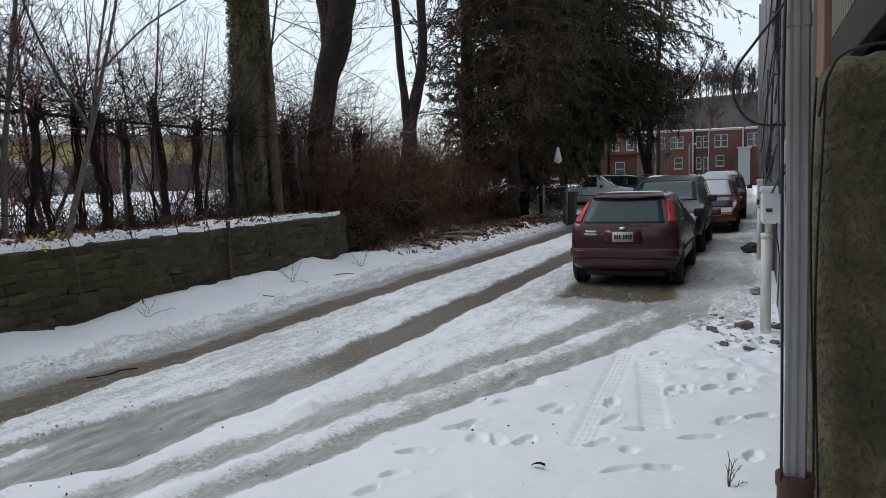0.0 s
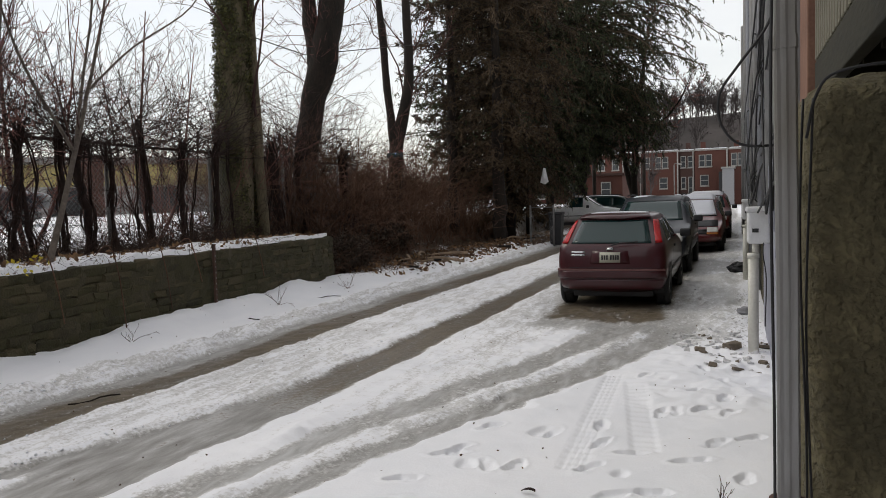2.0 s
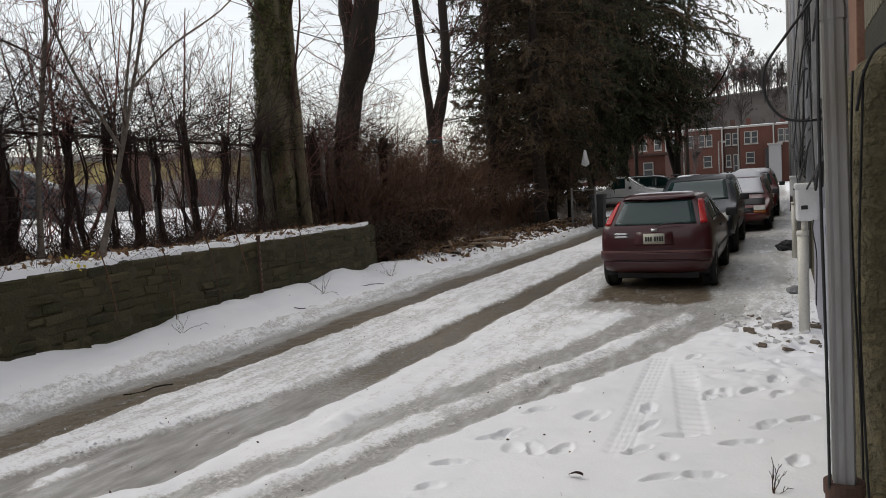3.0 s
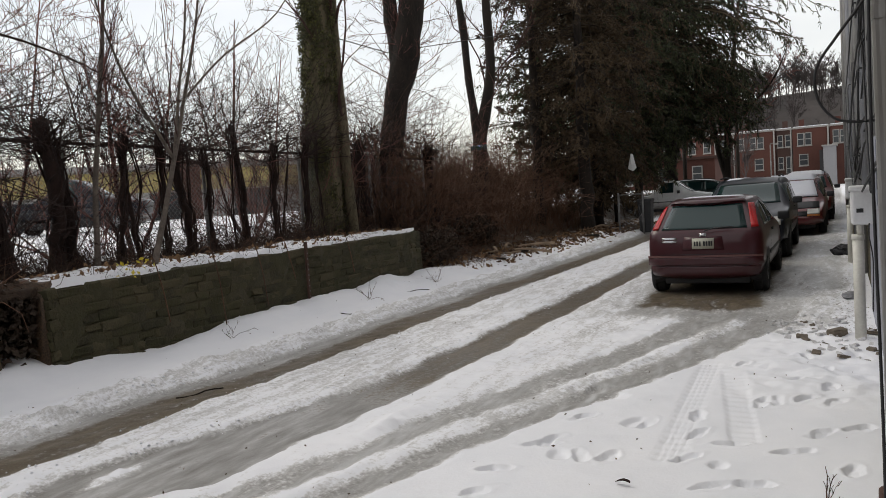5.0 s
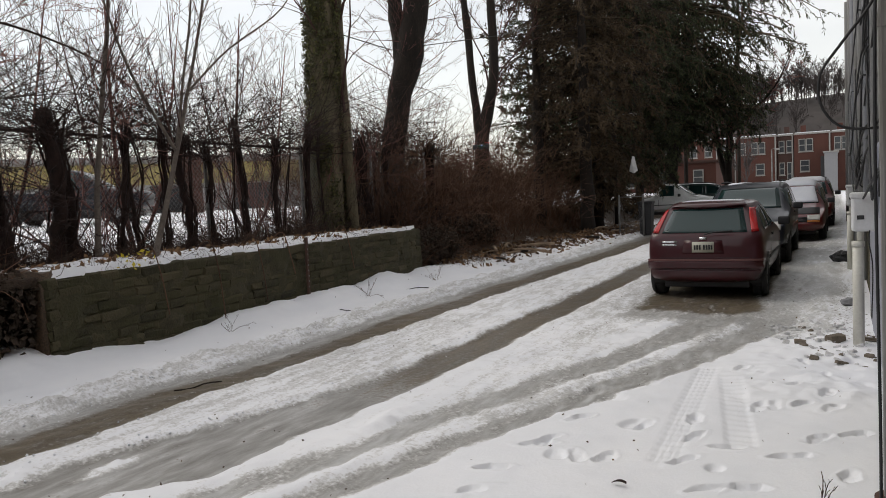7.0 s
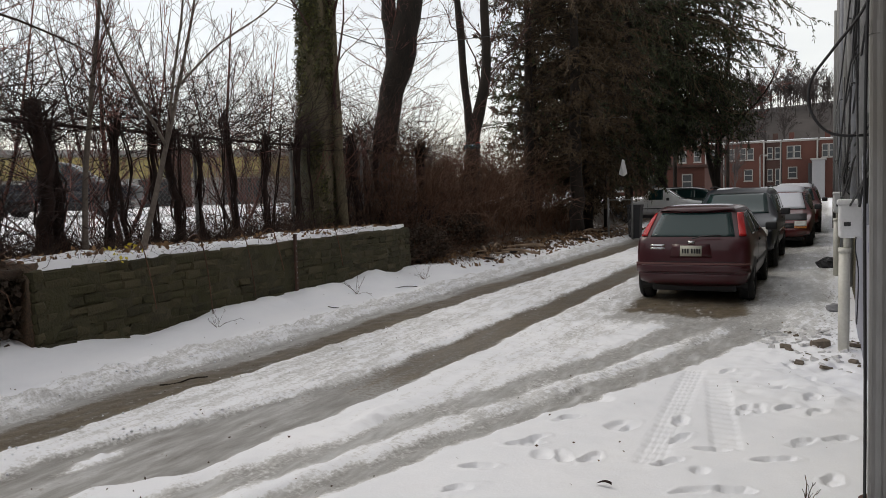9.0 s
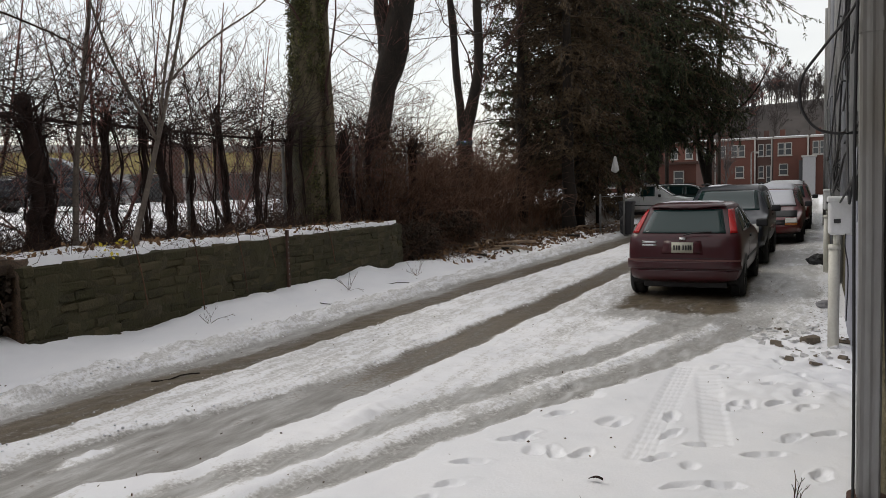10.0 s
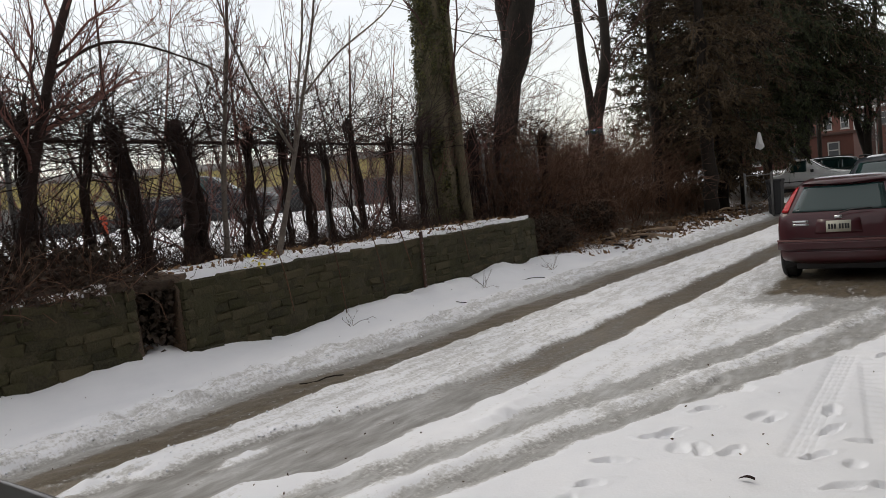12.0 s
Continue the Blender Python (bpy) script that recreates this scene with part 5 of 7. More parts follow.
class Car:
    """A car with its rear at y = 0, facing +y. Panels are laid onto the body from outside."""

    def __init__(self, name, label, stations, W, paint, at, rz, group=""):
        self.root = thing(name, label, "car", group, at=at, rz=rz)
        me, self.tree = car_body(stations, W)
        me.name = "body"
        me.materials.append(paint)
        self.body = new("body", me)
        self.body.parent = self.root
        self.paint, self.W = paint, W
        length = stations[-1][0]
        part("underbody", boxed(-W * 0.72, W * 0.72, 0.35, length - 0.4, 0.15, 0.36, 0.02), M_BLACK, self.root, "dark underbody")

    def panel(self, name, corners, axis, mat, lift=0.006, n=8, label="", parent=None, thick=0.0):
        """corners: four (a, z) around the patch. axis: 'rear', 'front' (a is x), 'left', 'right' (a is y), 'top' (a, z are x, y)."""
        c = [Vector(p) for p in corners]
        ray = {"rear": (0, 1, 0), "front": (0, -1, 0), "left": (1, 0, 0), "right": (-1, 0, 0), "top": (0, 0, -1)}[axis]
        ray = Vector(ray)
        V, F = [], []
        for i in range(n + 1):
            for j in range(n + 1):
                u, v = i / n, j / n
                p = c[0] * (1 - u) * (1 - v) + c[1] * u * (1 - v) + c[2] * u * v + c[3] * (1 - u) * v
                if axis in ("rear", "front"):
                    o = Vector((p.x, -3 if axis == "rear" else 9, p.y))
                elif axis in ("left", "right"):
                    o = Vector((-3 if axis == "left" else 3, p.x, p.y))
                else:
                    o = Vector((p.x, p.y, 4))
                hit, nor, _, _ = self.tree.ray_cast(o, ray)
                if hit is None:
                    hit, nor, _, _ = self.tree.find_nearest(o + ray * 2.5)
                if nor.dot(ray) > 0:
                    nor = -nor
                edge = 0.0 if (0 < i < n and 0 < j < n) else 1.0
                V.append(hit + nor * (lift + thick * (1 - edge)))
        for i in range(n):
            for j in range(n):
                a = i * (n + 1) + j
                F.append((a, a + 1, a + n + 2, a + n + 1))
        ob = mesh_object(name, V, F, mat, parent or self.root, True, label)
        bm = bmesh.new()
        bm.from_mesh(ob.data)
        ext = bmesh.ops.extrude_face_region(bm, geom=bm.faces[:])
        back = [v for v in ext["geom"] if isinstance(v, bmesh.types.BMVert)]
        for v in back:
            v.co += ray * (lift + 0.012)
        bmesh.ops.recalc_face_normals(bm, faces=bm.faces)
        bm.to_mesh(ob.data)
        bm.free()
        return ob

    def sides(self, name, corners, mat, **k):
        return [self.panel(name, corners, s, mat, **k) for s in ("left", "right")]

    def wheels(self, ys, rad, width=0.2, out=0.985):
        prof = [(0.62, 0.5), (0.93, 0.5), (1.0, 0.36), (1.0, -0.36), (0.93, -0.5), (0.62, -0.5)]
        for y in ys:
            for s in (-1, 1):
                w = new("wheel")
                w.parent = self.root
                w.location = (s * (self.W * out - width / 2), y, rad)
                V, F = [], []
                for k in range(24):
                    a = 2 * math.pi * k / 24
                    V += [(x * width, rad * q * math.cos(a), rad * q * math.sin(a)) for q, x in prof]
                F = [(k * 6 + i, k * 6 + (i + 1) % 6, (k + 1) % 24 * 6 + (i + 1) % 6, (k + 1) % 24 * 6 + i) for k in range(24) for i in range(6)]
                mesh_object("tyre", V, F, M_TYRE, w, True)
                bm = bmesh.new()
                bmesh.ops.create_cone(bm, cap_ends=True, segments=24, radius1=rad * 0.64, radius2=rad * 0.60, depth=width * 0.7)
                bmesh.ops.rotate(bm, verts=bm.verts, matrix=Matrix.Rotation(s * math.pi / 2, 3, "Y"))
                part("rim", bm, M_RIM, w)
                bm = bmesh.new()
                for k in range(5):
                    m = Matrix.Rotation(2 * math.pi * k / 5, 4, "X")
                    bx = bmesh.ops.create_cube(bm, size=1, matrix=m @ Matrix.Translation((s * width * 0.37, 0, rad * 0.36)) @ Matrix.Diagonal((0.02, rad * 0.16, rad * 0.45, 1)))
                part("spokes", bm, M_RIM, w)
                # dark wheel arch in the body side
                V = []
                N = 24
                for k in range(N):
                    a = 2 * math.pi * k / N
                    for q in (1.0, 1.14):
                        o = Vector((s * 3, y + rad * q * math.cos(a), rad + rad * q * math.sin(a)))
                        hit, nor, _, _ = self.tree.ray_cast(o, Vector((-s, 0, 0)))
                        if hit is None:
                            hit = Vector((s * self.W * 0.9, o.y, o.z))
                        V.append(hit + Vector((s * 0.006, 0, 0)))
                V.append(Vector((s * (self.W * 0.97), y, rad)))
                F = [(2 * k, 2 * k + 1, (2 * k + 3) % (2 * N), (2 * k + 2) % (2 * N)) for k in range(N)]
                F += [(2 * k, (2 * k + 2) % (2 * N), 2 * N) for k in range(N)]
                mesh_object("wheel_arch", V, F, M_BLACK, self.root)

    def mirror(self, y, z, mat):
        for s in (-1, 1):
            part("mirror", boxed(s * self.W * 1.0 + (0 if s > 0 else -0.19), s * self.W * 1.0 + (0.19 if s > 0 else 0), y - 0.05, y + 0.07, z - 0.065, z + 0.075, 0.03, 3), mat, self.root, smooth=True)

    def box(self, name, *a, mat=None, label="", bevel=0.0, seg=2, parent=None):
        return part(name, boxed(*a, bevel=bevel, seg=seg), mat, parent or self.root, label)


HATCH = [(0.10, 0.13, 0.60, 0.90, 0.30, 0.93, 1.36, 0.70), (0.22, 0.24, 0.80, 0.985, 0.22, 0.94, 1.42, 0.74), (0.75, 0.80, 1.15, 1.0, 0.20, 0.94, 1.445, 0.76), (1.7, 1.7, 1.8, 1.0, 0.20, 0.94, 1.45, 0.77),
         (2.45, 2.5, 2.2, 1.0, 0.20, 0.94, 1.40, 0.75), (3.05, 3.05, 2.95, 1.0, 0.20, 0.92, 0.98, 0.84), (3.7, 3.7, 3.7, 0.98, 0.20, 0.80, 0.86, 0.80), (4.08, 4.06, 4.02, 0.90, 0.24, 0.64, 0.72, 0.75), (4.17, 4.15, 4.1, 0.80, 0.30, 0.55, 0.60, 0.72)]
SUV = [(0.06, 0.10, 0.32, 0.92, 0.40, 1.08, 1.66, 0.74), (0.2, 0.22, 0.5, 0.99, 0.32, 1.09, 1.72, 0.78), (0.9, 0.9, 1.0, 1.0, 0.30, 1.09, 1.74, 0.79), (2.0, 2.0, 2.0, 1.0, 0.30, 1.09, 1.74, 0.79), (2.75, 2.8, 2.5, 1.0, 0.30, 1.08, 1.68, 0.77),
       (3.3, 3.3, 3.2, 1.0, 0.30, 1.06, 1.13, 0.86), (4.1, 4.1, 4.1, 0.99, 0.30, 0.98, 1.05, 0.84), (4.5, 4.48, 4.45, 0.93, 0.34, 0.82, 0.93, 0.8), (4.6, 4.58, 4.55, 0.84, 0.40, 0.72, 0.80, 0.78)]
VAN = [(0.06, 0.08, 0.22, 0.92, 0.38, 1.02, 1.70, 0.78), (0.2, 0.2, 0.4, 0.99, 0.26, 1.03, 1.76, 0.80), (1.2, 1.2, 1.2, 1.0, 0.24, 1.03, 1.79, 0.81), (2.4, 2.4, 2.3, 1.0, 0.24, 1.03, 1.78, 0.80), (3.1, 3.2, 2.75, 1.0, 0.24, 1.02, 1.68, 0.76),
       (3.85, 3.85, 3.75, 1.0, 0.24, 0.98, 1.05, 0.84), (4.4, 4.4, 4.4, 0.97, 0.24, 0.84, 0.92, 0.80), (4.72, 4.7, 4.66, 0.90, 0.28, 0.68, 0.76, 0.76), (4.8, 4.78, 4.74, 0.80, 0.34, 0.6, 0.66, 0.74)]
TRUCK = [(0.04, 0.04, 0.04, 0.94, 0.5, 0.98, 1.02, 0.9), (0.12, 0.12, 0.12, 0.99, 0.42, 1.0, 1.04, 0.92), (1.2, 1.2, 1.2, 1.0, 0.40, 1.0, 1.04, 0.92), (2.0, 2.0, 2.02, 1.0, 0.40, 1.0, 1.05, 0.92), (2.06, 2.06, 2.2, 1.0, 0.40, 1.02, 1.68, 0.76), (2.7, 2.7, 2.7, 1.0, 0.40, 1.02, 1.73, 0.78),
         (3.3, 3.35, 3.05, 1.0, 0.40, 1.02, 1.66, 0.76), (3.75, 3.75, 3.7, 1.0, 0.40, 1.0, 1.08, 0.86), (4.7, 4.7, 4.7, 0.98, 0.40, 0.95, 1.02, 0.84), (5.05, 5.05, 5.02, 0.92, 0.44, 0.8, 0.9, 0.8)]


def bars(car, axis_y, x0, z0, widths, h, mat, parent, face=-1):
    for w in widths:
        car.box("bar", x0, x0 + w, axis_y, axis_y + 0.003, z0, z0 + h, mat=mat, parent=parent)
        x0 += w + 0.013


def hatchback(name, label, paint, at, rz):
    c = Car(name, label, HATCH, 0.855, paint, at, rz)
    c.panel("rear_window", [(-0.61, 0.985), (0.61, 0.985), (0.51, 1.33), (-0.51, 1.33)], "rear", M_GLASS, 0.006, 10, "dark green-tinted rear window")
    for s in (-1, 1):
        c.panel("tail_light", [(s * 0.665, 0.985), (s * 0.76, 0.985), (s * 0.655, 1.325), (s * 0.585, 1.325)], "rear", M_TAIL, 0.012, 8, "tall red tail light")
    pl = c.panel("number_plate", [(-0.155, 0.70), (0.155, 0.70), (0.155, 0.855), (-0.155, 0.855)], "rear", M_PLATE, 0.014, 2, "pale yellow number plate with dark bars")
    yb = pl.data.vertices[0].co.y - 0.012
    for k, x in enumerate((-0.125, -0.088, -0.051, 0.008, 0.045, 0.082, 0.115)):
        c.box("bar", x, x + 0.024, yb, yb + 0.004, 0.745, 0.815, mat=M_BLACK, parent=c.root)
    c.panel("plate_recess", [(-0.30, 0.68), (0.30, 0.68), (0.27, 0.88), (-0.27, 0.88)], "rear", paint, 0.004, 4)
    c.panel("badge", [(-0.05, 0.885), (0.05, 0.885), (0.05, 0.925), (-0.05, 0.925)], "rear", M_CHROME, 0.012, 2, "small chrome oval badge")
    for z in (0.80, 0.845):
        c.panel("lettering", [(-0.60, z), (-0.38, z), (-0.38, z + 0.028), (-0.60, z + 0.028)], "rear", M_CHROME, 0.008, 4, "small chrome lettering")
    c.panel("bumper", [(-0.80, 0.46), (0.80, 0.46), (0.80, 0.57), (-0.80, 0.57)], "rear", paint, 0.03, 12, "body-coloured bumper", thick=0.012)
    c.panel("bumper_strip", [(-0.80, 0.575), (0.80, 0.575), (0.80, 0.60), (-0.80, 0.60)], "rear", M_GREYPINK, 0.032, 12, "worn pale strip along the bumper")
    c.panel("lower_bumper", [(-0.74, 0.30), (0.74, 0.30), (0.78, 0.44), (-0.78, 0.44)], "rear", paint, 0.018, 10, thick=0.008)
    c.panel("hatch_seam", [(-0.70, 0.615), (0.70, 0.615), (0.70, 0.623), (-0.70, 0.623)], "rear", M_BLACK, 0.003, 10)
    wip = pipe("rear_wiper", [(0.02, 0.10, 0.965), (0.16, 0.135, 1.0), (0.42, 0.155, 1.012)], 0.011, M_BLACK, c.root, 6)
    c.panel("spoiler", [(-0.56, 1.345), (0.56, 1.345), (0.52, 1.385), (-0.52, 1.385)], "rear", paint, 0.03, 8, thick=0.01)
    c.sides("side_window", [(0.62, 1.0), (1.32, 1.0), (1.32, 1.34), (0.92, 1.30)], M_GLASS, lift=0.005)
    c.sides("side_window", [(1.38, 1.0), (2.72, 1.0), (2.25, 1.33), (1.38, 1.35)], M_GLASS, lift=0.005)
    c.sides("door_seam", [(1.34, 0.36), (1.352, 0.36), (1.352, 0.96), (1.34, 0.96)], M_BLACK, lift=0.002, n=4)
    c.sides("door_handle", [(1.5, 0.86), (1.72, 0.86), (1.72, 0.895), (1.5, 0.895)], M_BLACK, lift=0.02, n=2)
    c.sides("rub_strip", [(0.95, 0.53), (2.9, 0.53), (2.9, 0.58), (0.95, 0.58)], M_BLACK, lift=0.008, n=6)
    c.panel("windscreen", [(-0.60, 1.02), (0.60, 1.02), (0.52, 1.35), (-0.52, 1.35)], "front", M_GLASS, 0.005, 10)
    for s in (-1, 1):
        c.panel("head_light", [(s * 0.40, 0.60), (s * 0.68, 0.62), (s * 0.66, 0.76), (s * 0.42, 0.70)], "front", M_LAMP, 0.008, 6)
    c.panel("grille", [(-0.33, 0.58), (0.33, 0.58), (0.30, 0.66), (-0.30, 0.66)], "front", M_BLACK, 0.008, 4)
    c.mirror(2.72, 1.02, M_BLACK)
    c.wheels((0.72, 3.33), 0.31, 0.20)
    return c


M_GREYPINK = plain("worn_bumper_strip", (0.17, 0.075, 0.07), 0.6)
focus = hatchback("hatchback_car", "parked maroon hatchback with tall red tail lights", M_MAROON, (-1.82, 11.62, -0.04), 0)
cap = focus.panel("roof_snow", [(-0.45, 1.1), (0.50, 1.1), (0.45, 1.35), (-0.35, 1.3)], "top", M_SNOW, 0.008, 10, "thin patch of melting snow on the roof")


def suv(name, label, paint, at, rz):
    c = Car(name, label, lower(SUV, 0.95), 0.92, paint, at, rz)
    c.panel("windscreen", [(-0.70, 1.11), (0.70, 1.11), (0.60, 1.53), (-0.60, 1.53)], "front", M_GLASS, 0.006, 10, "windscreen reflecting the sky")
    c.panel("windscreen_edge", [(-0.66, 1.54), (0.66, 1.54), (0.64, 1.565), (-0.64, 1.565)], "front", M_BLACK, 0.006, 6)
    c.panel("grille", [(-0.42, 0.66), (0.42, 0.66), (0.42, 0.86), (-0.42, 0.86)], "front", M_BLACK, 0.01, 6)
    c.panel("bumper", [(-0.84, 0.42), (0.84, 0.42), (0.84, 0.62), (-0.84, 0.62)], "front", M_GREYCAR, 0.03, 10)
    for s in (-1, 1):
        c.panel("head_light", [(s * 0.46, 0.70), (s * 0.76, 0.70), (s * 0.76, 0.86), (s * 0.46, 0.86)], "front", M_LAMP, 0.012, 6)
        pipe("roof_rail", [(s * 0.62, 0.6, 1.675), (s * 0.62, 1.4, 1.70), (s * 0.62, 2.3, 1.68)], 0.018, M_BLACK, c.root, 6)
        pipe("wiper", [(s * 0.1 + 0.2, 3.2, 1.12), (s * 0.1 - 0.2, 3.08, 1.19)], 0.010, M_BLACK, c.root, 5)
    c.sides("side_window", [(0.35, 1.11), (1.05, 1.11), (1.05, 1.52), (0.50, 1.52)], M_GLASS, lift=0.005)
    c.sides("side_window", [(1.12, 1.11), (1.95, 1.11), (1.95, 1.53), (1.12, 1.53)], M_GLASS, lift=0.005)
    c.sides("side_window", [(2.02, 1.11), (3.0, 1.11), (2.55, 1.50), (2.02, 1.52)], M_GLASS, lift=0.005)
    for y in (1.08, 1.98, 3.02):
        c.sides("door_seam", [(y, 0.42), (y + 0.012, 0.42), (y + 0.012, 1.06), (y, 1.06)], M_BLACK, lift=0.002, n=4)
    c.sides("door_handle", [(2.1, 0.97), (2.3, 0.97), (2.3, 1.0), (2.1, 1.0)], M_BLACK, lift=0.02, n=2)
    c.sides("rub_strip", [(0.9, 0.66), (3.5, 0.66), (3.5, 0.74), (0.9, 0.74)], M_GREYCAR, lift=0.01, n=6)
    c.panel("rear_window", [(-0.62, 1.18), (0.62, 1.18), (0.56, 1.58), (-0.56, 1.58)], "rear", M_GLASS, 0.006, 8)
    c.mirror(3.0, 1.14, M_BLACK)
    c.wheels((0.85, 3.72), 0.36, 0.23)
    return c


truck = suv("sport_utility_car", "parked dark blue sport utility car facing down the alley", M_NAVY, (-1.83, 21.1, -0.03), 180)
truck.panel("roof_snow", [(0.1, 0.7), (0.5, 0.6), (0.5, 2.2), (0.2, 2.1)], "top", M_SNOW, 0.008, 10, "thin patch of snow on the roof", thick=0.006)
truck.panel("bonnet_snow", [(-0.1, 3.5), (0.6, 3.45), (0.6, 4.0), (0.1, 4.1)], "top", M_SNOW, 0.008, 8, "patch of snow on the bonnet", thick=0.01)

van = Car("minivan", "parked red minivan with a snow-covered windscreen", lower(VAN, 0.86), 0.97, M_RED, (-1.3, 27.5, -0.02), 180)
van.panel("windscreen", [(-0.76, 0.99), (0.76, 0.99), (0.64, 1.45), (-0.64, 1.45)], "front", M_GLASS, 0.006, 8)
van.panel("windscreen_snow", [(-0.74, 1.0), (0.74, 1.0), (0.62, 1.44), (-0.62, 1.44)], "front", M_SNOW, 0.02, 12, "snow sheet over the windscreen", thick=0.035)
van.panel("roof_snow", [(-0.68, 0.4), (0.68, 0.4), (0.66, 2.6), (-0.66, 2.6)], "top", M_SNOW, 0.02, 12, "snow lying on the roof", thick=0.07)
van.panel("bonnet", [(-0.80, 0.72), (0.80, 0.72), (0.78, 0.88), (-0.78, 0.88)], "front", M_BLACK, 0.008, 8, "dark band along the bonnet edge")
van.panel("grille", [(-0.5, 0.52), (0.5, 0.52), (0.5, 0.64), (-0.5, 0.64)], "front", M_BLACK, 0.012, 6)
van.panel("bumper", [(-0.86, 0.30), (0.86, 0.30), (0.86, 0.49), (-0.86, 0.49)], "front", M_RED, 0.03, 10)
for s in (-1, 1):
    van.panel("head_light", [(s * 0.50, 0.57), (s * 0.80, 0.57), (s * 0.80, 0.69), (s * 0.50, 0.69)], "front", M_LAMP, 0.014, 6)
    van.panel("indicator", [(s * 0.50, 0.51), (s * 0.80, 0.51), (s * 0.80, 0.56), (s * 0.50, 0.56)], "front", M_AMBER, 0.014, 6)
van.sides("side_window", [(0.3, 1.0), (1.3, 1.0), (1.3, 1.44), (0.45, 1.44)], M_GLASS, lift=0.005)
van.sides("side_window", [(1.4, 1.0), (2.3, 1.0), (2.3, 1.45), (1.4, 1.45)], M_GLASS, lift=0.005)
van.sides("side_window", [(2.4, 1.0), (3.45, 0.98), (2.85, 1.42), (2.4, 1.44)], M_GLASS, lift=0.005)
van.mirror(3.4, 1.05, M_BLACK)
van.wheels((0.95, 3.9), 0.33, 0.2)
behind = suv("parked_car", "parked red car behind the minivan with snow on its roof", M_RED, (-1.1, 33.2, -0.02), 180)
behind.panel("roof_snow", [(-0.6, 0.5), (0.6, 0.5), (0.6, 2.4), (-0.6, 2.4)], "top", M_SNOW, 0.02, 8, "snow lying on the roof", thick=0.06)


def pickup(label, paint, at, rz, name="pickup_truck"):
    c = Car(name, label, TRUCK, 0.95, paint, at, rz)
    c.panel("bed", [(-0.78, 0.14), (0.78, 0.14), (0.78, 1.95), (-0.78, 1.95)], "top", M_BLACK, 0.004, 6, "dark open load bed")
    c.sides("side_window", [(2.28, 1.12), (2.95, 1.12), (2.95, 1.60), (2.38, 1.60)], M_GLASS, lift=0.006)
    c.panel("windscreen", [(-0.70, 1.12), (0.70, 1.12), (0.60, 1.60), (-0.60, 1.60)], "front", M_GLASS, 0.006, 8)
    c.panel("rear_window", [(-0.55, 1.15), (0.55, 1.15), (0.5, 1.58), (-0.5, 1.58)], "rear", M_GLASS, 0.006, 6)
    c.sides("door_seam", [(2.22, 0.5), (2.235, 0.5), (2.235, 1.05), (2.22, 1.05)], M_BLACK, lift=0.002, n=4)
    c.sides("trim_strip", [(0.2, 0.68), (4.8, 0.68), (4.8, 0.72), (0.2, 0.72)], M_GREYCAR, lift=0.006, n=8)
    c.mirror(3.2, 1.14, M_BLACK)
    c.wheels((0.95, 4.1), 0.36, 0.23)
    return c


pickup("parked white pickup truck with an open load bed", M_CARWHITE, (-9.95, 38.0, 0.0), -90)
suv("parked_car", "parked dark green car behind the white pickup", M_GREEN, (-8.2, 42.0, 0.0), -90)
pickup("dark pickup truck parked on the snowy lot", M_NAVY, (-24.3, 15.0, 1.33), -55)
# a dark car close by, of which only the bonnet shows
hatchback("parked_car", "dark car standing in the rutted snow", M_GREYCAR, (-3.28, -2.60, -0.03), 0)


# ---- far side: brick row houses, wooded hill, the lot behind the fence ----
def sash_window(parent, x0, x1, z0, z1, y):
    w = part("window", boxed(x0, x1, y - 0.10, y + 0.05, z0, z1, 0.02, 1), M_TRIMWHITE, parent, "white sash window")
    m = (x0 + x1) / 2
    zm = (z0 + z1) / 2
    f = 0.09
    part("pane", boxed(x0 + f, x1 - f, y - 0.115, y - 0.101, z0 + f, zm - f / 2), M_FARGLASS, w)
    part("pane", boxed(x0 + f, x1 - f, y - 0.115, y - 0.101, zm + f / 2, z1 - f), M_FARGLASS, w)
    part("sill", boxed(x0 - 0.06, x1 + 0.06, y - 0.18, y - 0.102, z0 - 0.1, z0), M_TRIMWHITE, w)
    return w


def row_house(x0, x1, recess, mat, label, wins, y=100.0):
    h = thing("brick_row_house", label, "house", "brick row houses")
    yy = y + recess
    part("wall", boxed(x0, x1, yy, yy + 8, -0.6, 6.75, 0.02), mat, h)
    part("parapet", boxed(x0, x1, yy - 0.12, yy + 8, 6.75, 6.95, 0.03), M_TRIMWHITE, h, "pale roof edge")
    part("roof_snow", boxed(x0 + 0.1, x1 - 0.1, yy + 0.2, yy + 7.8, 6.95, 7.05, 0.03), M_SNOW, h)
    pipe("downpipe", [(x1 - 0.12, yy - 0.12, 0), (x1 - 0.12, yy - 0.12, 6.8)], 0.09, M_TRIMWHITE, h, 8, "white downpipe")
    for a, b, c, d in wins:
        sash_window(h, a, b, c, d, yy)
    part("chimney", boxed(x0 + 0.6, x0 + 1.2, yy + 3, yy + 3.6, 6.9, 8.0, 0.02), mat, h)
    return h


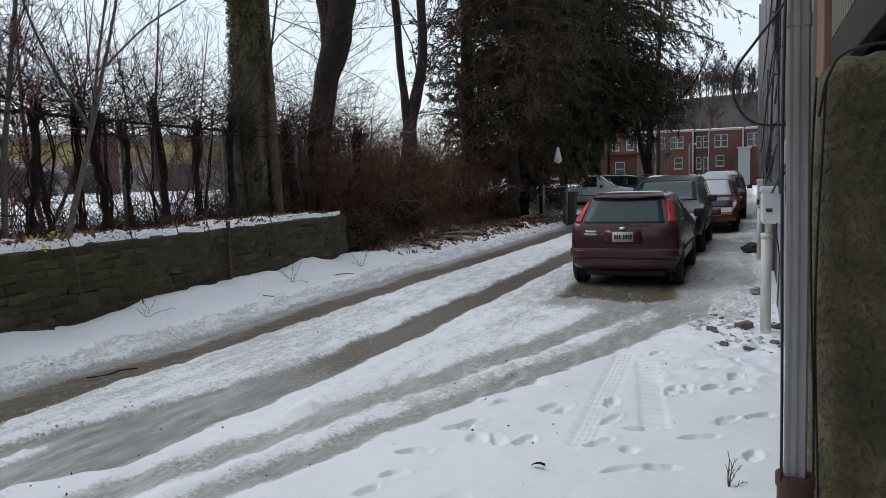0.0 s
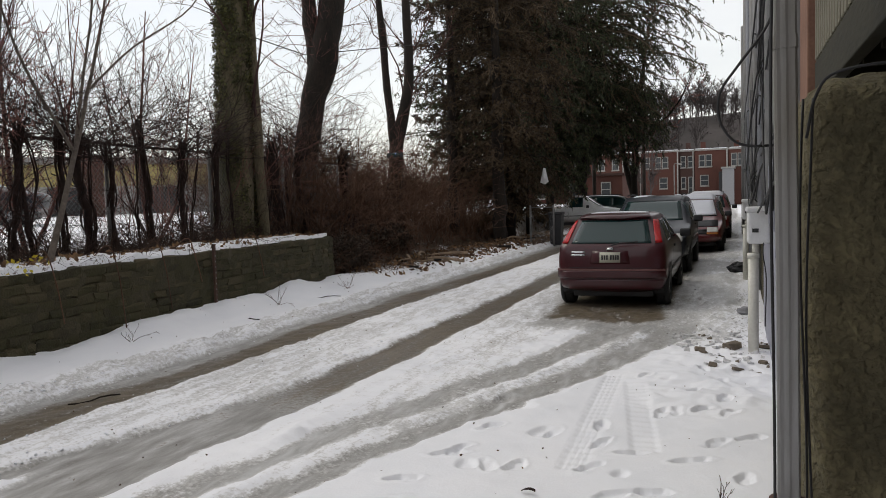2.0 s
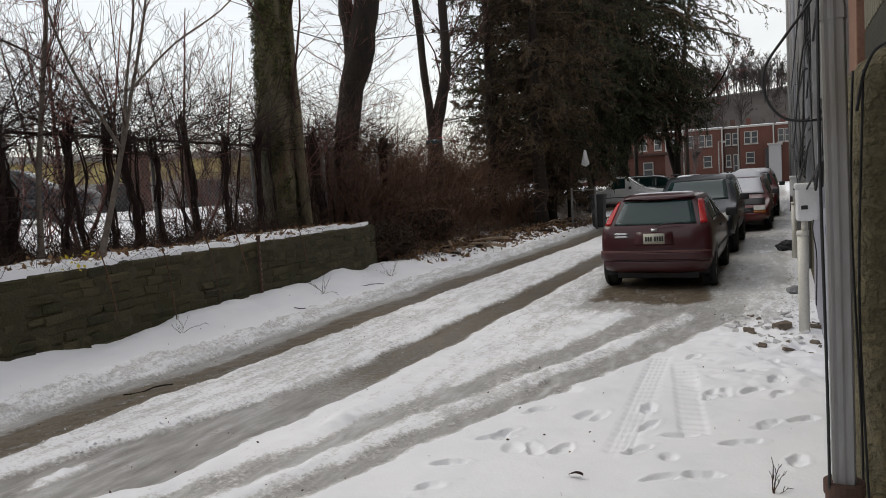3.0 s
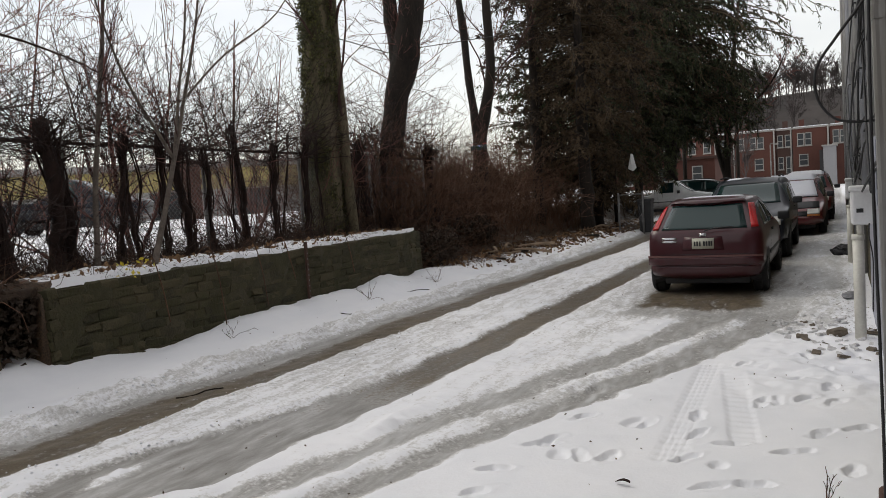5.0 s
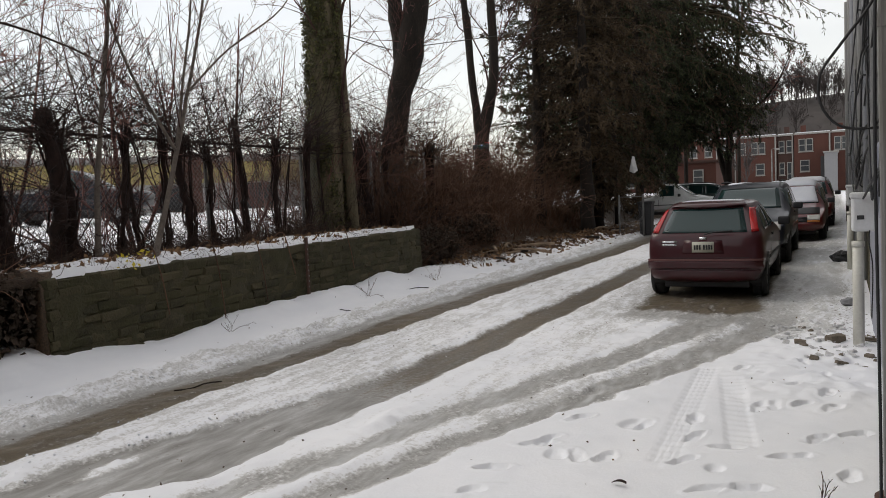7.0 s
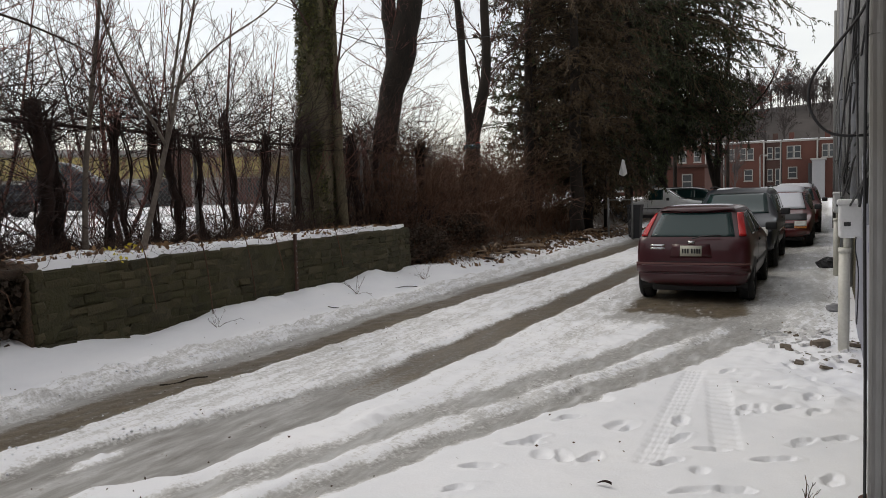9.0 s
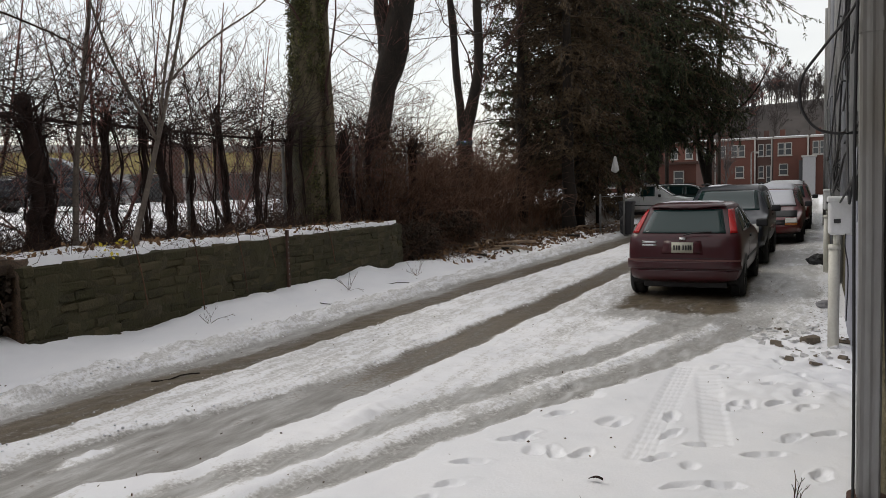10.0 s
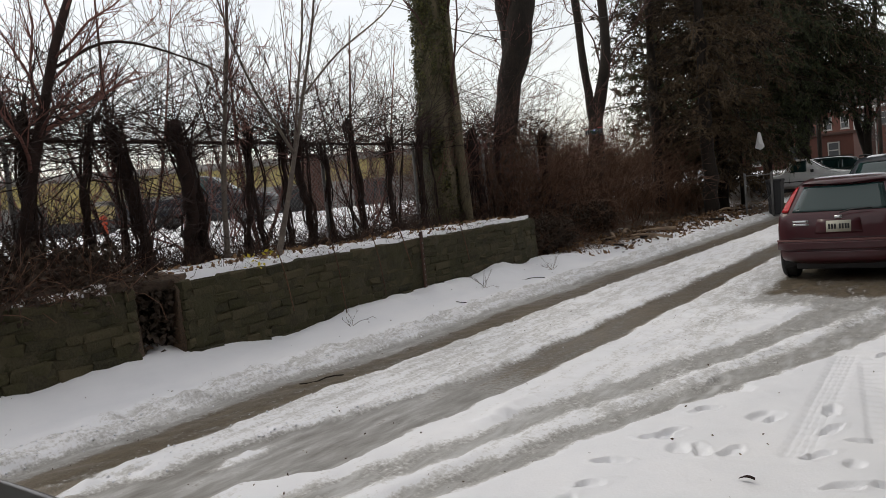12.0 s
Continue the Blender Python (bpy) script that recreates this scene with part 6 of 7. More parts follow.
red = "two-storey red brick row house with white sash windows"
brown = "narrow brown brick bay of the row houses"
row_house(-4.85, -0.95, 0, M_BRICK, red, [(-4.35, -3.6, 4.75, 6.25), (-3.55, -2.8, 4.75, 6.25), (-4.2, -3.2, 2.4, 3.75)])
row_house(-0.9, 3.2, 0, M_BRICK, red, [(-0.6, 0.1, 4.75, 6.3), (0.15, 0.85, 4.75, 6.3), (1.6, 2.6, 2.4, 3.75)])
row_house(-6.7, -4.9, 0.5, M_BRICK_DK, brown, [(-6.55, -5.9, 4.75, 6.2), (-5.7, -5.05, 4.75, 6.2), (-6.5, -5.9, 2.1, 3.6), (-5.65, -5.1, 0.8, 3.6)])
row_house(-11.3, -6.75, 0, M_BRICK, red, [(-9.6, -8.85, 4.75, 6.2), (-8.75, -8.0, 4.75, 6.2), (-9.1, -8.1, 2.2, 3.6), (-11.0, -10.2, 4.75, 6.2)])
row_house(-13.4, -11.35, 0.5, M_BRICK_DK, brown, [(-13.2, -12.5, 4.75, 6.2), (-12.4, -11.7, 4.75, 6.2), (-12.9, -12.0, 2.2, 3.6)])
row_house(-18.0, -13.45, 0, M_BRICK, red, [(-16.8, -15.9, 4.75, 6.2), (-15.0, -14.1, 4.75, 6.2), (-16.5, -15.4, 2.2, 3.6)])
row_house(-23.0, -18.05, 0, M_BRICK, red, [(-21.8, -20.9, 4.75, 6.2), (-20.0, -19.1, 4.75, 6.2), (-21.5, -20.4, 2.2, 3.6)])
porch = thing("rear_porch", "plain grey rendered porch on the brick houses", "porch")
part("wall", boxed(-1.55, -0.25, 95, 99.9, -0.5, 4.35, 0.03), M_GREYWALL, porch)
part("roof", boxed(-1.7, -0.1, 94.8, 99.9, 4.35, 4.5, 0.02), M_TRIMWHITE, porch)
part("doorway", boxed(-1.95, -1.56, 96, 99.9, 0, 4.0, 0.02), M_BLACK, porch, "dark open doorway")
low = thing("brick_house", "low red brick house behind the conifers", "house", at=(0, 0, 0))
part("wall", boxed(-17, -8.5, 62, 70, -0.5, 3.2, 0.02), M_BRICK, low)
part("roof", boxed(-17.2, -8.3, 61.7, 70.3, 3.2, 3.4, 0.03), M_BRICK_DK, low)
for x in (-15.5, -12.8, -10.2):
    sash_window(low, x, x + 0.8, 1.5, 2.7, 62)

lamp = thing("street_lamp", "slim grey street lamp before the brick houses", "street lamp")
pipe("pole", [(-6.2, 85, -0.2), (-6.2, 85, 4.6)], 0.06, M_GALV, lamp, 8)
pipe("arm", smoothline([(-6.2, 85, 4.6), (-6.15, 85, 4.75), (-5.7, 85, 4.78)], 8), 0.04, M_GALV, lamp, 6)
part("head", boxed(-5.9, -5.45, 84.85, 85.15, 4.6, 4.78, 0.05, 2), M_TRIMWHITE, lamp)
lamp2 = thing("street_lamp", "street lamp head on an arm among the conifers", "street lamp")
pipe("pole", [(-7.75, 29.4, -0.2), (-7.75, 29.4, 4.35)], 0.07, M_BARK, lamp2, 8)
pipe("arm", smoothline([(-7.75, 29.4, 4.3), (-7.4, 29.3, 4.42), (-7.05, 29.2, 4.43)], 10), 0.022, M_GALV, lamp2, 6)
bm = bmesh.new()
bmesh.ops.create_uvsphere(bm, u_segments=16, v_segments=8, radius=0.13, matrix=Matrix.Translation((-6.93, 29.2, 4.4)) @ Matrix.Diagonal((1.2, 0.8, 0.45, 1)))
part("head", bm, M_TRIMWHITE, lamp2, "pale lamp head", smooth=True)
for x, y, h, lab in ((-9.0, 52, 9, "wooden utility pole beyond the parked cars"), (-6.6, 60, 8, "dark wooden utility pole in the distance")):
    p = thing("utility_pole", lab, "utility pole")
    pipe("pole", [(x, y, -0.2), (x, y, h)], 0.13, M_BARK, p, 8)
    part("crossarm", boxed(x - 0.8, x + 0.8, y - 0.06, y + 0.06, h - 0.6, h - 0.48), M_BARK, p)
sign = thing("white_tarp", "white cloth hanging to a point from a branch", "cloth")
bm = bmesh.new()
v = [bm.verts.new(p) for p in ((-6.40, 26.6, 2.72), (-6.33, 26.62, 2.70), (-6.22, 26.6, 2.22), (-6.34, 26.58, 2.12), (-6.52, 26.6, 2.20), (-6.38, 26.52, 2.4))]
for f in ((0, 1, 5), (1, 2, 5), (2, 3, 5), (3, 4, 5), (4, 0, 5), (0, 4, 3, 2, 1)):
    bm.faces.new([v[i] for i in f])
part("cloth", bm, M_WHITE, sign)

tagged(pipe("overhead_wire", [(-9.25, 13.2, 5.15), (-9.7, 16.2, 5.28), (-9.3, 22.0, 6.5), (-8.8, 26.0, 7.55)], 0.012, M_CABLE, sides=5), "black overhead wire strung past the tree trunks", "wire")
# gate and bin at the end of the bank
gate = thing("metal_gate", "short chain-link gate between steel posts", "gate")
for x in (-6.75, -5.93):
    pipe("post", [(x, 26, -0.1), (x, 26, 1.4)], 0.035, M_GALV, gate, 8)
pipe("rail", [(-6.75, 26, 1.32), (-5.93, 26, 1.32)], 0.022, M_GALV, gate, 6)
P = [[(x, 26.0, 0.1), (x + s * 0.55, 26.0 + 0.006 * s, 0.7), (x + s * 0.0 + s * 0.8, 26.0, 1.3)] for x in np.arange(-6.7, -5.95, 0.07) for s in (1, -1)]
P = [[(min(max(a, -6.74), -5.94), b, c) for a, b, c in q] for q in P]
V, F = tubes(P, np.full((len(P), 3), 0.004), 3)
mesh_object("mesh_wire", V, F, M_GALV, gate)["kind"] = "stuff"
bin_ = thing("rubbish_bin", "black plastic rubbish bin beside the gate", "bin", at=(-5.9, 26.3, 0))
part("body", loft(bmesh.new(), [(-0.2, -0.22), (0.2, -0.22), (0.2, 0.22), (-0.2, 0.22)], [(0, 0, 0.0, 0.9), (0, 0, 1.05, 1.1)]), M_BLACK, bin_)
part("lid", boxed(-0.25, 0.25, -0.27, 0.27, 1.05, 1.14, 0.03, 2), M_BLACK, bin_)

# wooded hill
hx, hy = np.linspace(-420, 420, 61), np.linspace(112, 420, 32)
X, Y = np.meshgrid(hx, hy)
Z = 19 * step(112, 152, Y) + 9 * step(150, 260, Y) + 9 * fbm(X * 0.012, Y * 0.012, 3, 91) - 4
Z = Z * (1 - 0.85 * step(-26, -75, X))
V = np.stack([X, Y, Z], -1).reshape(-1, 3)
i = np.arange(X.size).reshape(X.shape)
F = np.stack([i[:-1, :-1], i[:-1, 1:], i[1:, 1:], i[1:, :-1]], -1).reshape(-1, 4)
hill = mesh_object("hill", V, F, material("winter_woodland_floor", (0.085, 0.074, 0.070), (0.045, 0.040, 0.038), 0.95, 0.08, 0.6, 0), None, True)
tagged(hill, "grey-brown wooded hillside in winter", "hill", kind="structure")
r = np.random.default_rng(71)
M_FARTWIG = material("far_bare_twigs", (0.085, 0.07, 0.068), (0.045, 0.037, 0.035), 0.9, 0.5, 5, 0, island=0.5)


def far_tree(seed, h):
    q = np.random.default_rng(seed)
    return bare_tree("bare_tree", "bare winter tree on the far hillside", [([(0, 0, -0.5), (0.2, 0, h * 0.4), (0, 0.2, h)], [h * 0.02, h * 0.015, 0.03])], q,
                     [lv(n=16, length=0.5, spread=0.75, up=0.35, lo=0.2, thin=0.4, S=4), lv(n=6, length=0.5, spread=0.7, up=0.25, S=3), lv(n=5, length=0.5, spread=0.8, up=0.15, S=3)], M_FARTWIG, M_FARTWIG, "bare trees in the distance", 5, 0, 0.018)


protos = [far_tree(100 + k, 3.6 + 0.6 * k) for k in range(4)]


def hill_z(x, y):
    z = 19 * step(112, 152, y) + 9 * step(150, 260, y) + 9 * fbm(x * 0.012, y * 0.012, 3, 91) - 4
    return float(z * (1 - 0.85 * step(-26, -75, x)))


spots = [(x, y) for y in (117, 122, 127, 133, 139, 146, 154, 164) for x in np.arange(-22, 5, 2.4)]
spots += [(x, y) for y in (148, 152, 157) for x in np.arange(-20, 5, 1.5)]
spots = [(x + r.uniform(-2, 2), y + r.uniform(-4, 4), None) for x, y in spots]
spots += [(r.uniform(-120, -45), r.uniform(60, 150), 1.6) for k in range(16)] + [(r.uniform(-140, -70), r.uniform(5, 60), 1.6) for k in range(8)]
spots += [(x, y, 0.2) for x, y in ((-8.0, 78), (-12.5, 66))]
for k, (x, y, z) in enumerate(spots):
    p = protos[k % 4]
    zz = hill_z(x, y) if z is None else z
    m = pose(x, y, zz, 0, 0, r.uniform(0, 360))
    if k < 4:
        p.matrix_basis = m
    else:
        copy_thing(p, m)

# the lot: a low warehouse, machines, kerb stones
M_YELLOW = material("faded_yellow_cladding", (0.42, 0.34, 0.12), (0.30, 0.24, 0.10), 0.7, 0.4, 6, 0.1, dirt=(0.2, 0.18, 0.12), dirt_amt=0.4, dirt_scale=0.3)
M_GREYCLAD = material("grey_cladding", (0.33, 0.32, 0.31), (0.24, 0.23, 0.22), 0.7, 0.3, 5, 0.1)
ware = thing("warehouse", "long low warehouse with a faded yellow band", "building", at=(-46, 38, 1.2), rz=52)
part("wall", boxed(-19, 19, 0, 8, 0, 3.9, 0.02), M_GREYCLAD, ware)
for k in range(10):
    part("panel", boxed(-19 + k * 3.8, -19 + k * 3.8 + 3.72, -0.06, 0.1, 2.2, 3.75, 0.02), M_YELLOW, ware, "faded yellow panel")
part("roof", boxed(-19.3, 19.3, -0.4, 8.3, 3.9, 4.25, 0.03), M_GREYCLAD, ware, "grey roof edge")
for k in range(6):
    part("door", boxed(-16 + k * 6, -13 + k * 6, -0.1, -0.065, 0.0, 2.1), M_BLACK, ware)
lorry = thing("yellow_digger", "small yellow construction machine on the lot", "machine", at=(-27.0, 14.2, 1.18), rz=40)
part("cab", boxed(-0.6, 0.6, -0.6, 0.6, 0.6, 1.9, 0.1, 2), M_YELLOW, lorry)
part("chassis", boxed(-1.3, 1.3, -0.7, 0.7, 0.2, 0.7, 0.08, 2), M_BLACK, lorry)
part("engine", boxed(0.6, 1.4, -0.55, 0.55, 0.7, 1.2, 0.08, 2), M_YELLOW, lorry)
tank = thing("steel_container", "upright rust-brown steel container on the snowy lot", "container", at=(-32.2, 31.4, 1.3), rz=45)
part("shell", boxed(-0.55, 0.55, -0.8, 0.8, 0.0, 3.2, 0.04, 2), M_RUST, tank)
for k in range(5):
    part("rib", boxed(-0.5 + 0.22 * k, -0.43 + 0.22 * k, -0.85, -0.802, 0.1, 3.1, 0.01, 1), M_RUST, tank)
part("lid", boxed(-0.6, 0.6, -0.85, 0.85, 3.202, 3.3, 0.02, 1), M_RUST, tank)
hyd = thing("fire_hydrant", "bright orange-red fire hydrant standing in the snow", "hydrant", at=(-24.8, 14.15, 1.36))
M_ORANGE = plain("orange_red_paint", (0.62, 0.07, 0.02), 0.5)
circ8 = [(math.cos(k * math.pi / 8), math.sin(k * math.pi / 8)) for k in range(16)]
part("barrel", loft(bmesh.new(), circ8, [(0, 0, 0, 0.15), (0, 0, 0.06, 0.15), (0, 0, 0.07, 0.11), (0, 0, 0.5, 0.10), (0, 0, 0.51, 0.13), (0, 0, 0.56, 0.13), (0, 0, 0.64, 0.09), (0, 0, 0.69, 0.03)]), M_ORANGE, hyd, smooth=True)
for s in (-1, 1):
    pipe("outlet", [(0, 0, 0.38), (s * 0.17, 0, 0.38)], 0.05, M_ORANGE, hyd, 8)

# ---- small things ----
M_CUT = material("pale_dead_wood", (0.34, 0.25, 0.17), (0.16, 0.11, 0.075), 0.85, 6, 50, 0.5)
r = np.random.default_rng(91)
# leaf litter and dead wood at the foot of the bank
n = 2600
yl = r.uniform(14.5, 31, n)
xl = np.interp(yl, [14, 17, 22, 31], [-7.7, -7.5, -7.3, -6.6]) + r.normal(0, 0.38, n)
zl = ground_fields(xl, yl)[0] + 0.02
V, F = leaves(np.stack([xl, yl, zl], -1), r, 0.062, 0.012, 1)
o = mesh_object("fallen_leaves", V, F, M_LEAF)
tagged(o, "brown fallen leaves strewn along the foot of the bank", "leaves", kind="stuff")
n = 260
xl, yl = r.uniform(-8.0, 0.2, n), 2.5 + 12 * r.uniform(0, 1, n) ** 1.3
zl = ground_fields(xl, yl)[0] + 0.008
V, F = leaves(np.stack([xl, yl, zl], -1), r, 0.011, 0.003, 1)
o = mesh_object("dead_leaf_bits", V, F, M_LEAF)
tagged(o, "small brown bits of leaf scattered on the snow", "leaves", kind="stuff")
ylx = np.concatenate([r.uniform(6.0, 13.4, 330), r.uniform(5.1, 6, 30)])
xlx = wall_x(ylx) - r.uniform(0.1, 1.4, len(ylx))
zlx = terrace_height(xlx, ylx)[0] + 0.02
V, F = leaves(np.stack([xlx, ylx, zlx], -1), r, 0.04, 0.012, 2)
tagged(mesh_object("dead_leaves", V, F, M_LEAF), "dead brown leaves poking through the snow on the bank", "leaves", kind="stuff")
for k in range(22):
    y = r.uniform(15.6, 19.5) if k < 14 else r.uniform(20, 29)
    x = np.interp(y, [14, 17, 22, 31], [-7.6, -7.4, -7.2, -6.7]) + r.normal(0, 0.28)
    z = float(ground_fields(np.array([x]), np.array([y]))[0][0])
    a, L = r.uniform(0, 3.1), r.uniform(0.5, 1.3)
    rad = r.uniform(0.02, 0.045)
    pts = [(x + math.cos(a) * L * t, y + math.sin(a) * L * t, z + rad * 0.8 + 0.05 * math.sin(t * 3 + k) * (k % 3)) for t in np.linspace(-0.5, 0.5, 6)]
    tagged(pipe("log", pts, rad, M_CUT if k % 3 else M_BARK, sides=7), "cut branch lying in the snow at the foot of the bank", "log", "cut branches on the snow")
for x, y, a, L in ((-5.55, 5.3, 1.3, 0.5), (-6.4, 9.2, 0.2, 0.4), (-6.7, 11.5, 0.8, 0.6)):
    z = float(ground_fields(np.array([x]), np.array([y]))[0][0])
    pts = [(x + math.cos(a) * L * t, y + math.sin(a) * L * t, z + 0.012 + 0.01 * math.sin(9 * t)) for t in np.linspace(-0.5, 0.5, 6)]
    tagged(pipe("stick", pts, 0.007, M_BARK, sides=6), "dark broken stick lying on the ground", "stick", "sticks on the snow")
# a dark curled leaf on the near snow, and a dead weed
z = float(ground_fields(np.array([-1.13]), np.array([4.14]))[0][0])
bm = bmesh.new()
vs = []
for i in range(7):
    t = i / 6
    w = 0.014 * math.sin(math.pi * (0.08 + 0.86 * t))
    vs.append([bm.verts.new((-1.17 + 0.085 * t, 4.14 + s * w, z + 0.012 + 0.012 * abs(s) * t + 0.012 * math.sin(3 * t))) for s in (-1, 0, 1)])
for a, b in zip(vs, vs[1:]):
    for j in (0, 1):
        bm.faces.new((a[j], a[j + 1], b[j + 1], b[j]))
ext = bmesh.ops.extrude_face_region(bm, geom=bm.faces[:])
bmesh.ops.translate(bm, verts=[v for v in ext["geom"] if isinstance(v, bmesh.types.BMVert)], vec=(0, 0, 0.003))
tagged(part("curled_leaf", bm, M_VINE), "dark curled leaf lying on the snow", "leaf")
for x, y, n, h, lab in ((-0.09, 4.2, 4, 0.19, "thin dead weed poking out of the snow"), (-6.9, 10.4, 7, 0.4, "dry weed stems in the snow by the wall"), (-6.9, 7.2, 6, 0.3, "dry weed stems in the snow by the wall"), (-7.1, 17.2, 6, 0.6, "dry upright stems beside the cut branches"), (-6.8, 12.6, 8, 0.35, "dry weed stems in the snow by the wall")):
    z = float(ground_fields(np.array([x]), np.array([y]))[0][0])
    w = thing("weed", lab, "weed", "dead weeds")
    Q, S = stems(np.array([[x, y, z - 0.02]]), n, r, h, 0.7, 0.004, 6, 0.2, 0.2)
    Q2, S2 = sprout(Q, S, 3, 0.3, 0.8, r, S=4)
    V, F = join([tubes(Q, S, 4), tubes(Q2, np.maximum(S2, 0.0018), 3)])
    mesh_object("stem", V, F, M_BRIAR, w)["kind"] = "stuff"
# long bare canes hanging over the wall
for y, L in ((6.4, 0.7), (7.4, 1.0), (8.3, 0.8), (9.0, 0.5), (10.7, 0.6)):
    x = float(wall_x(y))
    pts = smoothline([(x - 0.25, y, 1.05), (x + 0.02, y + 0.05, 1.25), (x + 0.12, y + 0.1, 0.9), (x + 0.15, y + 0.16, 1.1 - L)], 12)
    tagged(pipe("cane", pts, 0.008, M_BRIAR, sides=5), "bare cane arching over the stone wall", "cane", "canes over the wall")
post = thing("steel_stake", "dark perforated steel stake against the wall", "stake")
sx, sy = float(wall_x(9.6)) + 0.07, 9.6
part("bar", boxed(sx - 0.02, sx + 0.02, sy - 0.025, sy + 0.025, 0.05, 1.13, 0.004, 1), M_RUST, post)
for k in range(9):
    part("hole", boxed(sx + 0.0205, sx + 0.0225, sy - 0.008, sy + 0.008, 0.25 + 0.085 * k, 0.275 + 0.085 * k), M_GALV, post)
M_YTAPE = plain("yellow_plastic", (0.62, 0.50, 0.03), 0.4)
V, F = leaves(np.array([[-7.42, 6.15, 1.08], [-7.45, 6.25, 1.1], [-7.4, 6.35, 1.09], [-7.5, 6.2, 1.12]]), r, 0.032, 0.06, 6)
o = mesh_object("yellow_leaves", V, F, M_YTAPE)
tagged(o, "bright yellow leaves at the edge of the wall", "leaves", kind="stuff")
n = 700
yl = 2.2 + 16 * r.uniform(0, 1, n) ** 1.25
xl = np.choose(r.integers(0, 4, n), [-6.05 + r.normal(0, 0.09, n), -6.0 + r.normal(0, 0.14, n), -5.1 + r.normal(0, 0.09, n), np.interp(yl, [0, 3.2, 4.1, 5.9, 7.8, 20], [-6.0, -4.85, -4.5, -4.05, -3.95, -3.95]) + r.normal(0, 0.09, n)])
zl = ground_fields(xl, yl)[0]
sz = r.uniform(0.003, 0.015, n)
oct_v = np.array([(1, 0, 0), (0, 1, 0), (-1, 0, 0), (0, -1, 0), (0, 0, 0.9), (0, 0, -0.6)])
V = (oct_v[None] * (1 + r.uniform(-0.3, 0.3, (n, 6, 1))) * sz[:, None, None] + np.stack([xl, yl, zl + sz * 0.3], -1)[:, None]).reshape(-1, 3)
F = [(6 * k + a, 6 * k + b, 6 * k + c) for k in range(n) for a, b, c in ((0, 1, 4), (1, 2, 4), (2, 3, 4), (3, 0, 4), (1, 0, 5), (2, 1, 5), (3, 2, 5), (0, 3, 5))]
tagged(mesh_object("snow_crumbs", V, F, M_SNOW, None, True), "crumbs of thrown-up snow along the edges of the ruts", "snow", kind="stuff")
# rubble and snow crumbs at the foot of the meter box
M_RUBBLE = material("brown_broken_stone", (0.20, 0.165, 0.125), (0.09, 0.072, 0.055), 0.9, 12, 60, 0.6, 0, 0.01, 0.7)
M_CRUSHED = material("trampled_snow", (0.74, 0.74, 0.75), (0.42, 0.41, 0.40), 0.7, 12, 60, 0.5, 0, 0.01, 0.8)
for k in range(150):
    x, y = r.uniform(-0.75, 0.28), r.uniform(7.5, 9.9)
    if math.hypot(x - 0.15, y - 8.5) < 0.12 or x + 0.75 < 0.5 * (8.6 - y):
        continue
    snowy = k % 7 > 0
    s = r.uniform(0.010, 0.036) * (1.0 if snowy else 1.3)
    bm = rough_block(bmesh.new(), s * r.uniform(1.4, 2.6), s * r.uniform(1.0, 1.8), s * r.uniform(0.5, 1.0), 500 + k)
    z = float(ground_fields(np.array([x]), np.array([y]))[0][0])
    o = part("snow_lump" if snowy else "rubble_stone", bm, M_CRUSHED if snowy else M_RUBBLE)
    o.matrix_basis = pose(x, y, z + s * 0.25, r.uniform(-25, 25), r.uniform(-25, 25), r.uniform(0, 360))
    tagged(o, "small broken lump of trampled snow" if snowy else "broken brown stone lying in the trampled snow", "snow" if snowy else "stone", "rubble by the wall")
bm = rough_block(bmesh.new(), 0.16, 0.11, 0.09, 77)
o = part("rubble_stone", bm, M_RUBBLE)
o.matrix_basis = pose(-0.06, 8.55, float(ground_fields(np.array([-0.06]), np.array([8.55]))[0][0]) + 0.03, 8, -6, 35)
tagged(o, "brown broken block lying beside the plastic conduit", "stone", "rubble by the wall")
for x, y, s, mt, lab, nm in ((0.02, 17.0, 0.19, M_BLACK, "crumpled black plastic bag on the snow", "plastic_bag"), (0.08, 11.2, 0.10, M_GREYWALL, "crumpled pale plastic bag by the wall", "plastic_bag")):
    bm = bmesh.new()
    bmesh.ops.create_icosphere(bm, subdivisions=4, radius=s)
    for v in bm.verts:
        v.co += noise.noise_vector(v.co * 9) * s * 0.45 + noise.noise_vector(v.co * 30) * s * 0.12
        v.co.z *= 0.6
    o = part(nm, bm, mt, smooth=False)
    o.location = (x, y, s * 0.42)
    tagged(o, lab, "bag")

# the toy quadcopter, hovering over the alley
M_PROP = plain("red_plastic", (0.55, 0.02, 0.02), 0.4)
M_SHELL = plain("green_black_shell", (0.02, 0.06, 0.03), 0.3)
drone = thing("toy_quadcopter", "small black toy quadcopter with red rotors, hovering", "toy drone", at=(-5.80, 12.70, 2.55), rz=35)
bm = bmesh.new()
bmesh.ops.create_uvsphere(bm, u_segments=20, v_segments=12, radius=0.05, matrix=Matrix.Diagonal((1.4, 0.9, 0.6, 1)))
part("shell", bm, M_SHELL, drone, smooth=True)
part("battery_tray", boxed(-0.04, 0.04, -0.025, 0.025, -0.06, -0.02, 0.008, 2), M_BLACK, drone)
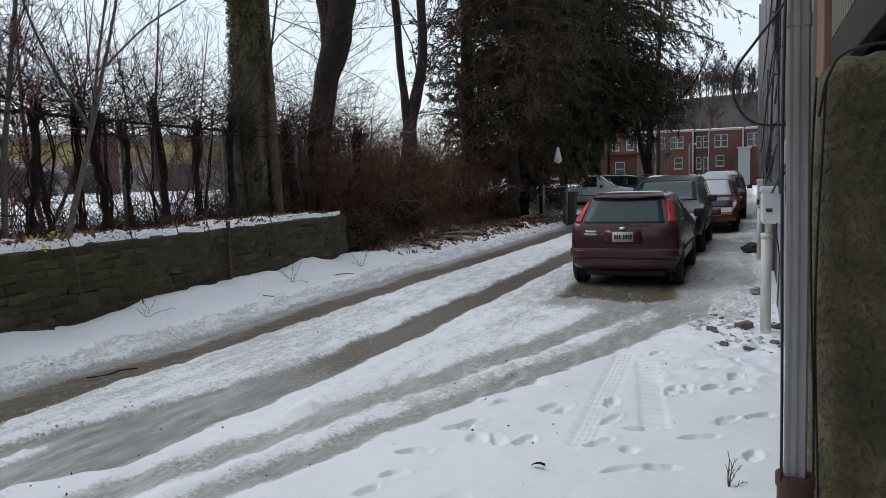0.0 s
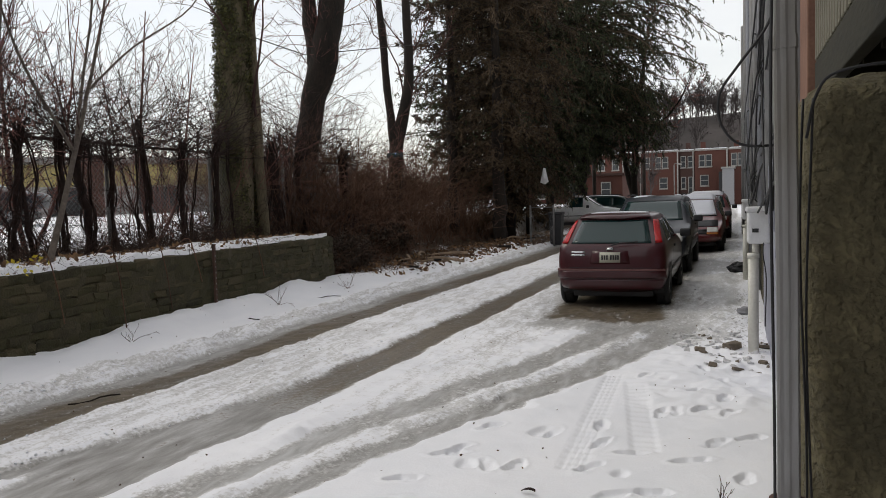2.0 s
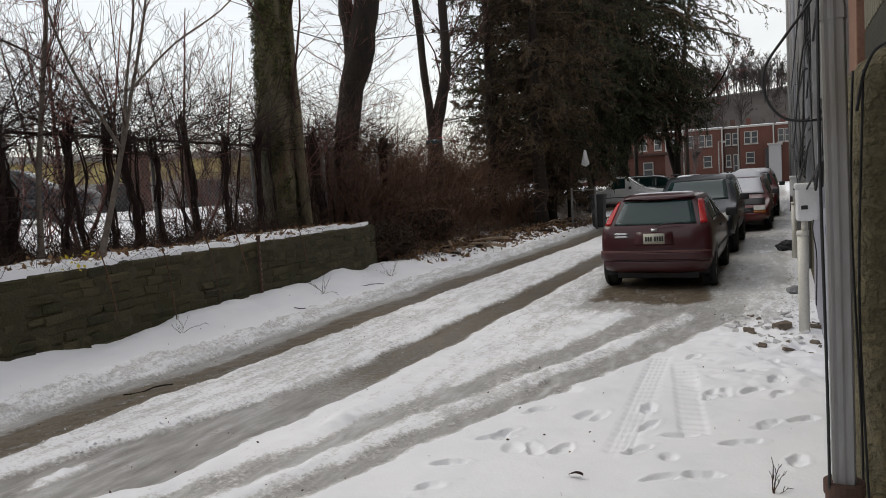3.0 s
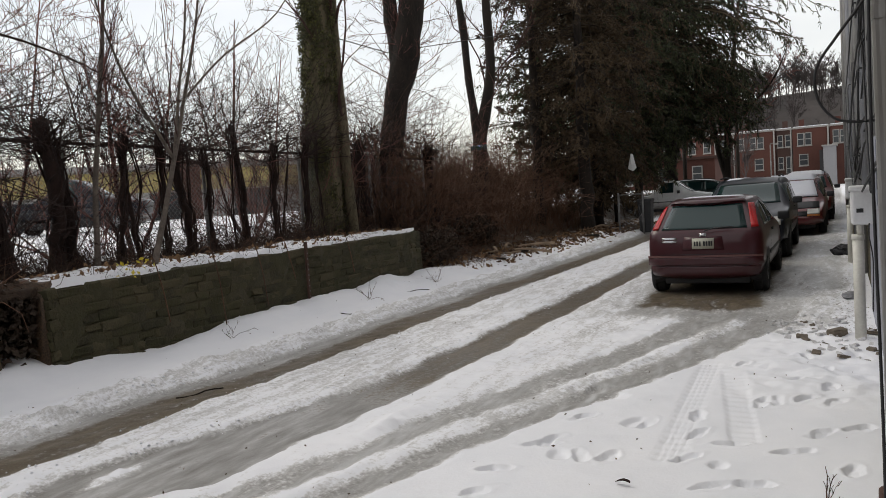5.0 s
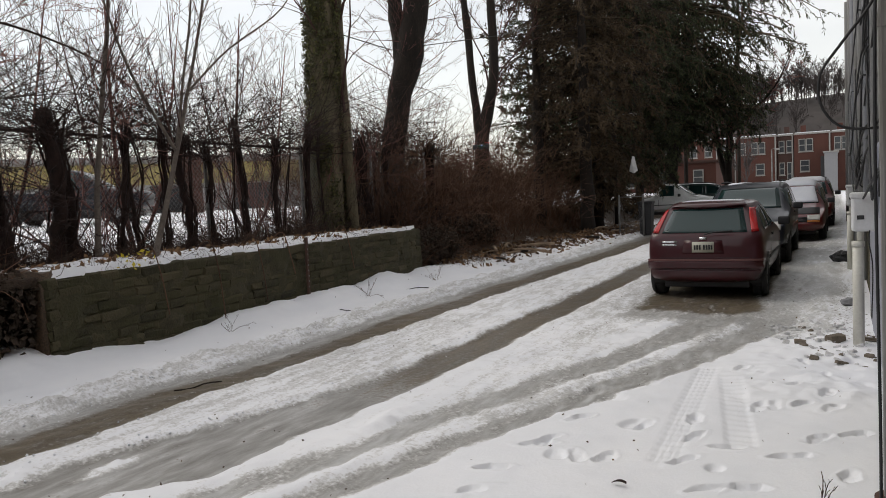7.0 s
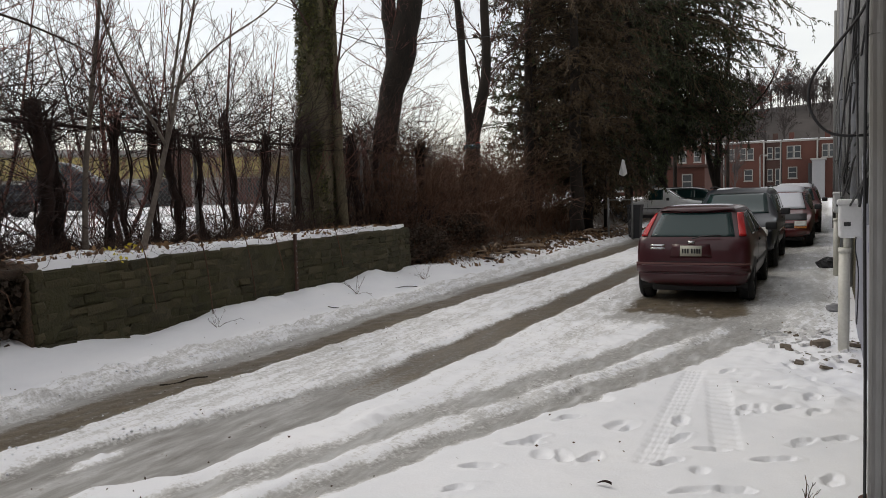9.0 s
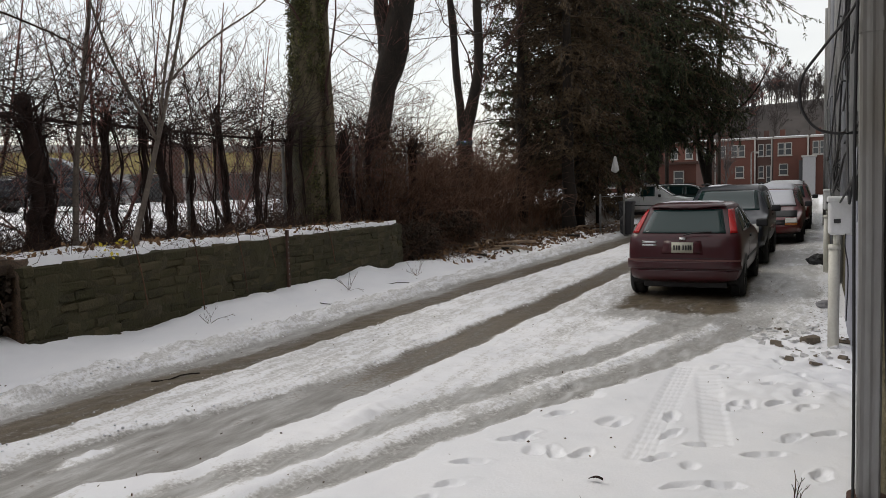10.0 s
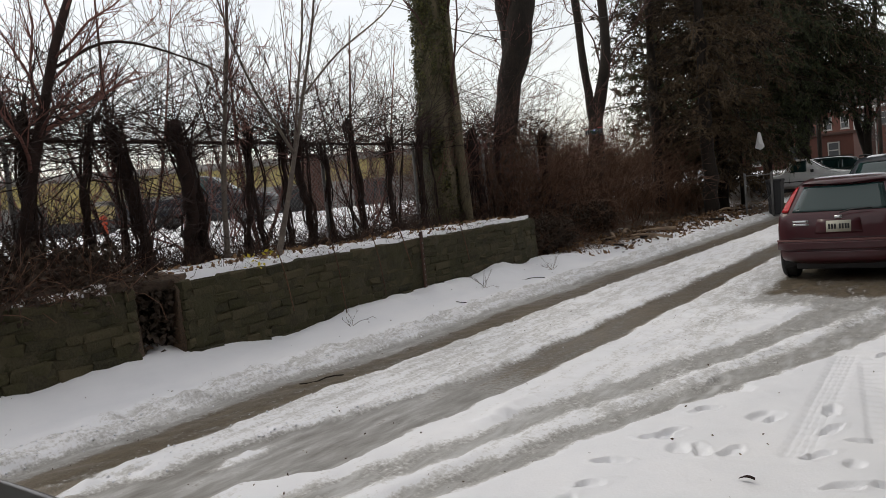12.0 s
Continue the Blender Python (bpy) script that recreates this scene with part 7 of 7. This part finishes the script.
for k in range(4):
    a = math.pi / 4 + k * math.pi / 2
    c, s = math.cos(a), math.sin(a)
    pipe("arm", smoothline([(0.03 * c, 0.03 * s, 0.0), (0.09 * c, 0.09 * s, 0.012), (0.16 * c, 0.16 * s, -0.01)], 8), 0.008, M_BLACK, drone, 6)
    pod = pipe("motor_pod", [(0.16 * c, 0.16 * s, -0.05), (0.16 * c, 0.16 * s, -0.04), (0.16 * c, 0.16 * s, 0.03)], 0.019, M_BLACK, drone, 10)
    pipe("shaft", [(0.16 * c, 0.16 * s, 0.03), (0.16 * c, 0.16 * s, 0.05)], 0.004, M_PROP, drone, 6)
    V = []
    for t in np.linspace(-1, 1, 13):
        w = 0.011 * (1 - 0.5 * abs(t)) + 0.002
        tw = 0.35 * np.sign(t) * (1 - 0.6 * abs(t))
        px, py = 0.16 * c + 0.07 * t * math.cos(k + 0.4), 0.16 * s + 0.07 * t * math.sin(k + 0.4)
        nx, ny = -math.sin(k + 0.4), math.cos(k + 0.4)
        V += [(px + nx * w, py + ny * w, 0.05 + w * tw), (px - nx * w, py - ny * w, 0.05 - w * tw), (px - nx * w, py - ny * w, 0.053 - w * tw), (px + nx * w, py + ny * w, 0.053 + w * tw)]
    F = [(4 * i + j, 4 * i + (j + 1) % 4, 4 * i + 4 + (j + 1) % 4, 4 * i + 4 + j) for i in range(12) for j in range(4)]
    mesh_object("rotor", V, F, M_PROP if k % 2 else M_BLACK, drone)
led = bpy.data.materials.new("blue_led")
led.use_nodes = True
led.node_tree.nodes["Principled BSDF"].inputs["Emission Color"].default_value = (0.05, 0.1, 1.0, 1)
led.node_tree.nodes["Principled BSDF"].inputs["Emission Strength"].default_value = 1.2
part("led", boxed(-0.006, 0.006, -0.056, -0.046, 0.0, 0.012, 0.002, 1), led, drone, "glowing blue light")

# ---- face stones of the walls ----
STONES = stone_meshes()
r = np.random.default_rng(17)
for wall, y0, y1 in ((wall_main, 5.1, 13.7), (wall_left, 0.6, 4.4)):
    for row in range(9):
        y = y0 + r.uniform(0, 0.12)
        z = 0.06 + 0.112 * row
        while y < y1 - 0.1:
            w, me = STONES[int(r.integers(0, 7))]
            if y + w > y1 + 0.03:
                w, me = STONES[0]
            s = new("stone", me)
            s.parent = wall
            s.matrix_basis = pose(float(wall_x(y + w / 2)) - 0.036 - 0.004 * row + r.uniform(-0.016, 0.016), y + w / 2, z + r.uniform(-0.01, 0.01), r.uniform(-4, 4), r.uniform(-4, 4), 90 + r.uniform(-3, 3) + (180 if r.random() < 0.5 else 0)) @ Matrix.Diagonal((1, 1, r.uniform(0.92, 1.14), 1))
            y += w + 0.004
for wall, y in ((wall_main, 5.10), (wall_left, 4.40)):
    for row in range(9):
        for k in range(3):
            s = new("stone", STONES[int(r.integers(0, 3))][1])
            s.parent = wall
            s.matrix_basis = pose(float(wall_x(y)) - 0.10 - 0.2 * k, y, 0.06 + 0.112 * row, r.uniform(-3, 3), 0, r.uniform(-3, 3))
